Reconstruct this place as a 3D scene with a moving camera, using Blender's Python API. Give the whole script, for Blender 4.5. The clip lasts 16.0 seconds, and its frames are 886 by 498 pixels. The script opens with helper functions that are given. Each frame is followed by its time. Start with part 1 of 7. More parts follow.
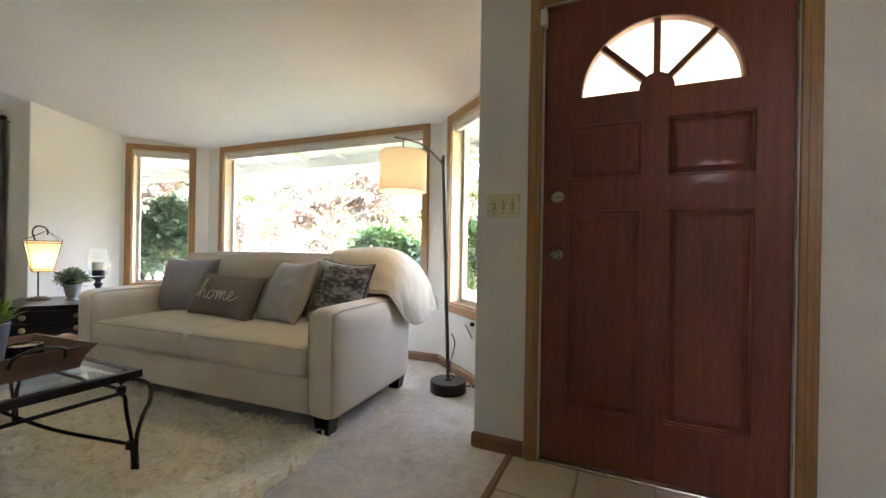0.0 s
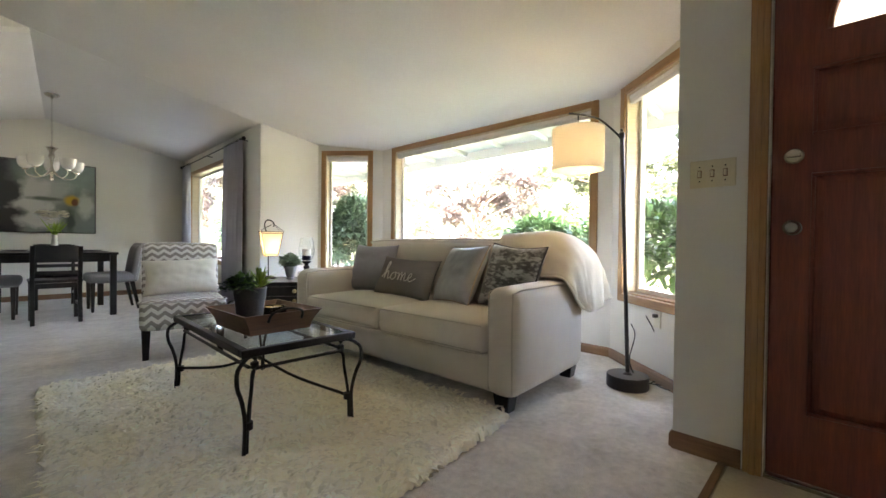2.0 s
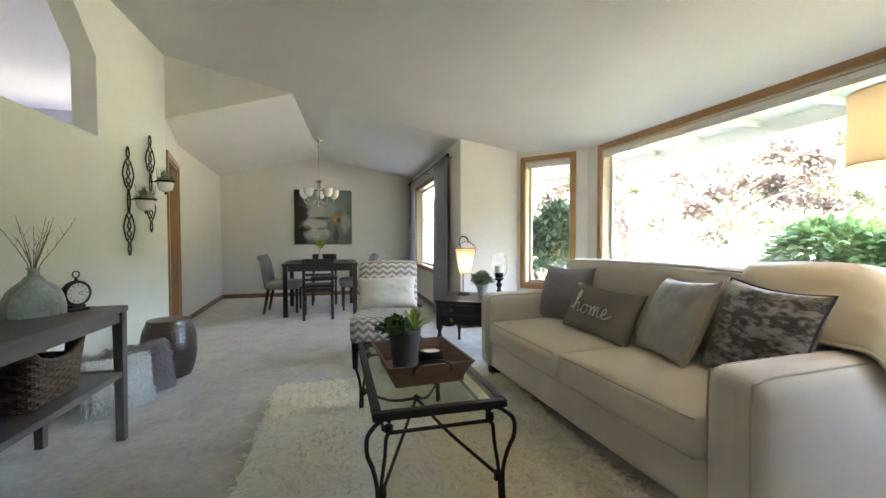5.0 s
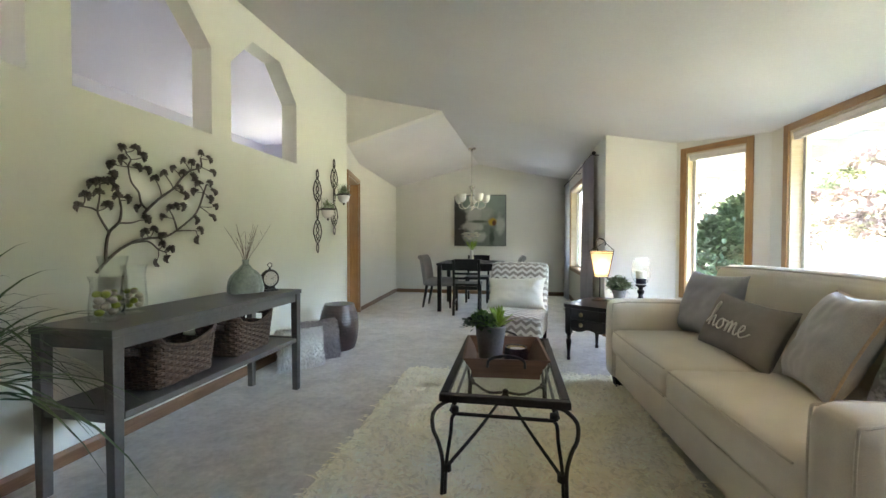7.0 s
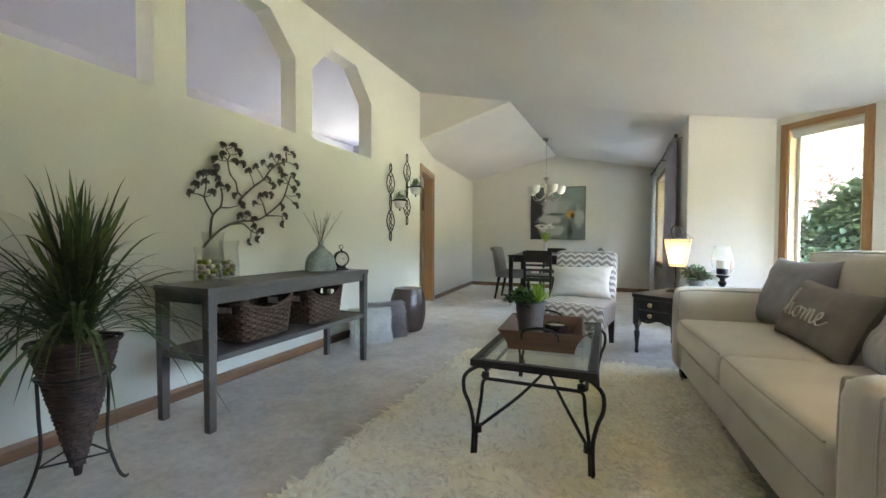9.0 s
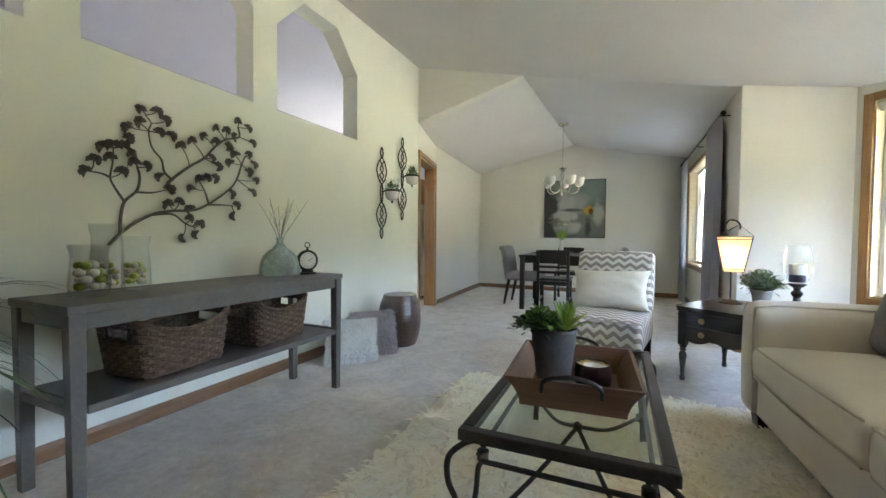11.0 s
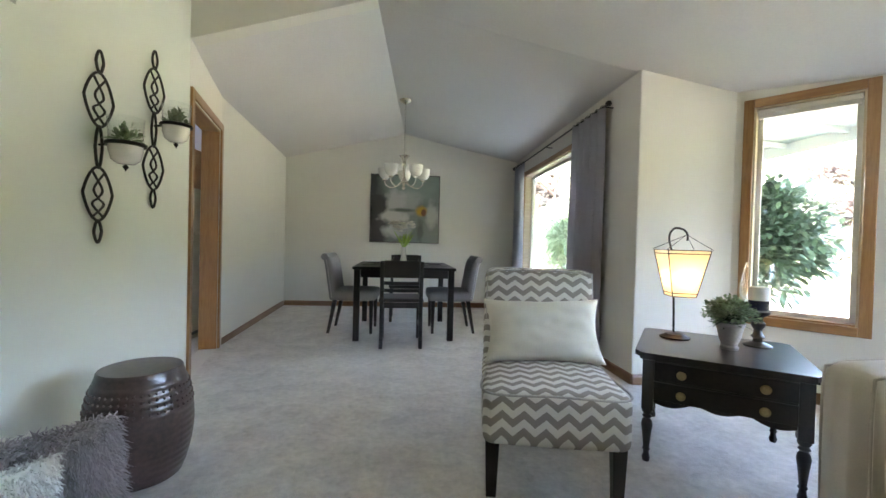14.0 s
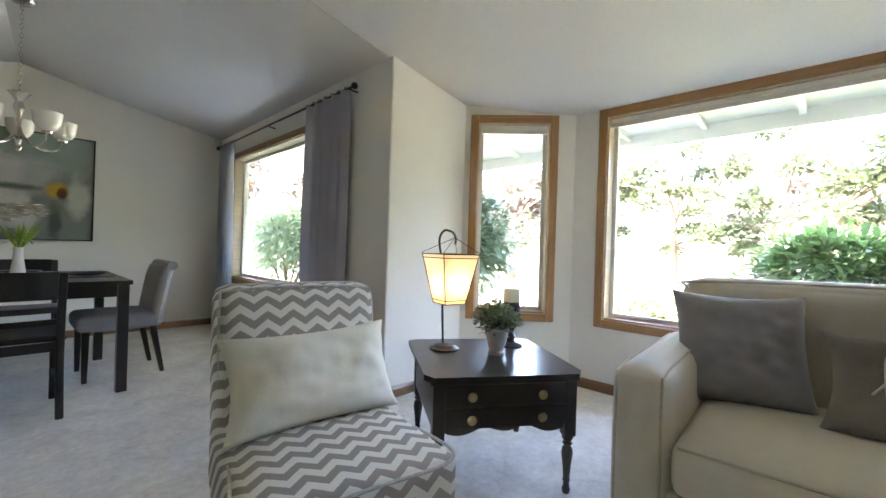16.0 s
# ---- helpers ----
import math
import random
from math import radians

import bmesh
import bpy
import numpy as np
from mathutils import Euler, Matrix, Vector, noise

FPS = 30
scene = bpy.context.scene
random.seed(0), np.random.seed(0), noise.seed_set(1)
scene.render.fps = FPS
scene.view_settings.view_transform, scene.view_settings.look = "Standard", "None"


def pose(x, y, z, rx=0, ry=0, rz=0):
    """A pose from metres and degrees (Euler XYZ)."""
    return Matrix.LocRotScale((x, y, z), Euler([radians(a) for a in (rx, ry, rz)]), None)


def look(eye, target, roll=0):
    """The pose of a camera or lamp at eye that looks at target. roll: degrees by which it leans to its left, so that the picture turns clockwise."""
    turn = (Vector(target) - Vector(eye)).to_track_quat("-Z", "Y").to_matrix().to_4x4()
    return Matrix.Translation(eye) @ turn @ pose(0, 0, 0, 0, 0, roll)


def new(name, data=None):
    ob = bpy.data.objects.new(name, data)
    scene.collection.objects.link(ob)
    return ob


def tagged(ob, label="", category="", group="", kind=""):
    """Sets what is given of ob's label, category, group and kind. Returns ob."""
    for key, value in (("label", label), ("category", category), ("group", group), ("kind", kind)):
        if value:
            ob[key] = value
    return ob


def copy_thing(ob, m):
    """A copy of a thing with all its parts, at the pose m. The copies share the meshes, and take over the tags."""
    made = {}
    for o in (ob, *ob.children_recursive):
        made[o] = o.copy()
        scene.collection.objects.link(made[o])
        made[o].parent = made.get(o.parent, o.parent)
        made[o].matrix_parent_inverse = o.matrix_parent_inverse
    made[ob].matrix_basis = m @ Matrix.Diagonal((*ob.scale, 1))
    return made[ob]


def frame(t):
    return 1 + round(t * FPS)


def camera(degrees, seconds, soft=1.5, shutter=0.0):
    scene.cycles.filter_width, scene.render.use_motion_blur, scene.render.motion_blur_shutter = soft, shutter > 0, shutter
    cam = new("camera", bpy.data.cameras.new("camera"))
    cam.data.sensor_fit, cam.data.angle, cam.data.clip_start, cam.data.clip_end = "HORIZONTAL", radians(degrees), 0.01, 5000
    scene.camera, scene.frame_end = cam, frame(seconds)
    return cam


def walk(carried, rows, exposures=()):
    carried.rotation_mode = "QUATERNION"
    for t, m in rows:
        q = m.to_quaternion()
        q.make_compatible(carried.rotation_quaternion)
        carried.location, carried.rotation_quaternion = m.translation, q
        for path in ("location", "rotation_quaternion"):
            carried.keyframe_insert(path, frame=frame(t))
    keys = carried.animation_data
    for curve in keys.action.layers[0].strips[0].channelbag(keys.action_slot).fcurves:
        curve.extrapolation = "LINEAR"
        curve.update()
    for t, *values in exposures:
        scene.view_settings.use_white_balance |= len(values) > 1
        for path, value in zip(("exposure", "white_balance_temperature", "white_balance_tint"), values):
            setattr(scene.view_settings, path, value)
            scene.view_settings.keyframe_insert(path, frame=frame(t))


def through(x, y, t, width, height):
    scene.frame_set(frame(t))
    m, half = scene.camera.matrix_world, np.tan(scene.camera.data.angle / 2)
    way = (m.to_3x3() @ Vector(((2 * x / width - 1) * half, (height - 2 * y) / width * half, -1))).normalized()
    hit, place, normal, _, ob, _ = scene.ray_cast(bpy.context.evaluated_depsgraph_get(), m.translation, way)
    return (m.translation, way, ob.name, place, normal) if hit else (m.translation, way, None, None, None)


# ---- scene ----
cam = camera(95.4, 16.0)
PATH = [
    (0, (1.349, 0.065, 0.989), (3.166, 0.9, 0.99), 1.0),
    (0.5, (1.258, 0.101, 0.929), (2.999, 1.086, 0.924), 1.0),
    (1, (1.219, 0.142, 0.883), (2.867, 1.276, 0.867), 0.9),
    (1.5, (1.228, 0.183, 0.877), (2.767, 1.46, 0.851), 0.8),
    (2, (1.264, 0.238, 0.894), (2.689, 1.642, 0.87), 0.7),
    (2.5, (1.314, 0.282, 0.928), (2.608, 1.806, 0.895), 0.6),
    (3, (1.384, 0.339, 0.949), (2.536, 1.974, 0.915), 0.5),
    (3.5, (1.457, 0.404, 0.976), (2.471, 2.128, 0.941), 0.5),
    (4, (1.544, 0.462, 1.049), (2.404, 2.267, 1.001), 0.3),
    (6.5, (2.062, 0.358, 1.116), (1.906, 2.352, 1.079), -0.0),
    (7, (2.168, 0.292, 1.097), (1.806, 2.258, 1.056), 0.1),
    (7.5, (2.259, 0.227, 1.057), (1.742, 2.159, 1.019), 0.0),
    (8, (2.346, 0.188, 1.029), (1.706, 2.082, 0.987), 0.1),
    (8.5, (2.427, 0.192, 1.003), (1.7, 2.055, 0.958), 0.1),
    (11, (2.254, 0.925, 0.978), (1.435, 2.749, 0.92), 0.5),
    (11.5, (2.065, 1.17, 0.984), (1.307, 3.019, 0.931), 0.6),
    (12, (1.878, 1.411, 0.996), (1.239, 3.306, 0.947), 0.9),
    (12.5, (1.729, 1.653, 1.005), (1.236, 3.591, 0.958), 1.0),
    (13, (1.613, 1.879, 1.015), (1.313, 3.855, 0.969), 1.3),
    (13.5, (1.535, 2.114, 1.007), (1.463, 4.112, 0.966), 1.4),
    (14, (1.501, 2.336, 1.007), (1.666, 4.329, 0.976), 1.5),
    (14.5, (1.45, 2.525, 1.012), (1.929, 4.467, 0.989), 1.6),
    (15, (1.462, 2.715, 1.022), (2.274, 4.543, 1.009), 1.7),
    (15.5, (1.454, 2.883, 1.035), (2.589, 4.529, 1.025), 1.7),
    (16, (1.482, 3.018, 1.025), (2.915, 4.413, 1.025), 1.8),
]
EXPOSURES = [(0, 5.88, 7600, 28), (4, 5.94, 7400, 24), (8.5, 6.18, 7240, 22), (13, 6.05, 7040, 22), (16, 5.78, 7030, 24)]
walk(cam, [(t, look(eye, at, lean)) for t, eye, at, lean in PATH], EXPOSURES)

# ---- light ----
world = bpy.data.worlds.new("sky")
scene.world = world
world.use_nodes = True
wn = world.node_tree.nodes
sky = wn.new("ShaderNodeTexSky")
sky.sky_type, sky.sun_disc = "NISHITA", False
sky.sun_elevation, sky.sun_rotation = radians(58), radians(-107)
sky.air_density, sky.dust_density, sky.ozone_density = 1.0, 2.5, 1.0
wn["Background"].inputs["Strength"].default_value = 0.15
world.node_tree.links.new(sky.outputs[0], wn["Background"].inputs["Color"])
sun = new("sun", bpy.data.lights.new("sun", "SUN"))
sun.data.energy, sun.data.angle, sun.data.color = 3.2, radians(0.53), (1.0, 0.95, 0.86)
sun.matrix_world = look((-18, -5, 30), (0, 1.5, 0))


def lamp_point(name, at, watts, color, radius=0.04):
    ob = new(name, bpy.data.lights.new(name, "POINT"))
    ob.data.energy, ob.data.color, ob.data.shadow_soft_size = watts, color, radius
    ob.location = at
    return ob


LAMP_W = 0.24


# ---- materials ----
def mat(name, color, rough=0.6, metal=0.0, vary=0.12, scale=6.0, fine=120.0, bump=0.15, bump_dist=0.002,
        color2=None, sheen=0.0, transmission=0.0, coat=0.0, rand=0.0, stretch=(1, 1, 1), spec=0.5):
    """A principled material with variation at two scales and a fine relief."""
    m = bpy.data.materials.new(name)
    m.use_nodes = True
    nt = m.node_tree
    n, l = nt.nodes, nt.links
    b = n["Principled BSDF"]
    b.inputs["Roughness"].default_value = rough
    b.inputs["Metallic"].default_value = metal
    b.inputs["Specular IOR Level"].default_value = spec
    b.inputs["Sheen Weight"].default_value = sheen
    b.inputs["Coat Weight"].default_value = coat
    b.inputs["Transmission Weight"].default_value = transmission
    tc = n.new("ShaderNodeTexCoord")
    mp = n.new("ShaderNodeMapping")
    mp.inputs["Scale"].default_value = stretch
    l.new(tc.outputs["Object"], mp.inputs["Vector"])
    big, small = n.new("ShaderNodeTexNoise"), n.new("ShaderNodeTexNoise")
    big.inputs["Scale"].default_value, small.inputs["Scale"].default_value = scale, fine
    big.inputs["Detail"].default_value = 4
    small.inputs["Detail"].default_value = 3
    l.new(mp.outputs[0], big.inputs["Vector"])
    l.new(mp.outputs[0], small.inputs["Vector"])
    add = n.new("ShaderNodeMath")
    add.operation = "MULTIPLY_ADD"
    add.inputs[1].default_value = 0.45
    l.new(small.outputs[0], add.inputs[0])
    half = n.new("ShaderNodeMath")
    half.operation = "MULTIPLY"
    half.inputs[1].default_value = 0.55
    l.new(big.outputs[0], half.inputs[0])
    l.new(half.outputs[0], add.inputs[2])
    ramp = n.new("ShaderNodeValToRGB")
    c2 = color2 or tuple(c * (1 - vary * 2) for c in color)
    c1 = color if color2 else tuple(min(1, c * (1 + vary)) for c in color)
    ramp.color_ramp.elements[0].color, ramp.color_ramp.elements[0].position = (*c2, 1), 0.32
    ramp.color_ramp.elements[1].color, ramp.color_ramp.elements[1].position = (*c1, 1), 0.66
    l.new(add.outputs[0], ramp.inputs[0])
    out = ramp.outputs[0]
    if rand:
        info = n.new("ShaderNodeNewGeometry")
        hsv = n.new("ShaderNodeHueSaturation")
        rng = n.new("ShaderNodeMapRange")
        rng.inputs["To Min"].default_value, rng.inputs["To Max"].default_value = 1 - rand, 1 + rand
        l.new(info.outputs["Random Per Island"], rng.inputs["Value"])
        l.new(rng.outputs[0], hsv.inputs["Value"])
        l.new(out, hsv.inputs["Color"])
        out = hsv.outputs[0]
    l.new(out, b.inputs["Base Color"])
    if bump:
        bp = n.new("ShaderNodeBump")
        bp.inputs["Strength"].default_value, bp.inputs["Distance"].default_value = bump, bump_dist
        l.new(small.outputs[0], bp.inputs["Height"])
        l.new(bp.outputs[0], b.inputs["Normal"])
    return m


def wood(name, light, dark, rough=0.35, scale=9.0, axis=2, coat=0.2):
    """Stained wood with its grain along one axis."""
    s = [14, 14, 14]
    s[axis] = 0.9
    return mat(name, light, rough, scale=scale / 3, fine=scale * 1.6, bump=0.12, bump_dist=0.001, color2=dark, coat=coat, stretch=s)


def glass_material(name, tint=(1, 1, 1), gloss=0.4, base=0.03):
    """Clear pane: mostly see-through, with a weak mirror layer that grows towards grazing views."""
    m = bpy.data.materials.new(name)
    m.use_nodes = True
    n, l = m.node_tree.nodes, m.node_tree.links
    n.remove(n["Principled BSDF"])
    tr, gl, mx, lw = n.new("ShaderNodeBsdfTransparent"), n.new("ShaderNodeBsdfGlossy"), n.new("ShaderNodeMixShader"), n.new("ShaderNodeLayerWeight")
    tr.inputs["Color"].default_value = (*tint, 1)
    gl.inputs["Roughness"].default_value = 0.01
    pw, ma = n.new("ShaderNodeMath"), n.new("ShaderNodeMath")
    pw.operation, ma.operation = "POWER", "MULTIPLY_ADD"
    pw.inputs[1].default_value = 4.0
    ma.inputs[1].default_value, ma.inputs[2].default_value = gloss, base
    l.new(lw.outputs["Facing"], pw.inputs[0])
    l.new(pw.outputs[0], ma.inputs[0])
    l.new(ma.outputs[0], mx.inputs[0])
    l.new(tr.outputs[0], mx.inputs[1])
    l.new(gl.outputs[0], mx.inputs[2])
    l.new(mx.outputs[0], n["Material Output"].inputs["Surface"])
    return m


def shade_material(name, color, through):
    """Lampshade cloth that lets the bulb's light through."""
    m = bpy.data.materials.new(name)
    m.use_nodes = True
    n, l = m.node_tree.nodes, m.node_tree.links
    n.remove(n["Principled BSDF"])
    df, tl, mx = n.new("ShaderNodeBsdfDiffuse"), n.new("ShaderNodeBsdfTranslucent"), n.new("ShaderNodeMixShader")
    nz = n.new("ShaderNodeTexNoise")
    nz.inputs["Scale"].default_value = 60
    rp = n.new("ShaderNodeValToRGB")
    rp.color_ramp.elements[0].color = (*[c * 0.88 for c in color], 1)
    rp.color_ramp.elements[1].color = (*color, 1)
    l.new(nz.outputs[0], rp.inputs[0])
    l.new(rp.outputs[0], df.inputs[0])
    l.new(rp.outputs[0], tl.inputs[0])
    mx.inputs[0].default_value = through
    l.new(df.outputs[0], mx.inputs[1])
    l.new(tl.outputs[0], mx.inputs[2])
    l.new(mx.outputs[0], n["Material Output"].inputs["Surface"])
    return m


M_WALL = mat("wall_paint", (0.715, 0.695, 0.625), 0.85, vary=0.02, scale=1.5, fine=220, bump=0.12, bump_dist=0.0015)
# wall paint made lighter and greener: window light put into the colour
M_WALL_LIT = mat("daylit_wall_paint", (0.745, 0.755, 0.665), 0.85, vary=0.02, scale=1.5, fine=220, bump=0.12, bump_dist=0.0015)
M_CEIL = mat("ceiling_texture", (0.69, 0.675, 0.65), 0.9, vary=0.03, scale=1.2, fine=70, bump=0.35, bump_dist=0.004)
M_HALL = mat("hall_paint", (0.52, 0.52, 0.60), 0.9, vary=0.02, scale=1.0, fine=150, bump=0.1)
M_CARPET = mat("carpet_pile", (0.83, 0.795, 0.735), 0.95, color2=(0.47, 0.44, 0.395), scale=4.2, fine=26, bump=0.0, sheen=0.2, spec=0.1)


def brushed_pile(m, fine, depth):
    """Roughens the brushed patches of a cut pile and adds its tufts as relief."""
    n, l = m.node_tree.nodes, m.node_tree.links
    for k in n:
        if k.bl_idname == "ShaderNodeTexNoise":
            k.inputs["Detail"].default_value = 7
            k.inputs["Roughness"].default_value = 0.68
            k.inputs["Distortion"].default_value = 0.35
    tuft, bp, tc = n.new("ShaderNodeTexNoise"), n.new("ShaderNodeBump"), n.new("ShaderNodeTexCoord")
    tuft.inputs["Scale"].default_value, tuft.inputs["Detail"].default_value = fine, 4
    l.new(tc.outputs["Object"], tuft.inputs["Vector"])
    bp.inputs["Strength"].default_value, bp.inputs["Distance"].default_value = 0.9, depth
    l.new(tuft.outputs[0], bp.inputs["Height"])
    l.new(bp.outputs[0], n["Principled BSDF"].inputs["Normal"])


brushed_pile(M_CARPET, 170, 0.007)
M_TILE = mat("floor_tile_glaze", (0.62, 0.55, 0.42), 0.25, vary=0.06, scale=5, fine=60, bump=0.08, coat=0.3)
M_GROUT = mat("grout", (0.38, 0.31, 0.22), 0.9, vary=0.1)
M_OAKX = wood("honey_oak_lying", (0.40, 0.215, 0.085), (0.27, 0.13, 0.045), 0.32, axis=0)
M_BASE = wood("baseboard_oak", (0.27, 0.15, 0.075), (0.17, 0.085, 0.04), 0.4, axis=0)
M_PANE = glass_material("window_glass", (0.95, 0.97, 0.96), 0.35, 0.02)
M_REVEAL = wood("pale_reveal_wood", (0.60, 0.50, 0.34), (0.50, 0.39, 0.25), 0.45, axis=2)
M_BLIND = mat("blind_cloth", (0.66, 0.62, 0.56), 0.8, vary=0.05)
M_WHITE = mat("ivory_plastic", (0.72, 0.68, 0.54), 0.4, vary=0.03, bump=0.02)
M_BRASS = mat("satin_nickel", (0.46, 0.43, 0.37), 0.25, metal=1.0, vary=0.05, bump=0.02)
M_EAVE = mat("eave_paint", (0.62, 0.64, 0.62), 0.8, vary=0.06, scale=3)
M_BLACK = mat("black_lacquer", (0.020, 0.016, 0.014), 0.32, vary=0.25, scale=9, bump=0.05, coat=0.1)
M_IRON = mat("dark_iron", (0.030, 0.025, 0.022), 0.45, metal=0.5, vary=0.25, fine=90, bump=0.25)


# ---- building helpers ----
def part(name, bm, material, parent=None, label="", smooth=False):
    """Links a bmesh as one mesh object, under a thing or part if one is given."""
    bmesh.ops.recalc_face_normals(bm, faces=bm.faces[:])
    me = bpy.data.meshes.new(name)
    bm.to_mesh(me)
    bm.free()
    me.materials.append(material)
    if smooth:
        me.polygons.foreach_set("use_smooth", [True] * len(me.polygons))
        me.set_sharp_from_angle(angle=radians(38))
    ob = new(name, me)
    ob.parent = parent
    if label:
        ob["label"] = label
    return ob


def thing(name, label, category, at=(0, 0, 0), turn=0.0, group=""):
    e = new(name)
    e.empty_display_size = 0.1
    e.matrix_world = pose(*at, 0, 0, turn)
    return tagged(e, label, category, group)


def structure(ob, label, category):
    return tagged(ob, label, category, kind="structure")


def box(bm, a, b, bevel=0.0, seg=2, m=None):
    """A box between two corners, with rounded edges."""
    c = bmesh.ops.create_cube(bm, size=1)["verts"]
    mm = Matrix.Translation([(p + q) / 2 for p, q in zip(a, b)]) @ Matrix.Diagonal([abs(q - p) for p, q in zip(a, b)] + [1])
    bmesh.ops.transform(bm, matrix=mm, verts=c)
    if bevel:
        es = list({e for v in c for e in v.link_edges})
        r = bmesh.ops.bevel(bm, geom=es, offset=bevel, segments=seg, profile=0.5, affect="EDGES")
        c = list({v for v in c if v.is_valid} | {v for f in r["faces"] for v in f.verts})
    if m is not None:
        bmesh.ops.transform(bm, matrix=m, verts=c)
    return c


def boxed(*args, **kw):
    bm = bmesh.new()
    box(bm, *args, **kw)
    return bm


def lathe(profile, seg=24, at=(0, 0, 0), bm=None, sx=1.0, sy=1.0):
    """A turned shape from (radius, height) pairs."""
    bm = bm or bmesh.new()
    rings = []
    for r, z in profile:
        if r < 1e-5:
            rings.append([bm.verts.new((at[0], at[1], at[2] + z))])
        else:
            rings.append([bm.verts.new((at[0] + sx * r * math.cos(2 * math.pi * i / seg), at[1] + sy * r * math.sin(2 * math.pi * i / seg), at[2] + z)) for i in range(seg)])
    for p, q in zip(rings, rings[1:]):
        for i in range(seg):
            j = (i + 1) % seg
            if len(p) == 1 and len(q) == 1:
                continue
            if len(p) == 1:
                bm.faces.new((p[0], q[j], q[i]))
            elif len(q) == 1:
                bm.faces.new((p[i], p[j], q[0]))
            else:
                bm.faces.new((p[i], p[j], q[j], q[i]))
    return bm


def tube(points, radius, seg=8, bm=None, closed=False):
    """A round rod along points; radius may be a list."""
    bm = bm or bmesh.new()
    pts = [Vector(p) for p in points]
    n = len(pts)
    rad = radius if isinstance(radius, (list, tuple)) else [radius] * n
    rings = []
    up = Vector((0.13, 0.21, 0.97)).normalized()
    for i, p in enumerate(pts):
        if closed:
            d = pts[(i + 1) % n] - pts[i - 1]
        else:
            d = pts[min(i + 1, n - 1)] - pts[max(i - 1, 0)]
        d.normalize()
        if abs(d.dot(up)) > 0.97:
            up = Vector((0.95, 0.2, 0.1)).normalized()
        u = d.cross(up).normalized()
        v = d.cross(u)
        up = -v if (-v).dot(up) > 0 else v
        rings.append([bm.verts.new(p + rad[i] * (math.cos(2 * math.pi * k / seg) * u + math.sin(2 * math.pi * k / seg) * up)) for k in range(seg)])
    pairs = list(zip(rings, rings[1:])) + ([(rings[-1], rings[0])] if closed else [])
    for a, b in pairs:
        for k in range(seg):
            bm.faces.new((a[k], a[(k + 1) % seg], b[(k + 1) % seg], b[k]))
    if not closed:
        bm.faces.new(rings[0][::-1])
        bm.faces.new(rings[-1])
    return bm


def curve_points(ctrl, n=10):
    """A smooth line through control points (Catmull-Rom)."""
    c = [Vector(p) for p in ctrl]
    c = [2 * c[0] - c[1]] + c + [2 * c[-1] - c[-2]]
    out = []
    for i in range(1, len(c) - 2):
        for k in range(n):
            t = k / n
            out.append(0.5 * (2 * c[i] + (c[i + 1] - c[i - 1]) * t + (2 * c[i - 1] - 5 * c[i] + 4 * c[i + 1] - c[i + 2]) * t * t + (3 * c[i] - c[i - 1] - 3 * c[i + 1] + c[i + 2]) * t ** 3))
    out.append(c[-2])
    return out


def slab(outline, holes, m, thick):
    """A flat panel of a given thickness with holes, outlined in its own plane and set by a matrix (thickness along +z)."""
    from mathutils.geometry import tessellate_polygon
    bm = bmesh.new()
    loops = [[Vector((x, y, 0)) for x, y in lp] for lp in [outline] + list(holes)]
    flat = [v for lp in loops for v in lp]
    tris = tessellate_polygon(loops)
    lo = [bm.verts.new(m @ v) for v in flat]
    hi = [bm.verts.new(m @ (v + Vector((0, 0, thick)))) for v in flat]
    for t in tris:
        try:
            bm.faces.new([lo[i] for i in t])
            bm.faces.new([hi[i] for i in reversed(t)])
        except ValueError:
            pass
    k = 0
    for lp in loops:
        c = len(lp)
        for i in range(c):
            j = (i + 1) % c
            bm.faces.new((lo[k + i], lo[k + j], hi[k + j], hi[k + i]))
        k += c
    return bm


def run_matrix(p, q, z=0.0):
    """Plane of an upright wall face from p to q: x along it, y up, z to the left-hand side's opposite (outwards for a room walked clockwise)."""
    d = Vector((q[0] - p[0], q[1] - p[1], 0)).normalized()
    up = Vector((0, 0, 1))
    nrm = d.cross(up)
    m = Matrix((d, up, nrm)).transposed().to_4x4()
    return Matrix.Translation((p[0], p[1], z)) @ m


def rect(a, b, c, d):
    return [(a, b), (c, b), (c, d), (a, d)]


# ---- the shell ----
BAY = [(3.27, 0.76), (3.86, 0.76), (4.53, 1.55), (4.46, 4.50), (3.90, 5.165), (3.155, 5.165)]
RIDGE = [(1.235, 5.2), (1.38, 8.60)]


def ceiling_right(x):
    return 2.975 - 0.2235 * x + 0.015 * max(0.0, x - 1.6) ** 2


def wall(name, p, q, ends, label, holes=(), thick=0.14, base=0.0):
    """An upright wall whose top runs through (distance, height) pairs; thickness goes to the outside."""
    length = math.dist(p, q)
    outline = [(0, base), (length, base)] + [(s, z) for s, z in reversed(ends)]
    ob = part(name, slab(outline, holes, run_matrix(p, q), thick), M_WALL)
    return structure(ob, label, "wall")


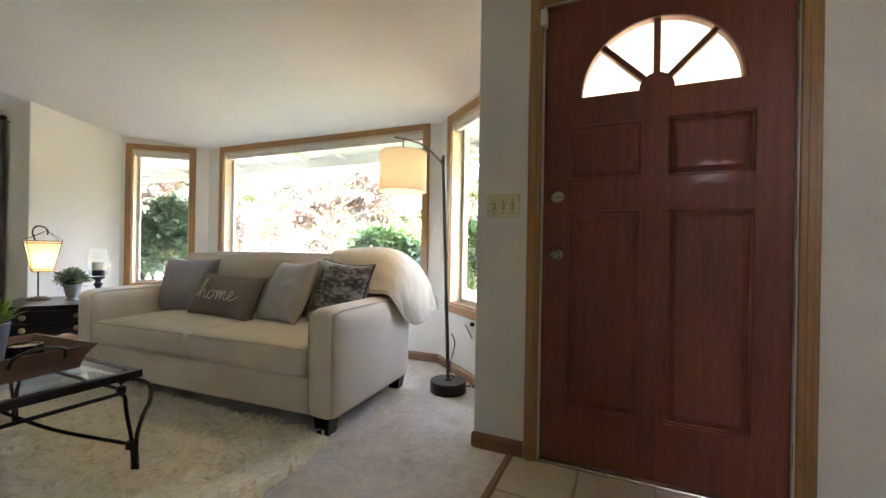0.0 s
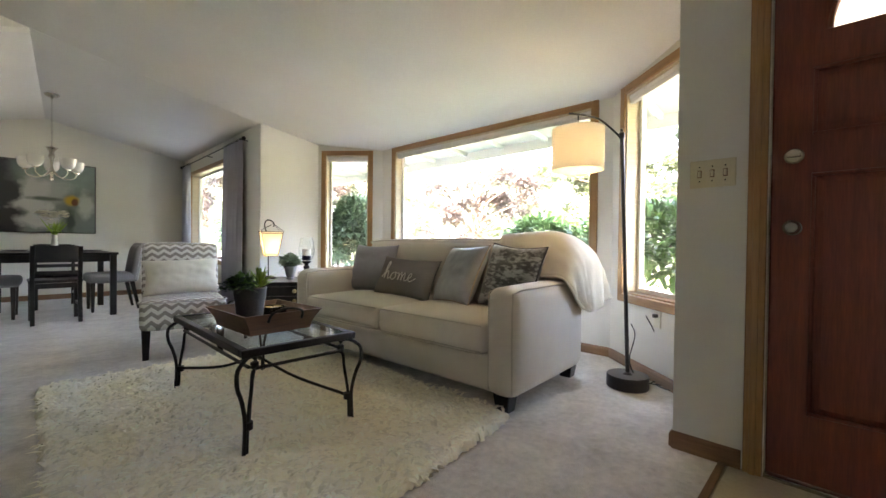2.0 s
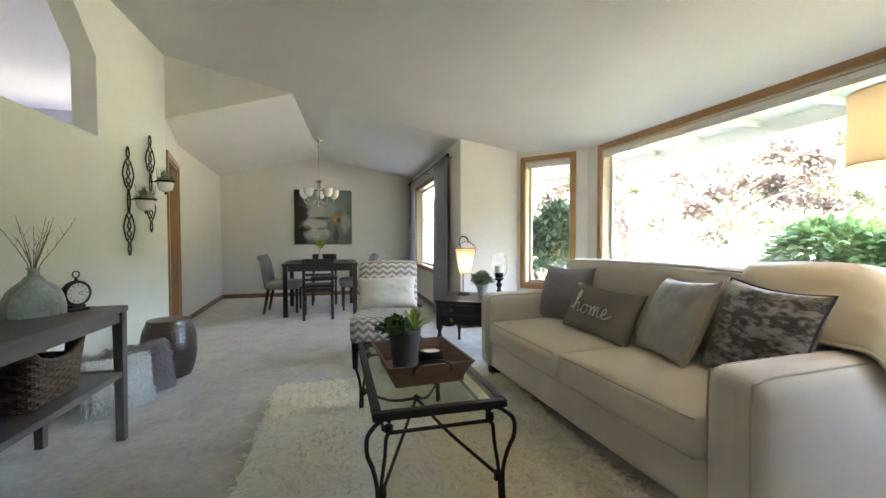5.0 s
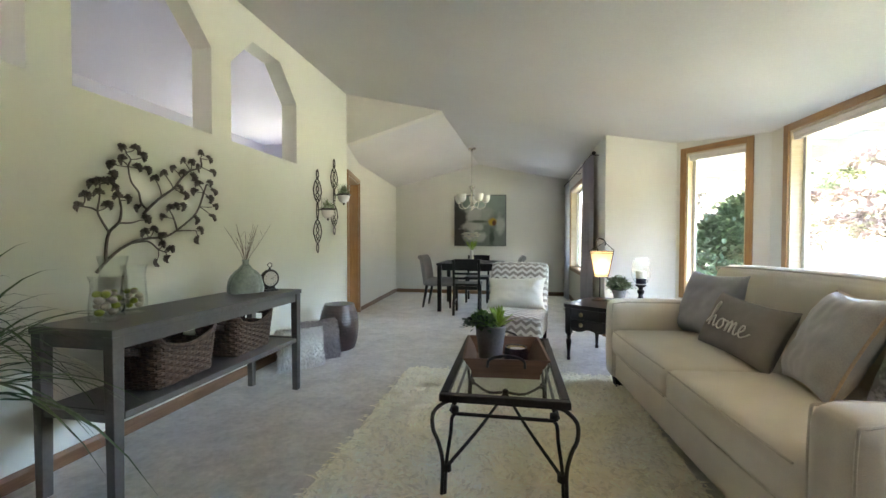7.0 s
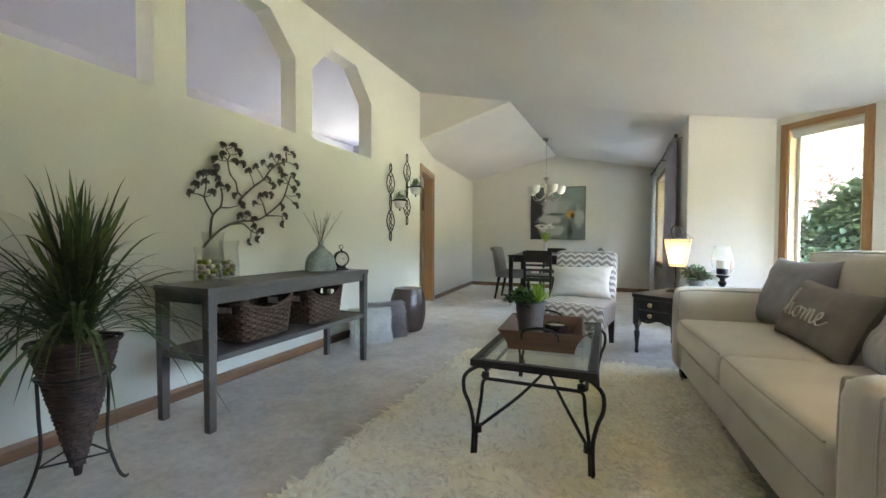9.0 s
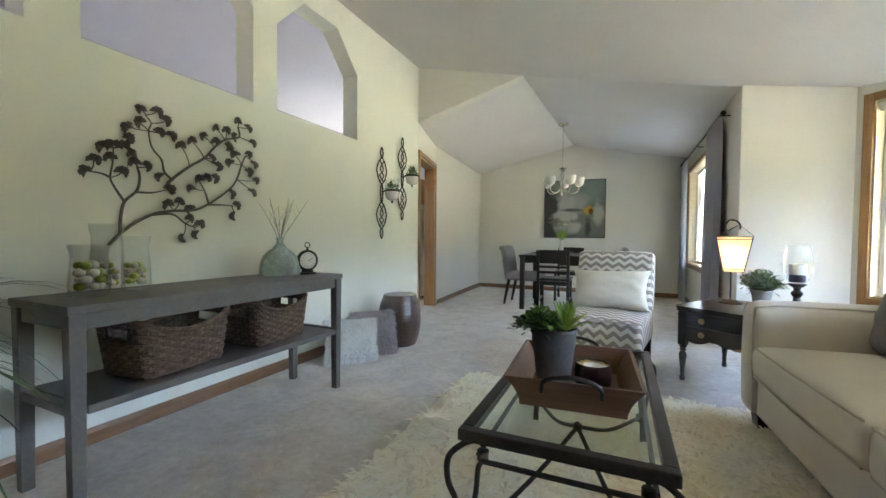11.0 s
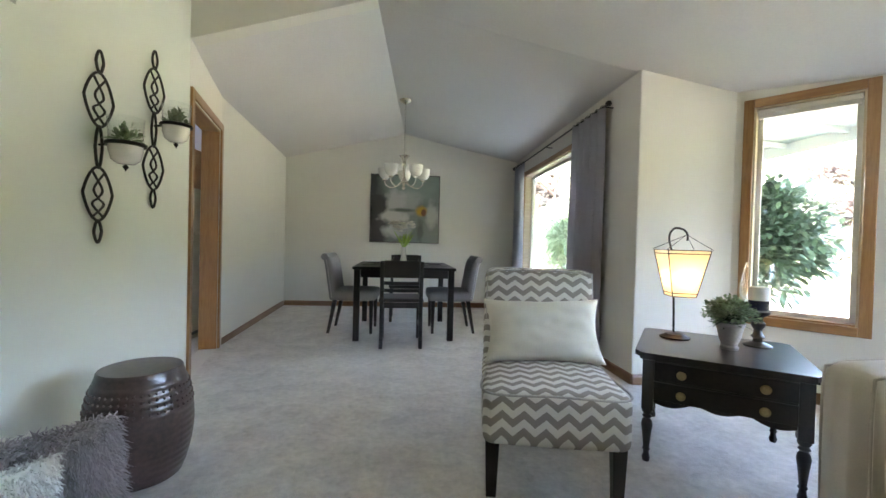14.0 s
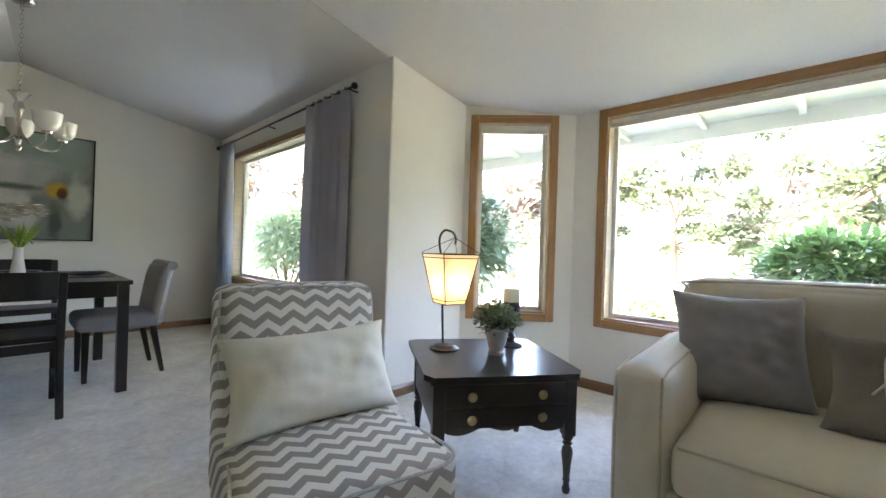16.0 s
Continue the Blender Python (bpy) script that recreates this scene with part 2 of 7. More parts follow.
# the room is walked so that the outside lies to the right of each run
NICHE_Z = 1.862
N1 = [(3.065, NICHE_Z), (4.0, NICHE_Z), (4.0, 2.447), (3.72, 2.745), (3.328, 2.745), (3.065, 2.468)]
N2 = [(1.935, NICHE_Z), (2.865, NICHE_Z), (2.865, 2.48), (2.60, 2.745), (2.2, 2.745), (1.935, 2.48)]
N3 = [(0.80, NICHE_Z), (1.745, NICHE_Z), (1.745, 2.48), (1.48, 2.745), (1.08, 2.745), (0.80, 2.48)]
BACK_Y = -1.7
# left wall runs along y, its face at x = 0, thickness towards -x
left_m = Matrix(((0, 0, -1, 0), (1, 0, 0, 0), (0, 1, 0, 0), (0, 0, 0, 1)))
left = part("wall_left", slab([(-0.6, 0), (5.198, 0), (5.198, 2.975), (-0.6, 2.975)], [N1, N2, N3], left_m, 0.16), M_WALL_LIT)
structure(left, "beige painted wall, tinted lighter and greener as if daylit, with three clipped-corner openings high up", "wall")


def wall_inward(name, p, q, tops, label, holes=(), thick=0.14, mtl=None):
    """A wall whose thickness goes to the left of the run p to q."""
    d = Vector((q[0] - p[0], q[1] - p[1], 0)).normalized()
    up = Vector((0, 0, 1))
    nrm = up.cross(d)
    m = Matrix.Translation((p[0], p[1], 0)) @ Matrix((d, up, nrm)).transposed().to_4x4()
    length = math.dist(p, q)
    ob = part(name, slab([(0, 0), (length, 0)] + [(s, z) for s, z in reversed(tops)], holes, m, thick), mtl or M_WALL)
    return structure(ob, label, "wall"), m, length


DOORWAY = [(0.0, 5.2), (-0.225, 6.17)]
DLEN = math.dist(*DOORWAY)
wall_inward("wall_doorway", *DOORWAY, [(0, 2.40), (DLEN, 2.36)], "pale beige wall pierced by a cased doorway", [rect(0.07, 0.001, DLEN - 0.065, 1.955)])
dl, _, _ = wall_inward("wall_dining_side", (-0.225, 6.17), (-0.385, 8.60), [(0, 2.36), (2.4353, 2.32)], "pale beige painted dining wall")
wall_inward("wall_dining_end", (-0.5, 8.60), (3.3, 8.60), [(0, 2.30), (1.88, 2.75), (3.8, 2.30)], "pale greige gable wall of the dining corner")
# soffit between the two vaults
part_ob = part("wall_soffit", slab([(-0.0, 2.338), (1.235, 2.695), (0.0, 2.99)], [], Matrix(((1, 0, 0, 0), (0, 0, 1, 5.2), (0, 1, 0, 0), (0, 0, 0, 1))), 0.12), M_WALL)
structure(part_ob, "triangular beige drop wall between the two ceilings", "wall")


def right_wall(name, p, q, label, holes=(), thick=0.16):
    """A wall on the window side: runs p to q with the outside to the right."""
    length = math.dist(p, q)
    n = 6
    tops = [(length * i / n, ceiling_right(p[0] + (q[0] - p[0]) * i / n) + 0.02) for i in range(n + 1)]
    outline = [(0, 0), (length, 0)] + tops[::-1]
    m = run_matrix(p, q)
    ob = part(name, slab(outline, holes, m, thick), M_WALL)
    structure(ob, label, "wall")
    return m, length


DOOR_Y = (-0.507, 0.438)
mdoor, _ = right_wall("wall_entry", (3.27, BACK_Y), (3.27, 0.754), "pale beige entry wall around the front door",
                      [rect(DOOR_Y[0] - BACK_Y, 0.001, DOOR_Y[1] - BACK_Y, 2.14)])
right_wall("wall_bay_return", (3.275, 0.76), BAY[1], "short return wall beside the bay")
WIN_Z = (0.54, 2.04)
mC, lC = right_wall("wall_bay_south", BAY[1], BAY[2], "angled bay wall with a tall window", [rect(0.16, WIN_Z[0], 0.845, WIN_Z[1])])
mB, lB = right_wall("wall_bay_front", BAY[2], BAY[3], "long bay wall filled by a picture window", [rect(0.18, WIN_Z[0], 2.70, WIN_Z[1])])
mA, lA = right_wall("wall_bay_north", BAY[3], BAY[4], "angled bay wall with a narrow window", [rect(0.195, WIN_Z[0], 0.76, WIN_Z[1])])
right_wall("wall_pier", BAY[4], (3.16, 5.165), "pale beige return wall between bay and dining corner")
mD, lD = right_wall("wall_dining_window", (3.155, 5.171), (3.155, 8.62), "pale beige dining wall with a curtained window", [rect(0.95, 0.62, 2.93, 2.0)])
back, _, _ = wall_inward("wall_back", (3.4, BACK_Y), (-0.1, BACK_Y), [(0, 2.25), (3.5, 3.0)], "plain beige wall closing the room")


# the hall and kitchen side beyond the left wall, unseen openings added for light
def plain(name, a, b, label, mtl=None):
    return structure(part(name, boxed(a, b), mtl or M_HALL), label, "wall")


hall_m = Matrix(((0, 0, -1, -3.6), (1, 0, 0, 0), (0, 1, 0, 0), (0, 0, 0, 1)))
structure(part("wall_hall", slab([(BACK_Y - 0.1, 0), (9.0, 0), (9.0, 3.5), (BACK_Y - 0.1, 3.5)], [rect(-1.6, 2.3, -0.7, 2.75)], hall_m, 0.14), M_HALL), "lavender-grey hall wall with an unseen opening added for light", "wall")
structure(part("wall_hall_north", slab([(-3.6, 0), (-0.5, 0), (-0.5, 3.5), (-3.6, 3.5)], [rect(-3.4, 0.6, -1.7, 2.5)], Matrix(((1, 0, 0, 0), (0, 0, 1, 8.76), (0, 1, 0, 0), (0, 0, 0, 1))), 0.14), M_HALL), "plain kitchen wall with an unseen opening added for light", "wall")
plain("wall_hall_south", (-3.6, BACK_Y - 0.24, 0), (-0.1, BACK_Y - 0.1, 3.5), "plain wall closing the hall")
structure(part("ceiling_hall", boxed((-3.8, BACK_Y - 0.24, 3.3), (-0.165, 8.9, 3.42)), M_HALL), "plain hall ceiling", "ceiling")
structure(part("floor_hall", boxed((-3.6, BACK_Y - 0.1, -0.1), (-0.205, 9.0, -0.004)), M_TILE), "pale kitchen and hall floor", "floor")


def ceiling_strip(name, x0, x1, y0, y1, label, skew=0.0, thick=0.12, n=40):
    """A gently curved ceiling slab; x0 may drift with y by skew per metre."""
    bm = bmesh.new()
    rows = []
    for y in (y0, y1):
        a = x0 + skew * (y - y0)
        xs = [a + (x1 - a) * i / n for i in range(n + 1)]
        rows.append([(bm.verts.new((x, y, ceiling_right(x))), bm.verts.new((x, y, ceiling_right(x) + thick))) for x in xs])
    p, q = rows
    for i in range(n):
        bm.faces.new((p[i][0], p[i + 1][0], q[i + 1][0], q[i][0]))
        bm.faces.new((p[i][1], q[i][1], q[i + 1][1], p[i + 1][1]))
        bm.faces.new((p[i][0], p[i][1], p[i + 1][1], p[i + 1][0]))
        bm.faces.new((q[i][0], q[i + 1][0], q[i + 1][1], q[i][1]))
    for i in (0, n):
        bm.faces.new((p[i][0], q[i][0], q[i][1], p[i][1]))
    return structure(part(name, bm, M_CEIL, smooth=True), label, "ceiling")


cr = ceiling_right
ceiling_strip("ceiling", -0.16, 4.72, BACK_Y - 0.1, 5.2, "white textured vaulted ceiling sloping down to the windows")
ceiling_strip("ceiling_dining_right", RIDGE[0][0], 4.72, 5.203, 8.9, "white dining ceiling slope towards the window", (RIDGE[1][0] - RIDGE[0][0]) / (RIDGE[1][1] - RIDGE[0][1]))
bm = bmesh.new()
quad = [(-0.25, 5.206, 2.27), (RIDGE[0][0], 5.206, cr(RIDGE[0][0])), (RIDGE[1][0] + 0.013, 8.9, cr(RIDGE[1][0] + 0.013)), (-0.55, 8.9, 2.19)]
lo = [bm.verts.new(p) for p in quad]
hi = [bm.verts.new((p[0], p[1], p[2] + 0.12)) for p in quad]
bm.faces.new(lo)
bm.faces.new(hi[::-1])
for i in range(4):
    bm.faces.new((lo[i], lo[(i + 1) % 4], hi[(i + 1) % 4], hi[i]))
structure(part("ceiling_dining_left", bm, M_CEIL), "white dining ceiling slope towards the doorway", "ceiling")

# floors
fl = boxed((-0.6, 0.57, -0.1), (5.0, 9.0, 0.0))
structure(part("floor_carpet", fl, M_CARPET), "light grey-beige cut-pile carpet with brushed patches", "carpet")
fl = boxed((-0.2, BACK_Y - 0.1, -0.1), (2.05, 0.57, 0.0))
structure(part("floor_carpet_hall", fl, M_CARPET), "light grey-beige cut-pile carpet", "carpet")
tile_floor = structure(part("floor_entry", boxed((2.05, BACK_Y - 0.1, -0.1), (3.6, 0.57, -0.006)), M_GROUT), "cream ceramic tile floor with tan grout inside the front door", "tile floor")


def baseboard(p, q, side=1, h=0.075):
    d = Vector((q[0] - p[0], q[1] - p[1], 0))
    length = d.length
    ang = math.degrees(math.atan2(d.y, d.x))
    bm = bmesh.new()
    prof = [(0, 0), (0.014, 0), (0.014, h - 0.02), (0.008, h - 0.006), (0.004, h), (0, h)]
    a = [bm.verts.new((0, side * y, z)) for y, z in prof]
    b = [bm.verts.new((length, side * y, z)) for y, z in prof]
    for i in range(len(prof)):
        j = (i + 1) % len(prof)
        bm.faces.new((a[i], a[j], b[j], b[i]))
    bm.faces.new(a)
    bm.faces.new(b[::-1])
    ob = part("baseboard", bm, M_BASE)
    ob.matrix_world = pose(p[0], p[1], 0, 0, 0, ang)
    structure(ob, "low brown-stained wooden baseboard", "baseboard")


for p, q, s in [((0, -0.6), (0, 5.195), -1), ((-0.24, 6.24), (-0.385, 8.585), -1), ((-0.37, 8.60), (3.15, 8.60), -1),
                ((3.27, 0.51), (3.27, 0.76), 1), ((3.27, BACK_Y), (3.27, -0.58), 1), (BAY[0], BAY[1], 1), (BAY[1], BAY[2], 1), (BAY[2], BAY[3], 1), (BAY[3], BAY[4], 1), (BAY[4], BAY[5], 1),
                ((3.155, 5.165), (3.155, 8.59), 1)]:
    baseboard(p, q, s)


# ---- windows ----
def window(name, m, s0, s1, z0, z1, label, trim=0.062, blind=True, bars=()):
    """A wood-cased window set in an opening: the local x runs along the wall, y up and z outwards."""
    w = new(name)
    w.matrix_world = m @ Matrix.Translation((s0, z0, 0))
    structure(w, label, "window")
    L, H = s1 - s0, z1 - z0
    t = trim
    for nm, a, b in [("casing_left", (-t, -t, -0.018), (0, H + t, 0.004)), ("casing_right", (L, -t, -0.018), (L + t, H + t, 0.004)),
                     ("casing_head", (0, H, -0.018), (L, H + t, 0.004)), ("casing_sill", (0, -t, -0.022), (L, 0, 0.004))]:
        part(nm, boxed(a, b, bevel=0.005), M_OAKX if nm in ("casing_head", "casing_sill") else M_OAKY, w)
    d = 0.125
    for nm, a, b in [("reveal_left", (0, 0, 0), (0.012, H, d)), ("reveal_right", (L - 0.012, 0, 0), (L, H, d)), ("reveal_head", (0.012, H - 0.012, 0), (L - 0.012, H, d)), ("reveal_sill", (0.012, 0, 0), (L - 0.012, 0.012, d))]:
        part(nm, boxed(a, b), M_REVEAL if nm != "reveal_sill" else M_OAKX, w)
    f = 0.03
    for nm, a, b in [("sash", (0.012, 0.012, d - 0.03), (0.012 + f, H - 0.012, d)), ("sash", (L - 0.012 - f, 0.012, d - 0.03), (L - 0.012, H - 0.012, d)),
                     ("sash", (0.012 + f, H - 0.012 - f, d - 0.03), (L - 0.012 - f, H - 0.012, d)), ("sash", (0.012 + f, 0.012, d - 0.03), (L - 0.012 - f, 0.012 + f, d))]:
        part(nm, boxed(a, b, bevel=0.003), M_SASH2, w)
    g = part("pane", boxed((0.012 + f, 0.012 + f, d - 0.018), (L - 0.012 - f, H - 0.012 - f, d - 0.012)), M_PANE, w)
    g.visible_shadow = False
    if blind:
        bl = part("blind", boxed((0.016, H - 0.05, 0.012), (L - 0.016, H - 0.014, 0.055), bevel=0.004), M_BLIND, w, "raised pale cellular blind")
        for k in range(3):
            part("blind_fold", boxed((0.02, H - 0.058 - 0.009 * k, 0.016), (L - 0.02, H - 0.051 - 0.009 * k, 0.05), bevel=0.002), M_BLIND, bl)
    return w


M_OAKY = wood("honey_oak_frame", (0.40, 0.215, 0.085), (0.27, 0.13, 0.045), 0.32, axis=1)
M_DOORY = wood("mahogany_leaf", (0.23, 0.054, 0.026), (0.12, 0.027, 0.015), 0.55, axis=1, coat=0.03)
M_SASH2 = mat("white_sash", (0.66, 0.64, 0.58), 0.5, vary=0.04)
window("window_1", mC, 0.16, 0.845, *WIN_Z, "tall oak-cased bay window looking onto shrubs")
window("window_2", mB, 0.18, 2.70, *WIN_Z, "wide oak-cased picture window with raised blind")
window("window_3", mA, 0.195, 0.76, *WIN_Z, "narrow oak-cased bay window beside the pier")
window("window_4", mD, 0.95, 2.93, 0.62, 2.0, "oak-cased dining window behind grey curtains", blind=False)


# ---- soft shapes ----
def soft_box(a, b, r=0.05, puff=(0, 0, 0), n=10, bm=None, m=None, wob=0.0):
    """A padded block: a rounded box whose faces bulge by puff along each axis."""
    bm = bm or bmesh.new()
    c = [(p + q) / 2 for p, q in zip(a, b)]
    h = [abs(q - p) / 2 for p, q in zip(a, b)]
    seen = {}

    def vert(u):
        key = tuple(round(k, 4) for k in u)
        if key in seen:
            return seen[key]
        p = [u[i] * h[i] for i in range(3)]
        core = [max(-h[i] + r, min(h[i] - r, p[i])) for i in range(3)]
        d = Vector([p[i] - core[i] for i in range(3)])
        if d.length > 1e-6:
            d = d.normalized() * r
        q = [core[i] + d[i] for i in range(3)]
        for i in range(3):
            j, k = (i + 1) % 3, (i + 2) % 3
            q[i] += puff[i] * u[i] * max(0, 1 - u[j] ** 2) ** 0.7 * max(0, 1 - u[k] ** 2) ** 0.7
        if wob:
            nv = noise.noise_vector(Vector([q[i] + c[i] for i in range(3)]) * 6)
            q = [q[i] + wob * nv[i] for i in range(3)]
        v = bm.verts.new([q[i] + c[i] for i in range(3)])
        seen[key] = v
        return v

    # denser near the rims so that rounding stays smooth
    ticks = {}
    for i in range(3):
        e = min(0.98, r / h[i])
        inner = [(-1 + e) + (2 - 2 * e) * k / n for k in range(n + 1)]
        ticks[i] = [-1, -1 + e * 0.12, -1 + e * 0.4] + inner + [1 - e * 0.4, 1 - e * 0.12, 1]
    for i in range(3):
        j, k = (i + 1) % 3, (i + 2) % 3
        for s in (-1, 1):
            for x0, x1 in zip(ticks[j], ticks[j][1:]):
                for y0, y1 in zip(ticks[k], ticks[k][1:]):
                    q = []
                    for x, y in ((x0, y0), (x1, y0), (x1, y1), (x0, y1)):
                        u = [0, 0, 0]
                        u[i], u[j], u[k] = s, x, y
                        q.append(vert(u))
                    if len(set(q)) == 4:
                        bm.faces.new(q)
    if m is not None:
        bmesh.ops.transform(bm, matrix=m, verts=list(seen.values()))
    return bm


def pillow_mesh(w, h, t, n=30, wrinkle=0.009, seed=0.0):
    """A stuffed cushion lying in its x-z plane, thick along y."""
    bm = bmesh.new()
    rows = {}
    for side in (1, -1):
        for i in range(n + 1):
            for j in range(n + 1):
                u, v = 2 * i / n - 1, 2 * j / n - 1
                edge = i in (0, n) or j in (0, n)
                if edge and side == -1:
                    rows[side, i, j] = rows[1, i, j]
                    continue
                pinch = 0.11
                x = w / 2 * u * (1 - pinch * (1 - v * v) * abs(u) ** 3 * 1.0)
                z = h / 2 * v * (1 - pinch * (1 - u * u) * abs(v) ** 3 * 1.0)
                f = max(0.0, (1 - u ** 4) * (1 - v ** 4)) ** 0.55
                y = side * t / 2 * f
                nz = noise.noise(Vector((x * 7 + seed, z * 12, side * 3.1))) + 0.5 * noise.noise(Vector((x * 22 + seed, z * 22, side)))
                y += side * nz * wrinkle * f
                rows[side, i, j] = bm.verts.new((x, y, z))
        for i in range(n):
            for j in range(n):
                bm.faces.new((rows[side, i, j], rows[side, i + 1, j], rows[side, i + 1, j + 1], rows[side, i, j + 1]))
    return bm


def rim_points(w, h, n=14):
    """The seam line round a cushion."""
    out = []
    for k in range(4 * n):
        s, f = divmod(k, n)
        f = 2 * f / n - 1
        u, v = [(f, -1), (1, f), (-f, 1), (-1, -f)][s]
        x = w / 2 * u * (1 - 0.11 * (1 - v * v) * abs(u) ** 3)
        z = h / 2 * v * (1 - 0.11 * (1 - u * u) * abs(v) ** 3)
        out.append((x, 0, z))
    return out


M_SOFA = mat("cream_upholstery", (0.70, 0.64, 0.545), 0.9, vary=0.05, scale=4, fine=320, bump=0.35, bump_dist=0.0012, sheen=0.25, spec=0.2)
M_PIPING = mat("upholstery_seam", (0.56, 0.505, 0.42), 0.9, vary=0.05)
M_FOOT = mat("dark_wood_foot", (0.022, 0.013, 0.010), 0.35, vary=0.25)
M_CUSH_GREY = mat("slate_cushion_cloth", (0.30, 0.30, 0.32), 0.75, vary=0.08, scale=6, fine=240, bump=0.3, sheen=0.3)
M_CUSH_SILVER = mat("silver_satin_cloth", (0.34, 0.35, 0.36), 0.45, vary=0.10, scale=9, fine=200, bump=0.2, sheen=0.4)
M_CUSH_TAUPE = mat("taupe_cushion_cloth", (0.235, 0.215, 0.195), 0.9, vary=0.08, scale=5, fine=260, bump=0.4)
M_CUSH_DARK = mat("mottled_velvet", (0.36, 0.36, 0.37), 0.55, color2=(0.06, 0.057, 0.06), scale=9, fine=34, bump=0.3, sheen=0.4, stretch=(0.8, 1, 2.0))
velvet = M_CUSH_DARK.node_tree.nodes
velvet["Color Ramp"].color_ramp.elements[0].position, velvet["Color Ramp"].color_ramp.elements[1].position = 0.45, 0.57
M_CREAM = mat("cream_cotton", (0.72, 0.68, 0.57), 0.9, vary=0.04, scale=6, fine=200, bump=0.3)
M_THROW = mat("ivory_knit_throw", (0.72, 0.67, 0.56), 0.95, vary=0.05, scale=8, fine=300, bump=0.6, bump_dist=0.003, sheen=0.3)
M_EMB = mat("white_stitching", (0.70, 0.68, 0.62), 0.8, vary=0.03)


# ---- sofa ----
sofa = thing("sofa", "cream upholstered two-cushion sofa with rounded track arms on dark feet", "sofa", (2.975, 1.405, 0), 3.7)
part("base", soft_box((0.03, 0.04, 0.095), (0.93, 2.10, 0.30), 0.02, (0.008, 0, 0)), M_SOFA, sofa, smooth=True)
for y0, y1 in ((0, 0.185), (1.97, 2.145)):
    arm = part("arm", soft_box((-0.005, y0, 0.09), (0.90, y1, 0.665), 0.062, (0.01, 0.014, 0.008)), M_SOFA, sofa, smooth=True)
    for ys in (y0 + 0.02, y1 - 0.02):
        part("piping", tube(curve_points([(0.012, ys, 0.12), (0.006, ys, 0.58), (0.05, ys, 0.648), (0.3, ys, 0.655), (0.8, ys, 0.655)], 8), 0.0045, 6), M_PIPING, arm, smooth=True)
backrest = part("backrest", soft_box((0.725, 0.05, 0.2), (0.97, 2.08, 0.925), 0.075, (0.02, 0, 0.02)), M_SOFA, sofa, smooth=True)
part("piping", tube(curve_points([(0.747, 0.09, 0.6), (0.747, 0.09, 0.86), (0.75, 0.14, 0.915), (0.737, 1.06, 0.935), (0.75, 1.99, 0.915), (0.747, 2.04, 0.86), (0.747, 2.04, 0.6)], 8), 0.0045, 6), M_PIPING, backrest, smooth=True)
for y0, y1 in ((0.192, 1.062), (1.068, 1.962)):
    cu = part("seat_cushion", soft_box((-0.012, y0, 0.295), (0.755, y1, 0.462), 0.042, (0.014, 0.0, 0.024), wob=0.003), M_SOFA, sofa, smooth=True)
    for zz in (0.452, 0.31):
        part("piping", tube([(-0.003, y0 + 0.02, zz), (-0.018, (y0 + y1) / 2, zz + 0.004), (-0.003, y1 - 0.02, zz)], 0.0045, 6), M_PIPING, cu, smooth=True)
for x, y in ((0.08, 0.1), (0.08, 2.03), (0.87, 0.1), (0.87, 2.03)):
    bm = boxed((x - 0.05, y - 0.05, 0), (x + 0.05, y + 0.05, 0.1), bevel=0.006)
    for v in bm.verts:
        if v.co.z < 0.05:
            v.co.x = x + (v.co.x - x) * 0.75
            v.co.y = y + (v.co.y - y) * 0.75
    part("foot", bm, M_FOOT, sofa)
SOFA_M = sofa.matrix_world.copy()


def cushion(label, w, h, t, m, material, seam=None, seed=0.0, fringe=None):
    c = thing("throw_pillow", label, "cushion", group="cushions on the sofa")
    c.matrix_world = m
    cov = part("cover", pillow_mesh(w, h, t, seed=seed), material, c, smooth=True)
    if seam:
        part("edging", tube(rim_points(w, h), 0.006, 6, closed=True), seam, c, smooth=True)
    return c


# cushions lean on the backrest, facing the room (local -y is their front after a quarter turn)
cushion("slate grey square cushion leaning in the sofa corner", 0.46, 0.46, 0.17, pose(3.445, 3.282, 0.668, -21, 0, -70), M_CUSH_GREY, seed=1.0)
home = cushion("taupe lumbar cushion embroidered with the word home", 0.63, 0.34, 0.14, pose(3.375, 2.735, 0.618, -24, 2, -85), M_CUSH_TAUPE, seed=4.0)
cushion("silver grey square cushion with tan trim", 0.45, 0.46, 0.16, pose(3.455, 2.215, 0.675, -26, -2, -103), M_CUSH_SILVER, mat("tan_trim", (0.50, 0.40, 0.29), 0.8), seed=8.0)
cushion("charcoal and silver mottled velvet cushion", 0.47, 0.46, 0.15, pose(3.495, 1.80, 0.675, -18, 3, -97), M_CUSH_DARK, mat("charcoal_trim", (0.06, 0.06, 0.07), 0.8), seed=12.0)


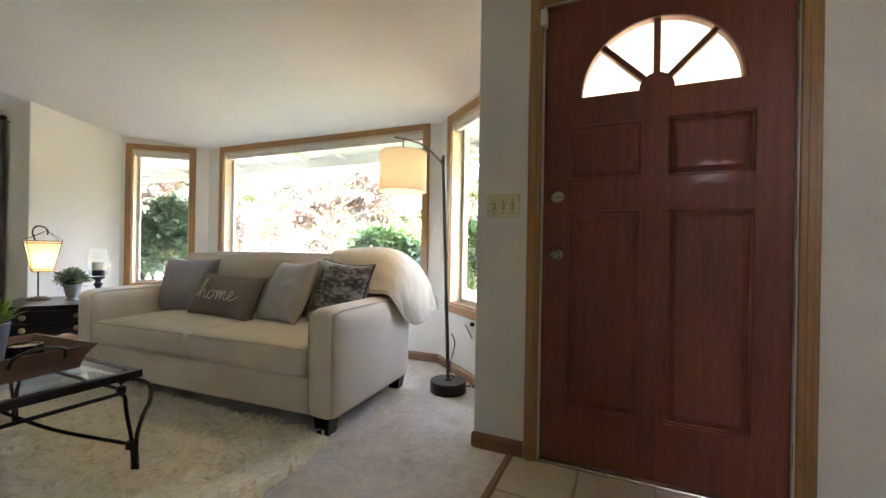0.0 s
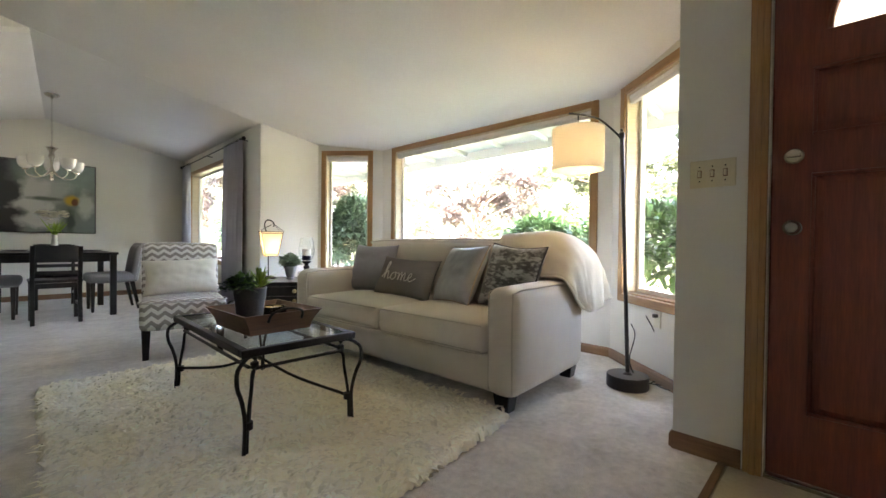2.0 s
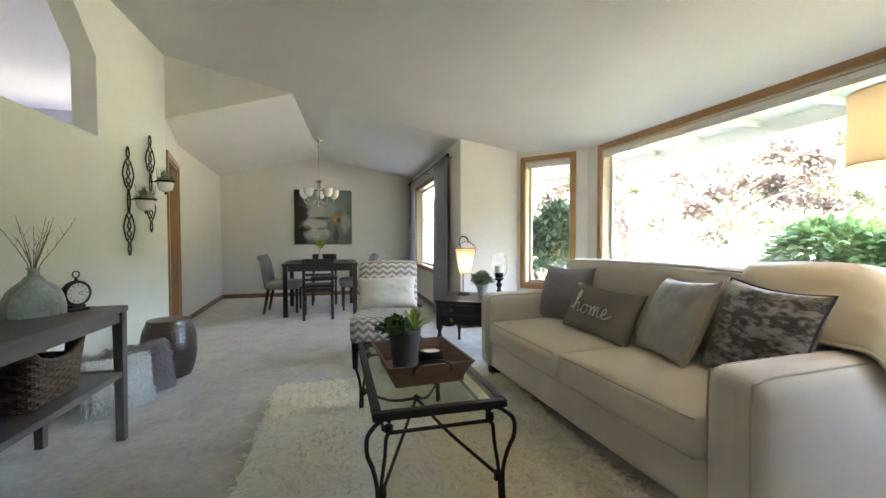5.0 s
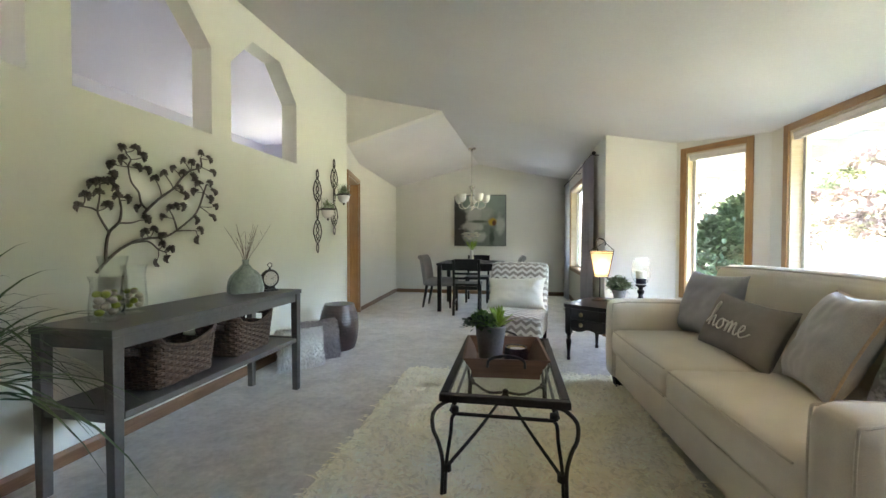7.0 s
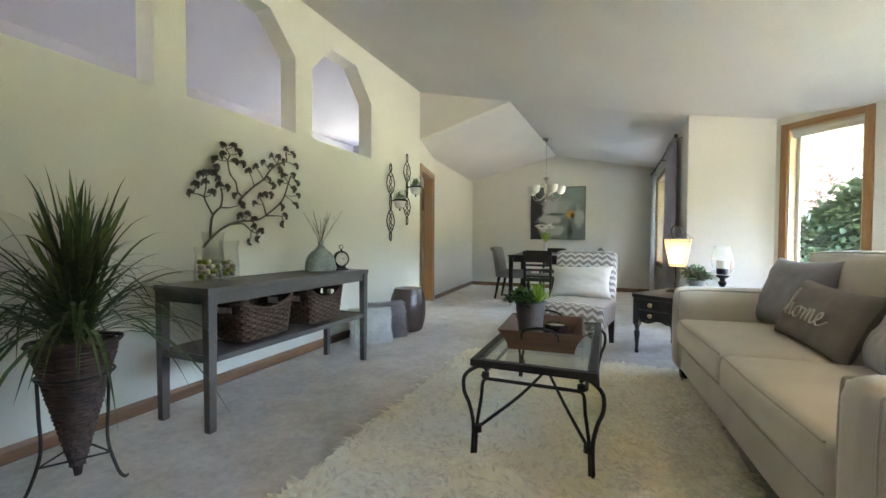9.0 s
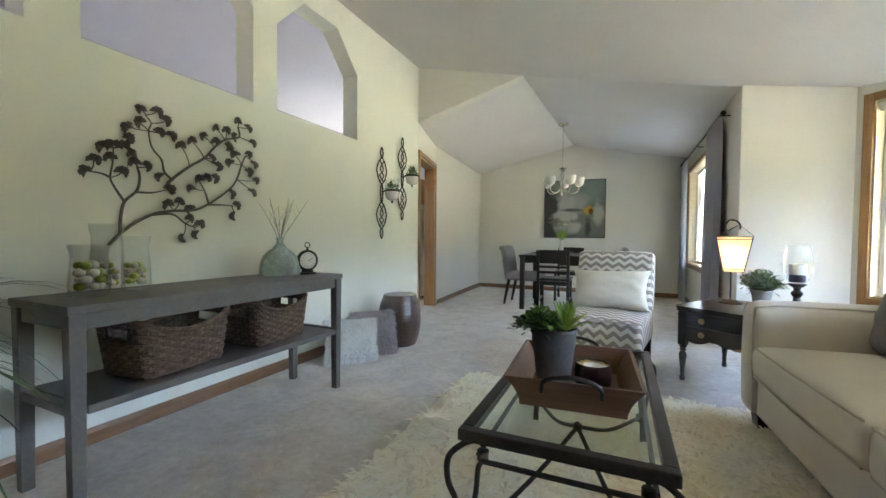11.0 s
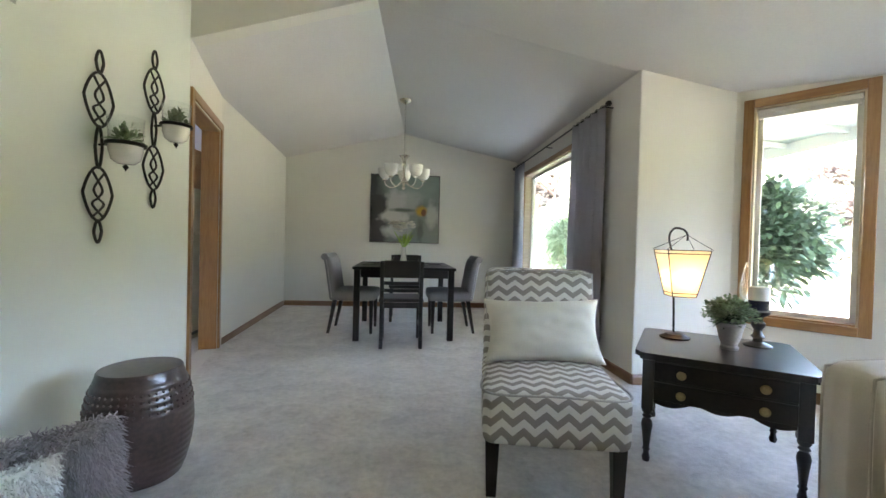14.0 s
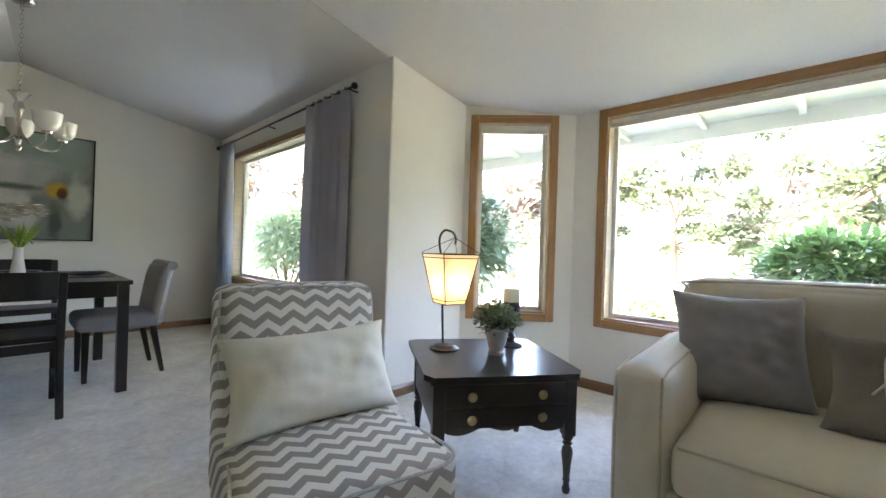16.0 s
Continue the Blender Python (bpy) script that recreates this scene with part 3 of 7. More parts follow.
def script_word(parent):
    """The word home in a hand-sewn line on the cushion's front."""
    strokes = {
        "h": [(-0.20, -0.035), (-0.165, 0.02), (-0.150, 0.085), (-0.163, 0.10), (-0.172, 0.06), (-0.168, -0.045), (-0.160, 0.0), (-0.138, 0.018), (-0.130, -0.02), (-0.122, -0.045), (-0.10, -0.03)],
        "o": [(-0.065, 0.015), (-0.09, 0.0), (-0.092, -0.035), (-0.065, -0.047), (-0.042, -0.02), (-0.055, 0.012), (-0.035, 0.008), (-0.012, 0.012)],
        "m": [(-0.012, 0.012), (-0.008, -0.045), (0.002, 0.0), (0.02, 0.016), (0.028, -0.045), (0.036, 0.0), (0.054, 0.016), (0.062, -0.04), (0.08, -0.045), (0.095, -0.03)],
        "e": [(0.095, -0.03), (0.125, -0.008), (0.122, 0.016), (0.103, 0.008), (0.098, -0.025), (0.118, -0.047), (0.15, -0.035), (0.175, -0.015)],
    }
    for pts in strokes.values():
        line = []
        for p in curve_points([(x, 0, z) for x, z in pts], 7):
            u, v = p.x / 0.32, p.z / 0.17
            f = max(0.0, (1 - u ** 4) * (1 - v ** 4)) ** 0.55
            line.append((p.x, -0.07 * f - 0.006, p.z))
        part("embroidery", tube(line, 0.0042, 6), M_EMB, parent, "white stitched lettering", smooth=True)


script_word(home)


def throw_blanket():
    """A soft throw: laid over the end of the back, one corner drawn over the arm, the rest hanging outside."""
    front = [(0.69, 0.56, 0.80), (0.655, 0.36, 0.735), (0.60, 0.19, 0.692), (0.57, 0.02, 0.69), (0.585, -0.04, 0.63), (0.66, -0.05, 0.545), (0.74, -0.06, 0.49)]
    fore = [(0.755, 0.57, 0.945), (0.755, 0.36, 0.948), (0.755, 0.18, 0.945), (0.75, 0.05, 0.90), (0.76, -0.05, 0.77), (0.80, -0.065, 0.60), (0.85, -0.07, 0.45)]
    rear = [(0.965, 0.57, 0.945), (0.965, 0.36, 0.948), (0.965, 0.18, 0.945), (0.965, 0.05, 0.90), (1.0, -0.055, 0.79), (1.02, -0.075, 0.64), (1.04, -0.085, 0.50)]
    back_hem = [(1.005, 0.56, 0.72), (1.005, 0.36, 0.68), (1.005, 0.18, 0.68), (1.01, 0.05, 0.70), (1.035, -0.04, 0.66), (1.06, -0.07, 0.58), (1.075, -0.085, 0.53)]
    lines = [curve_points(c, 9) for c in (front, fore, rear, back_hem)]
    bm = bmesh.new()
    grid = []
    for j in range(len(lines[0])):
        v = j / (len(lines[0]) - 1)
        row = []
        for i, p in enumerate(curve_points([ln[j] for ln in lines], 12)):
            u = i / 36
            fold = 0.016 * v * math.sin(u * 21 + 4 * v) + 0.009 * v * math.sin(u * 47 + 9 * v)
            hang = max(0.0, v - 0.5)
            q = p + Vector((0.3 * fold, -fold * (0.3 + 2.2 * hang), 0.7 * abs(fold)))
            q += noise.noise_vector(q * 9) * 0.006 + Vector((0, 0, 0.006))
            row.append(bm.verts.new(q))
        grid.append(row)
    for a, b in zip(grid, grid[1:]):
        for i in range(len(a) - 1):
            bm.faces.new((a[i], a[i + 1], b[i + 1], b[i]))
    t = thing("throw_blanket", "ivory knitted throw draped over the sofa back and arm", "blanket")
    t.matrix_world = SOFA_M
    cl = part("cloth", bm, M_THROW, t, smooth=True)
    so = cl.modifiers.new("thick", "SOLIDIFY")
    so.thickness, so.offset = 0.012, 0.0
    for c in (front, back_hem):
        part("hem", tube([p + Vector((0, 0, 0.006)) for p in curve_points(c, 9)], 0.0085, 8), M_THROW, t, smooth=True)


throw_blanket()


# ---- coffee table ----
ct = thing("coffee_table", "dark iron coffee table with an inset clear glass top", "coffee table", (1.848, 1.935, 0.03), 0.6)
CW, CL, CH = 0.535, 1.08, 0.425
for a, b in [((0, 0), (CW, 0.035)), ((0, CL - 0.035), (CW, CL)), ((0, 0.035), (0.035, CL - 0.035)), ((CW - 0.035, 0.035), (CW, CL - 0.035))]:
    part("top_rail", boxed((*a, CH - 0.032), (*b, CH), bevel=0.004), M_IRON, ct)
M_TABLEGLASS = glass_material("table_glass", (0.90, 0.95, 0.92), 0.55, 0.06)
gl = part("glass_top", boxed((0.036, 0.036, CH - 0.012), (CW - 0.036, CL - 0.036, CH - 0.003), bevel=0.002), M_TABLEGLASS, ct, "clear plate glass")
gl.visible_shadow = False
for cx, cy, sx, sy in ((0, 0, 1, 1), (CW, 0, -1, 1), (0, CL, 1, -1), (CW, CL, -1, -1)):
    o = Vector((cx, cy, 0))

    def lp(d, z, e=0.0):
        return (cx + sx * d * 0.9, cy + sy * (d * 0.5 + e), z)
    lg = part("leg", tube(curve_points([lp(0.075, CH - 0.05), lp(0.055, CH - 0.035), lp(0.02, CH - 0.04), lp(-0.022, CH - 0.075), lp(-0.024, CH - 0.14), lp(0.0, 0.22), lp(0.018, 0.13), lp(0.014, 0.0)], 7), 0.0085, 8), M_IRON, ct, smooth=True)
    part("inner_rod", tube(curve_points([lp(0.075, CH - 0.09), lp(0.058, CH - 0.11), lp(0.052, 0.25), lp(0.034, 0.13), lp(0.028, 0.0)], 6), 0.0075, 8), M_IRON, lg, smooth=True)
    part("collar", lathe([(0, -0.02), (0.019, -0.018), (0.019, 0.012), (0, 0.014)], 10, lp(0.036, 0.115)), M_IRON, lg, smooth=True)
    part("knuckle", lathe([(0, -0.02), (0.017, -0.012), (0.017, 0.012), (0, 0.02)], 10, lp(0.07, CH - 0.075)), M_IRON, lg, smooth=True)
cm = (CW / 2, CL / 2, 0.25)
for cx, cy, sx, sy in ((0, 0, 1, 1), (CW, 0, -1, 1), (0, CL, 1, -1), (CW, CL, -1, -1)):
    part("stretcher", tube(curve_points([(cx + sx * 0.035, cy + sy * 0.02, 0.115), (cx + sx * CW * 0.3, cy + sy * CL * 0.3, 0.165), cm], 6), 0.0075, 8), M_IRON, ct, smooth=True)
part("finial", lathe([(0, -0.02), (0.016, -0.01), (0.016, 0.01), (0, 0.022)], 10, cm), M_IRON, ct, smooth=True)
for p, q in (((0.06, 0.02), (CW - 0.06, 0.02)), ((0.06, CL - 0.02), (CW - 0.06, CL - 0.02)), ((0.045, 0.05), (0.045, CL - 0.05)), ((CW - 0.045, 0.05), (CW - 0.045, CL - 0.05))):
    part("side_rod", tube([(*p, CH - 0.085), (*q, CH - 0.085)], 0.0075, 8), M_IRON, ct, smooth=True)


# ---- slipper chair ----
def chevron_material():
    m = bpy.data.materials.new("chevron_cloth")
    m.use_nodes = True
    n, l = m.node_tree.nodes, m.node_tree.links
    b = n["Principled BSDF"]
    b.inputs["Roughness"].default_value = 0.9
    b.inputs["Specular IOR Level"].default_value = 0.2
    tc, sp = n.new("ShaderNodeTexCoord"), n.new("ShaderNodeSeparateXYZ")
    l.new(tc.outputs["Object"], sp.inputs[0])

    def math_node(op, a, c=None):
        k = n.new("ShaderNodeMath")
        k.operation = op
        for i, v in enumerate((a, c)):
            if v is None:
                continue
            if isinstance(v, (int, float)):
                k.inputs[i].default_value = v
            else:
                l.new(v, k.inputs[i])
        return k.outputs[0]
    nz = n.new("ShaderNodeTexNoise")
    nz.inputs["Scale"].default_value = 160
    l.new(tc.outputs["Object"], nz.inputs["Vector"])
    fuzz = math_node("MULTIPLY", math_node("SUBTRACT", nz.outputs[0], 0.5), 0.006)
    tri = math_node("PINGPONG", math_node("ADD", sp.outputs[0], 5.0), 0.042)
    v = math_node("ADD", math_node("ADD", sp.outputs[1], sp.outputs[2]), math_node("MULTIPLY", tri, 0.85))
    v = math_node("ADD", v, fuzz)
    st = math_node("FRACT", math_node("DIVIDE", math_node("ADD", v, 10.0), 0.066))
    band = math_node("GREATER_THAN", st, 0.5)
    mx = n.new("ShaderNodeMix")
    mx.data_type = "RGBA"
    mx.inputs[6].default_value = (0.70, 0.67, 0.60, 1)
    mx.inputs[7].default_value = (0.31, 0.275, 0.24, 1)
    l.new(band, mx.inputs[0])
    l.new(mx.outputs[2], b.inputs["Base Color"])
    bp = n.new("ShaderNodeBump")
    bp.inputs["Strength"].default_value, bp.inputs["Distance"].default_value = 0.3, 0.001
    l.new(nz.outputs[0], bp.inputs["Height"])
    l.new(bp.outputs[0], b.inputs["Normal"])
    return m


M_CHEV = chevron_material()
M_CHAIRPIPE = mat("chair_piping_cloth", (0.50, 0.47, 0.42), 0.9, vary=0.15, scale=30)
chair = thing("slipper_chair", "armless slipper chair in grey and white chevron cloth on dark legs", "armchair", (2.083, 3.828, 0), -10)
part("seat", soft_box((-0.285, 0, 0.22), (0.285, 0.62, 0.435), 0.035, (0.004, 0.012, 0.022)), M_CHEV, chair, smooth=True)
part("seat_piping", tube(curve_points([(-0.272, 0.3, 0.425), (-0.275, 0.02, 0.425), (0, -0.006, 0.43), (0.275, 0.02, 0.425), (0.272, 0.3, 0.425)], 8), 0.005, 6), M_CHAIRPIPE, chair, smooth=True)
bk = soft_box((-0.28, 0.50, 0.30), (0.28, 0.66, 0.875), 0.045, (0.004, 0.016, 0.006))
for v in bk.verts:
    v.co.y += max(0, v.co.z - 0.4) * 0.16
part("backrest", bk, M_CHEV, chair, smooth=True)
part("back_piping", tube(curve_points([(-0.268, 0.53, 0.44), (-0.268, 0.585, 0.82), (-0.24, 0.592, 0.862), (0, 0.592, 0.872), (0.24, 0.592, 0.862), (0.268, 0.585, 0.82), (0.268, 0.53, 0.44)], 8), 0.005, 6), M_CHAIRPIPE, chair, smooth=True)
for x, y in ((-0.245, 0.05), (0.245, 0.05), (-0.245, 0.62), (0.245, 0.62)):
    bm = boxed((x - 0.028, y - 0.028, 0), (x + 0.028, y + 0.028, 0.235), bevel=0.004)
    for v in bm.verts:
        if v.co.z < 0.1:
            v.co.x = x + (v.co.x - x) * 0.72
            v.co.y = y + (v.co.y - y) * 0.72 + (0.03 if y > 0.3 else 0)
    part("leg", bm, M_FOOT, chair)
CHAIR_M = chair.matrix_world.copy()
lum = thing("lumbar_pillow", "cream cotton lumbar pillow on the chevron chair", "cushion")
lum.matrix_world = CHAIR_M @ pose(0.0, 0.435, 0.590, -24, -2, 0)
part("cover", pillow_mesh(0.57, 0.32, 0.16, wrinkle=0.016, seed=20), M_CREAM, lum, smooth=True)


# ---- end table ----
M_ETAB = mat("ebony_table_finish", (0.021, 0.015, 0.013), 0.28, vary=0.3, scale=7, fine=60, bump=0.06, coat=0.15)
M_KNOB = mat("antique_brass", (0.45, 0.36, 0.20), 0.35, metal=1.0, vary=0.15)
et = thing("end_table", "black-brown two-drawer end table with turned legs and scalloped apron", "side table", (3.040, 4.222, 0), -35)
EX, EY = 0.308, 0.312
out = [(-EX + 0.0, -EY - 0.02), (EX, -EY - 0.02), (EX + 0.035, -EY + 0.03), (EX + 0.035, EY), (EX, EY + 0.03), (-EX, EY + 0.03), (-EX - 0.035, EY), (-EX - 0.035, -EY + 0.03)]
bm = slab(out, [], Matrix.Translation((0, 0, 0.497)), 0.023)
bmesh.ops.bevel(bm, geom=[e for e in bm.edges if abs(e.verts[0].co.z - e.verts[1].co.z) < 1e-4 and len(e.link_faces) == 2 and e.calc_face_angle(0) > 0.5], offset=0.006, segments=2, affect="EDGES")
part("tabletop", bm, M_ETAB, et)
part("top_molding", boxed((-EX - 0.012, -EY - 0.006, 0.486), (EX + 0.012, EY + 0.01, 0.4965), bevel=0.003), M_ETAB, et)
for a, b in [((-EX + 0.01, EY - 0.03, 0.28), (EX - 0.01, EY - 0.01, 0.4855)), ((-EX + 0.005, -EY + 0.03, 0.29), (-EX + 0.022, EY - 0.03, 0.4855)), ((EX - 0.022, -EY + 0.03, 0.29), (EX - 0.005, EY - 0.03, 0.4855))]:
    part("side_panel", boxed(a, b, bevel=0.003), M_ETAB, et)
# front with scalloped lower edge
fr = [(-EX + 0.03, 0.4855), (-EX + 0.03, 0.275)]
for k in range(41):
    f = k / 40
    z = 0.272 + 0.020 * math.sin(math.pi * f) - 0.030 * abs(math.sin(3 * math.pi * f)) + 0.022
    fr.append((-EX + 0.03 + (2 * EX - 0.06) * f, z))
fr += [(EX - 0.03, 0.275), (EX - 0.03, 0.4855)]
part("apron", slab(fr[::-1], [], Matrix(((1, 0, 0, 0), (0, 0, 1, -EY + 0.012), (0, 1, 0, 0), (0, 0, 0, 1))), 0.018), M_ETAB, et)
for z0, z1 in ((0.395, 0.478), (0.302, 0.386)):
    dr = part("drawer", boxed((-EX + 0.045, -EY + 0.002, z0), (EX - 0.045, -EY + 0.016, z1), bevel=0.004), M_ETAB, et)
    for x in (-0.15, 0.15):
        kn = lathe([(0, -0.004), (0.007, -0.003), (0.006, 0.008), (0.017, 0.012), (0.020, 0.018), (0.014, 0.026), (0, 0.028)], 16)
        bmesh.ops.transform(kn, matrix=pose(x, -EY + 0.002, (z0 + z1) / 2, 90, 0, 0), verts=kn.verts)
        part("knob", kn, M_KNOB, dr, "antique brass knob", smooth=True)
for x in (-1, 1):
    for y in (-1, 1):
        px, py = x * (EX - 0.025), y * (EY - 0.02)
        lg = part("leg", boxed((px - 0.025, py - 0.025, 0.25), (px + 0.025, py + 0.025, 0.486), bevel=0.003), M_ETAB, et)
        part("turning", lathe([(0, 0), (0.014, 0.002), (0.018, 0.02), (0.013, 0.034), (0.012, 0.05), (0.017, 0.058), (0.013, 0.068), (0.018, 0.12), (0.025, 0.175), (0.021, 0.195), (0.013, 0.205), (0.022, 0.215), (0.015, 0.225), (0.024, 0.238), (0.024, 0.25)], 16, (px, py, 0)), M_ETAB, lg, smooth=True)


# ---- leaves ----
def leaf_sheet(leaves):
    """One mesh of many blades, each a folded strip: (root, direction, up, length, width, droop)."""
    vs, fs = [], []
    for root, d, up, length, width, droop in leaves:
        d = d.normalized()
        side = d.cross(up)
        if side.length < 1e-4:
            side = d.cross(Vector((1, 0.2, 0)))
        side.normalize()
        nrm = side.cross(d)
        k = len(vs)
        prof = ((0.0, 0.25), (0.3, 0.9), (0.6, 1.0), (0.85, 0.6), (1.0, 0.05))
        for f, w in prof:
            c = root + d * (length * f) - Vector((0, 0, 1)) * (droop * f * f * length)
            vs += [c - side * (width * w / 2) + nrm * (0.12 * width * w), c - nrm * 0.0, c + side * (width * w / 2) + nrm * (0.12 * width * w)]
        for i in range(len(prof) - 1):
            a = k + 3 * i
            fs += [(a, a + 1, a + 4, a + 3), (a + 1, a + 2, a + 5, a + 4)]
    return vs, fs


def leaf_part(name, leaves, material, parent=None, label=""):
    vs, fs = leaf_sheet(leaves)
    me = bpy.data.meshes.new(name)
    me.from_pydata([tuple(v) for v in vs], [], fs)
    me.materials.append(material)
    me.polygons.foreach_set("use_smooth", [True] * len(me.polygons))
    ob = new(name, me)
    ob.parent = parent
    if label:
        ob["label"] = label
    return ob


def leaf_material(name, light, dark, rough=0.45, through=0.25):
    m = mat(name, light, rough, color2=dark, scale=9, fine=60, bump=0.1, rand=0.3)
    n, l = m.node_tree.nodes, m.node_tree.links
    b, outn = n["Principled BSDF"], n["Material Output"]
    tl, mx = n.new("ShaderNodeBsdfTranslucent"), n.new("ShaderNodeMixShader")
    src = b.inputs["Base Color"].links[0].from_socket
    l.new(src, tl.inputs["Color"])
    mx.inputs[0].default_value = through
    l.new(b.outputs[0], mx.inputs[1])
    l.new(tl.outputs[0], mx.inputs[2])
    l.new(mx.outputs[0], outn.inputs["Surface"])
    return m


M_LEAF_DARK = leaf_material("dark_leaf", (0.045, 0.085, 0.03), (0.018, 0.035, 0.014))
M_LEAF_MID = leaf_material("green_leaf", (0.15, 0.27, 0.06), (0.07, 0.14, 0.03))
M_LEAF_LIME = leaf_material("lime_leaf", (0.33, 0.48, 0.08), (0.19, 0.33, 0.05))
M_LEAF_SAGE = leaf_material("sage_leaf", (0.27, 0.35, 0.20), (0.13, 0.19, 0.10))
M_CLEAR = glass_material("clear_vessel_glass", (0.975, 0.985, 0.98), 0.65, 0.035)
M_GREY_PAINT = mat("grey_brown_paint", (0.12, 0.112, 0.10), 0.42, vary=0.10, scale=3, fine=60, bump=0.08)
M_WICKER = mat("dark_wicker", (0.15, 0.095, 0.060), 0.5, color2=(0.022, 0.014, 0.010), scale=26, fine=120, bump=0.5, rand=0.5)
M_WICKER2 = mat("dark_cone_wicker", (0.075, 0.045, 0.034), 0.6, color2=(0.03, 0.019, 0.015), scale=20, fine=120, bump=0.5, rand=0.3)
M_CERAMIC = mat("white_ceramic", (0.72, 0.70, 0.66), 0.2, vary=0.03, bump=0.02, coat=0.4)
M_STONEPOT = mat("grey_stone_pot", (0.42, 0.41, 0.39), 0.8, vary=0.10, scale=14, fine=90, bump=0.35)
M_CLAYPOT = mat("charcoal_zinc_pot", (0.095, 0.09, 0.085), 0.6, vary=0.18, scale=12, fine=90, bump=0.25)
M_WAX = mat("candle_wax", (0.78, 0.74, 0.66), 0.5, vary=0.03, bump=0.03)
M_WAXBLUE = mat("navy_wax", (0.03, 0.03, 0.07), 0.4, vary=0.1)


def rnd(a, b):
    return random.uniform(a, b)


def bush(centre, rx, ry, rz, count, size, width, hang=0.2, shell=0.5):
    """Small leaves filling an uneven dome."""
    out = []
    for _ in range(count):
        a, c = rnd(0, 2 * math.pi), rnd(-0.25, 1)
        s = math.sqrt(max(0, 1 - c * c))
        d = Vector((math.cos(a) * s, math.sin(a) * s, c))
        bump = 0.82 + 0.3 * noise.noise(d * 2.6 + Vector((centre[0], centre[1], 0)) * 7)
        r = bump * rnd(shell, 1.0)
        p = Vector((centre[0] + d.x * rx * r, centre[1] + d.y * ry * r, centre[2] + d.z * rz * r))
        g = (d + Vector((rnd(-1, 1), rnd(-1, 1), rnd(-0.6, 0.9))) * 0.8)
        out.append((p, g, Vector((rnd(-0.4, 0.4), rnd(-0.4, 0.4), 1)), size * rnd(0.6, 1.25), width * rnd(0.7, 1.2), hang))
    return out


# ---- on the end table ----
M_SHADE = shade_material("parchment_shade", (0.88, 0.77, 0.54), 0.55)
tl_ = thing("table_lamp", "small lit table lamp with tapered parchment shade on iron stem", "table lamp", (2.96, 4.425, 0.5205), -14)
part("base", lathe([(0, 0), (0.085, 0), (0.088, 0.008), (0.06, 0.018), (0.055, 0.024), (0.015, 0.03), (0, 0.032)], 24), M_IRON, tl_, smooth=True)
part("stem", tube(curve_points([(0, 0.02, 0.025), (0.0, 0.035, 0.2), (-0.01, 0.04, 0.45), (-0.045, 0.02, 0.58), (-0.02, 0.01, 0.635), (0.03, 0, 0.63), (0.055, 0, 0.60), (0.055, 0, 0.565)], 8), 0.0065, 8), M_IRON, tl_, smooth=True)
bm = bmesh.new()
rings = []
for z, w in ((0.245, 0.068), (0.33, 0.086), (0.42, 0.104), (0.51, 0.123)):
    rings.append([bm.verts.new((0.055 * 0.4 + sx * w * 0.98, sy * w * 0.98, z)) for sx, sy in ((-1, -1), (1, -1), (1, 1), (-1, 1))])
for a, b in zip(rings, rings[1:]):
    for k in range(4):
        bm.faces.new((a[k], a[(k + 1) % 4], b[(k + 1) % 4], b[k]))
shade = part("shade", bm, M_SHADE, tl_, "lit parchment shade")
for z, w in ((0.245, 0.068), (0.265, 0.073), (0.51, 0.122), (0.49, 0.118)):
    part("shade_wire", tube([(0.022 + sx * w, sy * w, z) for sx, sy in ((-1, -1), (1, -1), (1, 1), (-1, 1))], 0.0028, 6, closed=True), M_IRON, shade)
for sx, sy in ((-1, -1), (1, -1), (1, 1), (-1, 1)):
    part("shade_rib", tube([(0.022 + sx * 0.068, sy * 0.068, 0.245), (0.022 + sx * 0.122, sy * 0.122, 0.51)], 0.003, 6), M_IRON, shade)
    part("shade_hanger", tube([(0.022 + sx * 0.128, sy * 0.128, 0.514), (0.05, 0, 0.60)], 0.0018, 6), M_IRON, shade)
bulb_m = bpy.data.materials.new("bulb_glow")
bulb_m.use_nodes = True
bulb_m.node_tree.nodes["Principled BSDF"].inputs["Emission Color"].default_value = (1.0, 0.72, 0.38, 1)
bulb_m.node_tree.nodes["Principled BSDF"].inputs["Emission Strength"].default_value = 1.2
part("bulb", lathe([(0, -0.04), (0.016, -0.035), (0.03, 0), (0.026, 0.02), (0, 0.034)], 12, (0.022, 0, 0.36)), bulb_m, tl_, smooth=True)
p_ = tl_.matrix_world @ Vector((0.022, 0, 0.36))
tl_.scale = (0.86, 0.86, 0.94)
lamp_point("table_lamp_light", p_, LAMP_W * 0.12, (1.0, 0.74, 0.42), 0.034)

pl = thing("potted_boxwood", "small round green plant in a grey stone urn", "potted plant", (3.085, 4.195, 0.5205))
part("pot", lathe([(0, 0), (0.038, 0), (0.04, 0.012), (0.032, 0.02), (0.045, 0.05), (0.053, 0.09), (0.058, 0.115), (0.062, 0.118), (0.062, 0.13), (0.052, 0.13), (0.048, 0.11), (0, 0.105)], 24), M_STONEPOT, pl, smooth=True)
leaf_part("foliage", bush((0, 0, 0.165), 0.125, 0.125, 0.10, 900, 0.026, 0.016, 0.2, 0.45), M_LEAF_SAGE, pl)
leaf_part("inner_stems", bush((0, 0, 0.13), 0.07, 0.07, 0.07, 160, 0.05, 0.01, 0.1, 0.1), M_LEAF_DARK, pl)
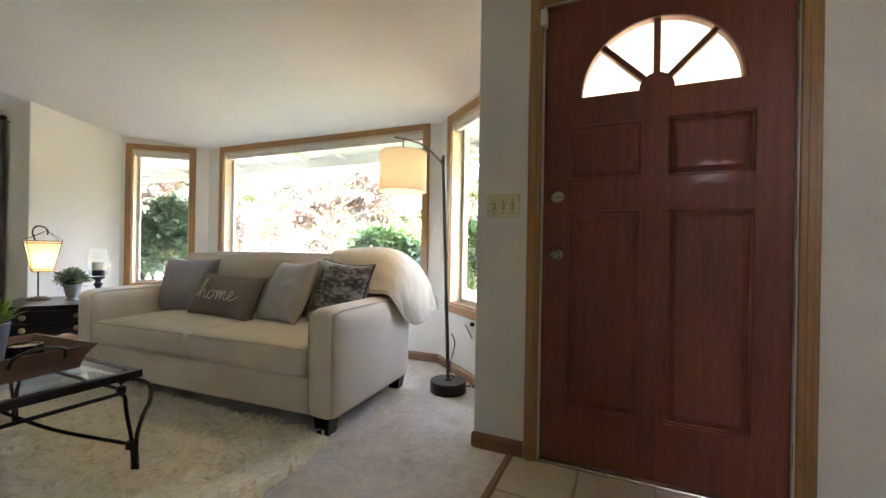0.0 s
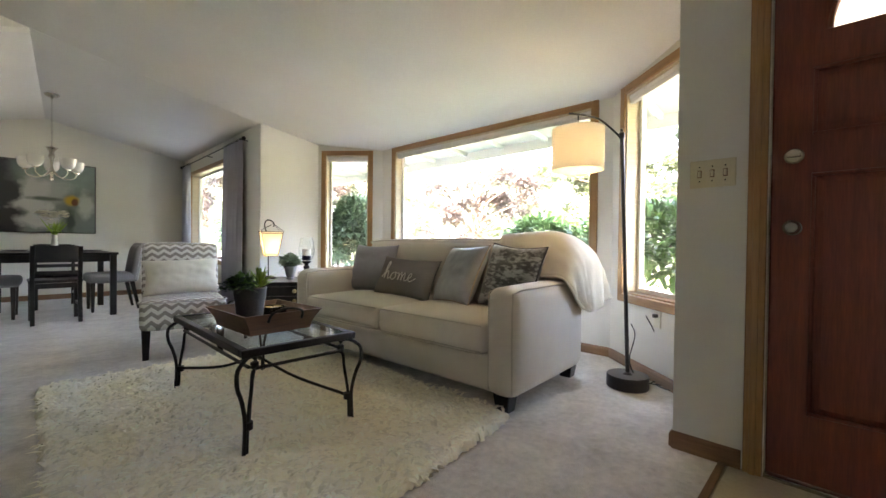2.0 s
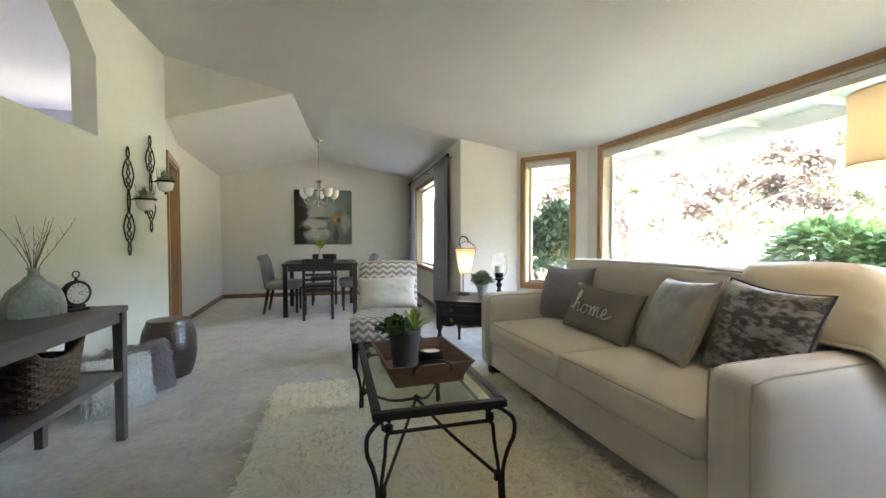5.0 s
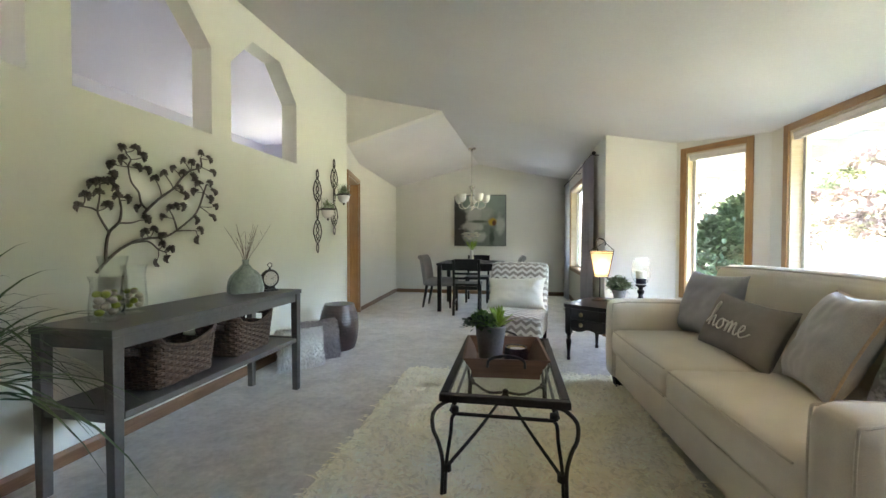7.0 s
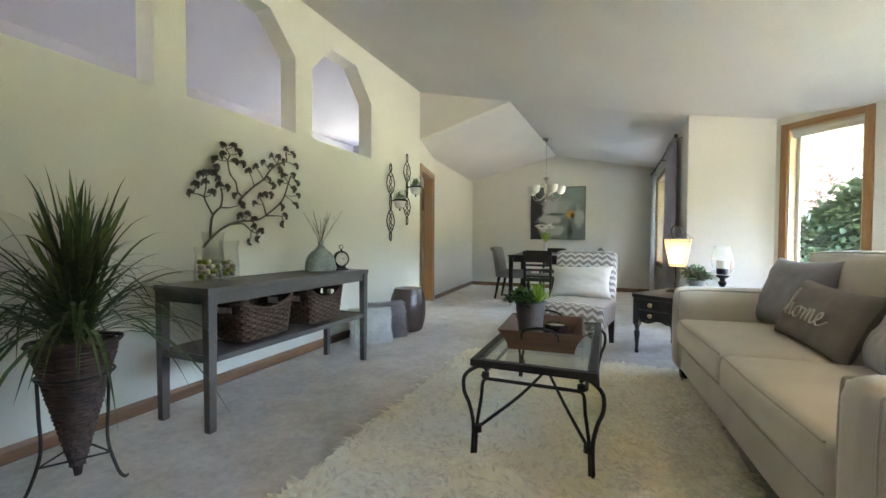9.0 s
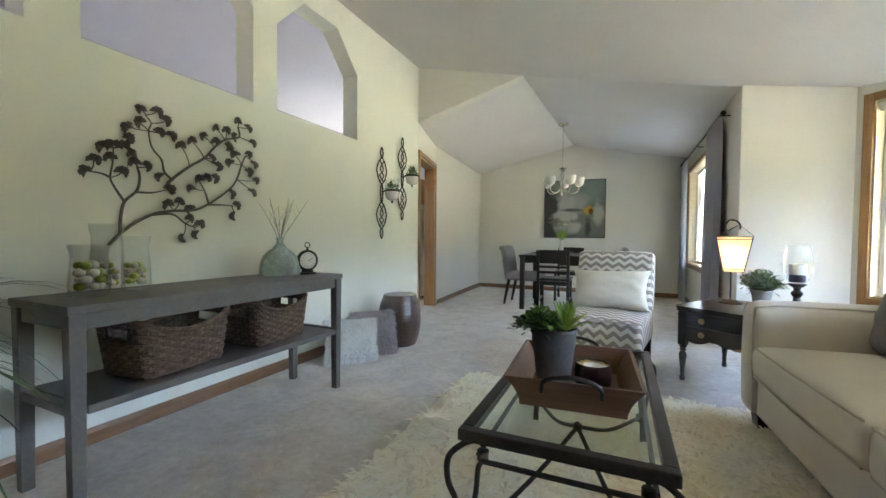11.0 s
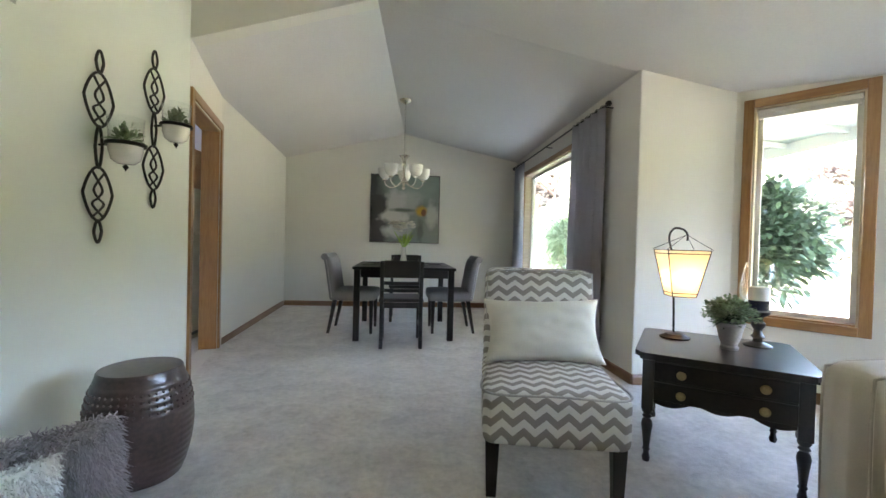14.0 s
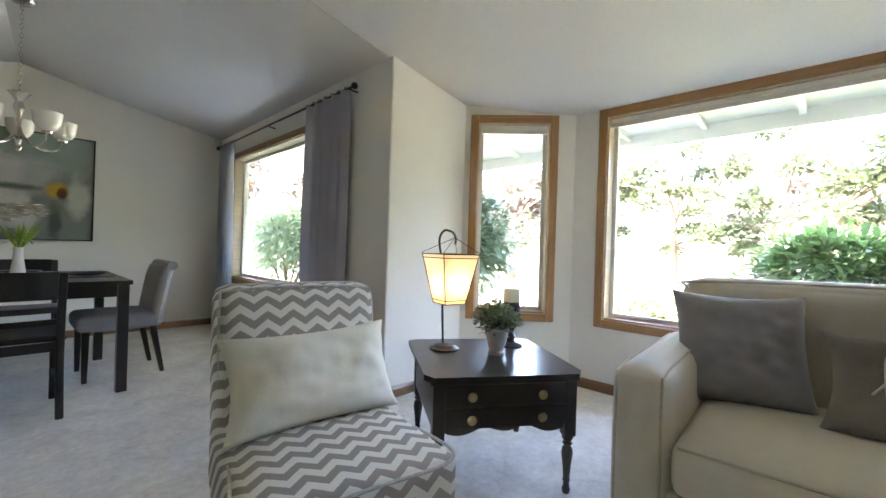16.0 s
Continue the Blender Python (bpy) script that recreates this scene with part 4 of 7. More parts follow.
cd = thing("candle_holder", "black turned candlestick with a clear hurricane glass and pillar candle", "candle holder", (3.285, 4.25, 0.5205))
part("stick", lathe([(0, 0), (0.062, 0), (0.062, 0.008), (0.045, 0.016), (0.022, 0.024), (0.02, 0.04), (0.032, 0.05), (0.022, 0.062), (0.018, 0.085), (0.03, 0.105), (0.032, 0.118), (0.018, 0.135), (0.022, 0.15), (0.045, 0.165), (0.05, 0.178), (0, 0.18)], 24), M_BLACK, cd, smooth=True)
g = part("hurricane_glass", lathe([(0.03, 0.181), (0.062, 0.205), (0.08, 0.255), (0.083, 0.30), (0.074, 0.36), (0.06, 0.425), (0.057, 0.425), (0.071, 0.36), (0.08, 0.30), (0.077, 0.255), (0.06, 0.208), (0.03, 0.186)], 32), M_CLEAR, cd, "clear glass chimney", smooth=True)
g.visible_shadow = False
cn = part("candle", lathe([(0, 0.187), (0.044, 0.187), (0.044, 0.235), (0, 0.235)], 24), M_WAXBLUE, cd, "navy lower half of the candle", smooth=True)
part("candle_top", lathe([(0.0445, 0.236), (0.0445, 0.30), (0.038, 0.305), (0, 0.298)], 24), M_WAX, cn, smooth=True)

# ---- on the coffee table ----
M_TRAYWOOD = wood("walnut_tray", (0.17, 0.082, 0.042), (0.09, 0.042, 0.023), 0.5, axis=0, coat=0.05)
tray = thing("serving_tray", "flared brown wooden tray with iron handles", "tray", (2.105, 2.375, 0.4555), 4)
bx, by, tx, ty, hz = 0.155, 0.195, 0.20, 0.235, 0.098
part("tray_floor", boxed((-bx, -by, 0), (bx, by, 0.012), bevel=0.002), M_TRAYWOOD, tray)
for k, (s, horiz) in enumerate(((-1, True), (1, True), (-1, False), (1, False))):
    bm = bmesh.new()
    n = 6
    lo = []
    for i in range(n + 1):
        f = i / n
        flare = f ** 1.7
        hx, hy = bx + (tx - bx) * flare, by + (ty - by) * flare
        for off in (0.0, 0.011):
            if horiz:
                lo.append([bm.verts.new((-hx + off * 0, s * (hy - off), hz * f + 0.001)), bm.verts.new((hx - off * 0, s * (hy - off), hz * f + 0.001))])
            else:
                lo.append([bm.verts.new((s * (hx - off), -hy + 0.004, hz * f + 0.001)), bm.verts.new((s * (hx - off), hy - 0.004, hz * f + 0.001))])
    for i in range(n):
        a, b, c, d = lo[2 * i], lo[2 * i + 1], lo[2 * i + 2], lo[2 * i + 3]
        for q in ((a[0], a[1], c[1], c[0]), (b[0], b[1], d[1], d[0]), (a[0], b[0], d[0], c[0]), (a[1], b[1], d[1], c[1])):
            bm.faces.new(q)
    bm.faces.new((lo[-2][0], lo[-2][1], lo[-1][1], lo[-1][0]))
    bm.faces.new((lo[0][0], lo[0][1], lo[1][1], lo[1][0]))
    sd = part("side", bm, M_TRAYWOOD, tray, smooth=True)
    if horiz:
        hd = part("handle", tube(curve_points([(-0.085, s * 0.228, 0.062), (-0.08, s * 0.245, 0.095), (-0.055, s * 0.25, 0.112), (0, s * 0.252, 0.122), (0.055, s * 0.25, 0.112), (0.08, s * 0.245, 0.095), (0.085, s * 0.228, 0.062)], 6), 0.0065, 8), M_IRON, tray, "dark iron handle", smooth=True)
pp = thing("succulent_pot", "charcoal tapered pot with mixed green succulents", "potted plant", (2.035, 2.37, 0.4688))
part("pot", lathe([(0, 0), (0.054, 0), (0.058, 0.02), (0.070, 0.135), (0.072, 0.14), (0.074, 0.15), (0.077, 0.195), (0.080, 0.20), (0.078, 0.208), (0.07, 0.206), (0.066, 0.18), (0, 0.178)], 28), M_CLAYPOT, pp, smooth=True)
leaf_part("succulent_leaves", bush((-0.035, 0.0, 0.215), 0.082, 0.085, 0.065, 300, 0.028, 0.022, 0.1, 0.4), M_LEAF_MID, pp, "round mid-green leaves")
leaf_part("dark_leaves", bush((-0.055, -0.02, 0.205), 0.095, 0.09, 0.05, 110, 0.032, 0.024, 0.1, 0.6), M_LEAF_DARK, pp, "dark purple-green leaves")
sp = []
for i in range(44):
    a, e = rnd(0, 6.283), rnd(0.45, 1.5)
    d = Vector((math.cos(a) * math.cos(e), math.sin(a) * math.cos(e), math.sin(e)))
    sp.append((Vector((0.045, -0.015, 0.20)) + d * 0.01, d, Vector((0, 0, 1)), rnd(0.085, 0.135), 0.014, 0.14))
leaf_part("spiky_leaves", sp, M_LEAF_LIME, pp, "bright lime spiky rosette")
pp.scale = (1.0, 1.0, 0.95)
bo = thing("candle_bowl", "dark glazed candle bowl of cream wax edged with gold flakes", "candle", (2.165, 2.385, 0.4688))
part("bowl", lathe([(0, 0), (0.05, 0), (0.06, 0.02), (0.061, 0.06), (0.056, 0.085), (0.053, 0.085), (0.052, 0.066), (0, 0.064)], 32), mat("oxblood_glaze", (0.035, 0.012, 0.012), 0.2, vary=0.3, coat=0.5), bo, smooth=True)
M_GOLD = mat("gold_pebbles", (0.55, 0.40, 0.14), 0.4, metal=0.6, vary=0.3, fine=80)
part("wax", lathe([(0, 0.0645), (0.0515, 0.0665), (0.0515, 0.073), (0.03, 0.071), (0, 0.070)], 28), M_WAX, bo, "cream wax fill", smooth=True)
bm = bmesh.new()
for _ in range(90):
    a, r = rnd(0.4, 3.6), 0.048 * math.sqrt(rnd(0.5, 1))
    bmesh.ops.create_icosphere(bm, subdivisions=1, radius=rnd(0.002, 0.0042), matrix=Matrix.Translation((r * math.cos(a), r * math.sin(a), 0.075 + rnd(0, 0.004))) @ Matrix.Diagonal((1.3, 1.0, 0.5, 1)))
tagged(part("gold_flakes", bm, M_GOLD, bo, "gold flakes"), kind="stuff")

# ---- console table and what stands on it ----
co = thing("console_table", "long grey-brown painted console table with a lower shelf", "console table", (0.163, 1.632, 0), -0.5)
CX, CY = 0.418, 1.40
part("tabletop", boxed((-0.005, -0.005, 0.707), (CX + 0.005, CY + 0.005, 0.737), bevel=0.003), M_GREY_PAINT, co)
for a, b in [((0.012, 0.05, 0.65), (0.03, CY - 0.05, 0.7065)), ((CX - 0.03, 0.05, 0.65), (CX - 0.012, CY - 0.05, 0.7065)), ((0.05, 0.012, 0.65), (CX - 0.05, 0.03, 0.7065)), ((0.05, CY - 0.03, 0.65), (CX - 0.05, CY - 0.012, 0.7065))]:
    part("apron", boxed(a, b, bevel=0.002), M_GREY_PAINT, co)
part("shelf", boxed((0.004, 0.052, 0.355), (CX - 0.004, CY - 0.052, 0.385), bevel=0.003), M_GREY_PAINT, co)
for x in (0, CX - 0.05):
    for y in (0, CY - 0.05):
        bm = boxed((x, y, 0), (x + 0.05, y + 0.05, 0.7065), bevel=0.003)
        for v in bm.verts:
            if v.co.z < 0.1:
                v.co.x = x + 0.025 + (v.co.x - x - 0.025) * 0.8
                v.co.y = y + 0.025 + (v.co.y - y - 0.025) * 0.8
        part("leg", bm, M_GREY_PAINT, co)
for y0 in (0.0, CY - 0.05):
    part("shelf_end", boxed((0.05, y0 + 0.01, 0.352), (CX - 0.05, y0 + 0.04, 0.388), bevel=0.002), M_GREY_PAINT, co)


def basket(at, turn, hx, hy, tx_, ty_, h):
    """An open wicker basket woven in wavy rows, with dipped rims and grip holes."""
    b = thing("wicker_basket", "dark brown woven storage basket on the console shelf", "basket", at, turn, "baskets on the shelf")
    rows, seg = 13, 72

    def ring_point(f, k, grow):
        a = 4.0 * k / seg
        s, q = int(a) % 4, a - int(a)
        ux, uy = [(2 * q - 1, -1), (1, 2 * q - 1), (1 - 2 * q, 1), (-1, 1 - 2 * q)][s]
        # corners rounded a little
        ln = max(1.0, (abs(ux) ** 8 + abs(uy) ** 8) ** 0.125)
        ux, uy = ux / ln, uy / ln
        x, y = ux * (hx + (tx_ - hx) * f + grow), uy * (hy + (ty_ - hy) * f + grow)
        dip = (0.26 * (1 - abs(uy) ** 1.7) if abs(ux) > 0.97 else 0.0) * f ** 2
        dip -= 0.02 * f
        return x, y, h * f * (1 - dip)
    def in_grip(f, k):
        """The grip holes near the top of the two end faces."""
        a = 4.0 * (k % seg) / seg
        return int(a) % 2 == 0 and abs(2 * (a - int(a)) - 1) < 0.46 and 0.70 < f < 0.88
    for r in range(rows):
        f = (r + 0.5) / rows
        for half in (0, 1):
            fh = f + half * 0.4 / rows
            pts = [ring_point(fh, k, 0.004 * (1 if (k // 2 + r + half) % 2 else -1)) for k in range(seg)]
            free = [k for k in range(seg) if not in_grip(fh, k)]
            if len(free) == seg:
                part("wicker_strand", tube(pts, h / rows * 0.33, 5, closed=True), M_WICKER, b)
                continue
            for c0 in (seg // 8, 5 * seg // 8):
                run = []
                for k in range(c0, c0 + seg // 2 + 1):
                    if not in_grip(fh, k):
                        run.append(pts[k % seg])
                part("wicker_strand", tube(run, h / rows * 0.33, 5), M_WICKER, b)
    bm = bmesh.new()
    steps = 16
    grid = [[bm.verts.new(ring_point(f / steps, k, -0.006)) for k in range(seg)] for f in range(steps + 1)]
    for i, (p, q) in enumerate(zip(grid, grid[1:])):
        for k in range(seg):
            if not (in_grip((i + 0.5) / steps, k) and in_grip((i + 0.5) / steps, k + 1)):
                bm.faces.new((p[k], p[(k + 1) % seg], q[(k + 1) % seg], q[k]))
    bm.faces.new(grid[0])
    part("lining", bm, M_WICKER, b)
    part("rim", tube([ring_point(1.0, k, 0.0) for k in range(seg)], 0.012, 6, closed=True), M_WICKER, b, smooth=True)
    return b


basket((0.375, 2.07, 0.389), 3, 0.132, 0.185, 0.150, 0.215, 0.235)
basket((0.37, 2.615, 0.389), 3, 0.132, 0.178, 0.150, 0.208, 0.23)


def jar(at, r, h, seed, label):
    j = thing("glass_jar", label, "glass vase", at, 0, "filled glass vases")
    gl_ = part("vessel", lathe([(0, 0), (r * 0.86, 0), (r * 0.95, 0.01), (r * 0.98, h * 0.25), (r * 0.9, h * 0.55), (r * 0.82, h * 0.8), (r * 0.98, h), (r * 0.94, h), (r * 0.78, h * 0.8), (r * 0.86, h * 0.55), (r * 0.93, h * 0.25), (r * 0.9, 0.022), (0, 0.018)], 28), M_CLEAR, j, "clear glass", smooth=True)
    gl_.visible_shadow = False
    random.seed(seed)
    kinds = [M_LIME, M_PEBBLE, M_LIME, M_PEBBLE, M_PEBBLE]
    for i in range(15):
        lay = i // 4
        a = i * 1.57 + lay * 0.8
        rr = r * 0.26
        bm = bmesh.new()
        bmesh.ops.create_icosphere(bm, subdivisions=2, radius=rr * rnd(0.85, 1.15), matrix=Matrix.Translation((r * 0.48 * math.cos(a), r * 0.48 * math.sin(a), 0.022 + rr + lay * rr * 1.5)) @ Matrix.Diagonal((1.1, 1, 0.9, 1)))
        part("fruit", bm, kinds[(i * 3 + seed) % 5], j, smooth=True)


M_LIME = mat("lime_fruit", (0.36, 0.42, 0.06), 0.4, vary=0.15, scale=20, fine=120)
M_PEBBLE = mat("pale_pebble", (0.60, 0.54, 0.42), 0.6, vary=0.1, scale=20)
jar((0.362, 1.788, 0.7375), 0.068, 0.20, 3, "clear glass vase filled with limes and pebbles")
jar((0.285, 1.885, 0.7375), 0.062, 0.285, 4, "tall clear glass vase of pebbles and limes")
jar((0.275, 2.0, 0.7375), 0.058, 0.235, 6, "clear glass vase filled with green limes")
random.seed(5)
vs_ = thing("bottle_vase", "squat blue-green glass bottle holding bare twigs", "vase", (0.335, 2.765, 0.7375), -32)
M_AQUA = mat("frosted_aqua_glass", (0.30, 0.38, 0.34), 0.32, vary=0.2, scale=5, fine=40, bump=0.3, bump_dist=0.004, transmission=0.25)
bm = bmesh.new()
prof = [(0.0, 0.138), (0.008, 0.144), (0.05, 0.143), (0.09, 0.134), (0.125, 0.115), (0.152, 0.086), (0.172, 0.052), (0.192, 0.036), (0.20, 0.024), (0.222, 0.022), (0.235, 0.034)]
rr = []
for z, w in prof:
    d = 0.072 if z < 0.12 else 0.072 - (z - 0.12) * 0.5
    d = min(d, max(w, 0.022))
    rr.append([bm.verts.new((d * math.copysign(abs(math.cos(a)) ** 0.7, math.cos(a)), w * math.copysign(abs(math.sin(a)) ** 0.7, math.sin(a)), z)) for a in [2 * math.pi * k / 32 for k in range(32)]])
for p, q in zip(rr, rr[1:]):
    for k in range(32):
        bm.faces.new((p[k], p[(k + 1) % 32], q[(k + 1) % 32], q[k]))
bm.faces.new(rr[0])
part("bottle", bm, M_AQUA, vs_, smooth=True)
vs_.scale = (0.88, 0.82, 0.97)
M_TWIG = mat("twig_bark", (0.22, 0.19, 0.16), 0.9, vary=0.2)
for i in range(11):
    a = rnd(0, 6.28)
    sp_ = rnd(0.06, 0.26)
    e = Vector((sp_ * 0.35 * math.cos(a), sp_ * math.sin(a), rnd(0.38, 0.49)))
    pts = curve_points([(0, 0, 0.1), (e.x * 0.1, e.y * 0.1, 0.23), (e.x * 0.55 + rnd(-0.01, 0.01), e.y * 0.5 + rnd(-0.012, 0.012), 0.34), e], 5)
    tw = part("twig", tube(pts, [0.0028 - 0.0018 * k / len(pts) for k in range(len(pts))], 5), M_TWIG, vs_)
    for k in (8, 10, 12):
        q = pts[min(k, len(pts) - 1)]
        part("twig_tip", tube([q, q + Vector((rnd(-0.012, 0.012), rnd(-0.03, 0.03), rnd(0.02, 0.05)))], [0.0014, 0.0006], 4), M_TWIG, tw)
ck = thing("desk_clock", "dark pocket-watch style desk clock with pale dial", "clock", (0.435, 2.89, 0.7375), 62)
part("base", boxed((-0.048, -0.025, 0), (0.048, 0.025, 0.014), bevel=0.004), M_IRON, ck)
part("plinth", boxed((-0.034, -0.018, 0.0142), (0.034, 0.018, 0.03), bevel=0.006), M_IRON, ck)


def facing(bm):
    bmesh.ops.transform(bm, matrix=pose(0, 0, 0.088, 90, 0, 0), verts=bm.verts)
    return bm


part("case", facing(lathe([(0, -0.018), (0.058, -0.016), (0.066, -0.008), (0.066, 0.008), (0.058, 0.018), (0.053, 0.018), (0.051, 0.010), (0, 0.010)], 32)), M_IRON, ck, smooth=True)
dial = part("dial", facing(lathe([(0, 0.0105), (0.051, 0.0105), (0.051, 0.0125), (0, 0.0128)], 32)), mat("dial_paper", (0.66, 0.64, 0.56), 0.5, vary=0.05), ck, "pale clock dial")
for k in range(12):
    a = k * math.pi / 6
    part("hour_mark", boxed((-0.0012, -0.0145, 0.036), (0.0012, -0.013, 0.046), m=Matrix.Translation((0, 0, 0.088)) @ Matrix.Rotation(a, 4, "Y")), M_BLACK, dial)
for a, ln in ((1.15, 0.034), (1.95, 0.024)):
    part("clock_needle", boxed((-0.0012, -0.0155, 0), (0.0012, -0.0148, ln), m=Matrix.Translation((0, 0, 0.088)) @ Matrix.Rotation(a, 4, "Y")), M_BLACK, dial)
part("crown", lathe([(0, 0), (0.008, 0), (0.006, 0.012), (0.009, 0.016), (0, 0.02)], 12, (0, 0, 0.152)), M_IRON, ck, smooth=True)
part("bow", tube([(0.016 * math.cos(a), 0, 0.184 + 0.016 * math.sin(a)) for a in [2 * math.pi * k / 16 for k in range(16)]], 0.003, 6, closed=True), M_IRON, ck, smooth=True)


# ---- wall art: branches with fan leaves ----
art = thing("wall_sculpture", "dark bronze metal tree branch with fan-shaped leaves on the wall", "wall art", (0.001, 0, 0))
M_BRONZE = mat("dark_bronze", (0.135, 0.115, 0.11), 0.5, metal=0.4, vary=0.25, scale=30, fine=120, bump=0.3)
main = [(2.019, 0.928), (2.069, 0.983), (2.142, 1.043), (2.227, 1.088), (2.32, 1.108), (2.431, 1.119), (2.527, 1.161), (2.654, 1.256), (2.717, 1.328), (2.75, 1.429), (2.784, 1.49)]
rising = [(2.069, 0.983), (2.07, 1.051), (2.089, 1.137), (2.144, 1.199), (2.159, 1.269), (2.147, 1.315)]
outer = [(2.089, 1.137), (2.049, 1.201), (2.031, 1.248), (2.04, 1.32), (2.046, 1.39)]
middle = [(2.292, 1.251), (2.329, 1.29), (2.416, 1.364), (2.502, 1.426), (2.567, 1.50), (2.635, 1.56), (2.735, 1.60), (2.725, 1.66)]
upper = [(2.322, 1.272), (2.278, 1.313), (2.264, 1.375), (2.217, 1.427), (2.204, 1.509), (2.214, 1.551), (2.19, 1.585)]
low = [(2.227, 1.083), (2.32, 1.089), (2.389, 1.042), (2.44, 1.022)]
fork = [(2.527, 1.161), (2.501, 1.237), (2.466, 1.295)]
spur = [(2.527, 1.158), (2.61, 1.162), (2.68, 1.163)]
side = [(2.143, 1.191), (2.214, 1.195), (2.27, 1.212)]
reach = [(2.031, 1.248), (1.996, 1.262), (1.95, 1.266)]
limbs = [main, rising, outer, middle, upper, low, fork, spur, side, reach]
for b in limbs:
    pts = curve_points([(0.022 + 0.004 * math.sin(3 * i), y, z) for i, (y, z) in enumerate(b)], 6)
    n = len(pts)
    r0 = 0.0085 if b in (main, rising, middle) else 0.0062
    part("branch", tube(pts, [r0 - 0.0035 * k / n for k in range(n)], 7), M_BRONZE, art, smooth=True)
# where fan leaves sit, spray by spray
sprays = [
    [(1.924, 1.269), (1.961, 1.324), (1.987, 1.391), (2.017, 1.406), (2.052, 1.415), (2.086, 1.417), (2.018, 1.35), (2.108, 1.452), (2.096, 1.504)],
    [(2.079, 1.287), (2.127, 1.338), (2.196, 1.33), (2.236, 1.282), (2.115, 1.38), (2.15, 1.541), (2.161, 1.609), (2.242, 1.623), (2.292, 1.584)],
    [(2.259, 1.517), (2.321, 1.514), (2.361, 1.472), (2.423, 1.509), (2.486, 1.556), (2.568, 1.616), (2.636, 1.622), (2.715, 1.698), (2.803, 1.669), (2.835, 1.585)],
    [(2.687, 1.592), (2.567, 1.542), (2.655, 1.517), (2.692, 1.486), (2.548, 1.436), (2.655, 1.426), (2.589, 1.389), (2.802, 1.507), (2.849, 1.448), (2.806, 1.389), (2.853, 1.34), (2.834, 1.262)],
    [(2.566, 1.323), (2.51, 1.319), (2.458, 1.302), (2.412, 1.243), (2.299, 1.227), (2.291, 1.145), (2.351, 1.167), (2.398, 1.124), (2.406, 1.077), (2.461, 1.045), (2.426, 0.982), (2.357, 0.956)],
    [(2.684, 1.236), (2.71, 1.168), (2.677, 1.102)],
]
fan_mesh = []
for vnt in range(3):
    bm = bmesh.new()
    c = bm.verts.new((0, 0, 0))
    rim = []
    for k in range(17):
        a = radians(-108 + 216 * k / 16)
        r = 0.032 * (1 if k % 2 else 0.93) * (0.92 + 0.08 * math.cos(a * (2 + vnt))) + 0.002 * math.sin(k * 1.9 + vnt)
        rim.append(bm.verts.new((0.0035 if k % 2 else -0.0035, r * math.sin(a), r * math.cos(a))))
    for p, q in zip(rim, rim[1:]):
        bm.faces.new((c, p, q))
    r = bmesh.ops.extrude_face_region(bm, geom=bm.faces[:])
    bmesh.ops.translate(bm, verts=[e for e in r["geom"] if isinstance(e, bmesh.types.BMVert)], vec=(0.0016, 0, 0))
    me = bpy.data.meshes.new("fan_leaf")
    bm.to_mesh(me)
    bm.free()
    me.materials.append(M_BRONZE)
    fan_mesh.append(me)
knots = [Vector((0.022, *p)) for b in limbs for p in b[1:]]
for spray in sprays:
    for y, z in spray:
        c = Vector((0.030, y, z))
        base = min(knots, key=lambda p: (p - c).length + 0.35 * max(0.0, p.z - c.z))
        d = c - base
        part("twig", tube(curve_points([base, base.lerp(c, 0.5) + Vector((0.006, 0.004, -0.004)), c], 4), 0.0028, 6), M_BRONZE, art, smooth=True)
        a = 0.6 * math.atan2(d.y, d.z) + rnd(-0.25, 0.25)
        root = c - Vector((0, 0.010 * math.sin(a), 0.010 * math.cos(a)))
        for k in range(2):
            lf = new("fan_leaf", fan_mesh[(k + int(y * 1000)) % 3])
            lf.parent = art
            lf.matrix_local = Matrix.Translation(root + Vector((0.007 * k, rnd(-0.006, 0.006), rnd(-0.004, 0.004)))) @ Matrix.Rotation(-a - (k - 0.5) * 0.5, 4, "X") @ pose(0, 0, 0, 0, rnd(-8, 20), rnd(-20, 20)) @ Matrix.Scale(rnd(0.85, 1.12), 4)


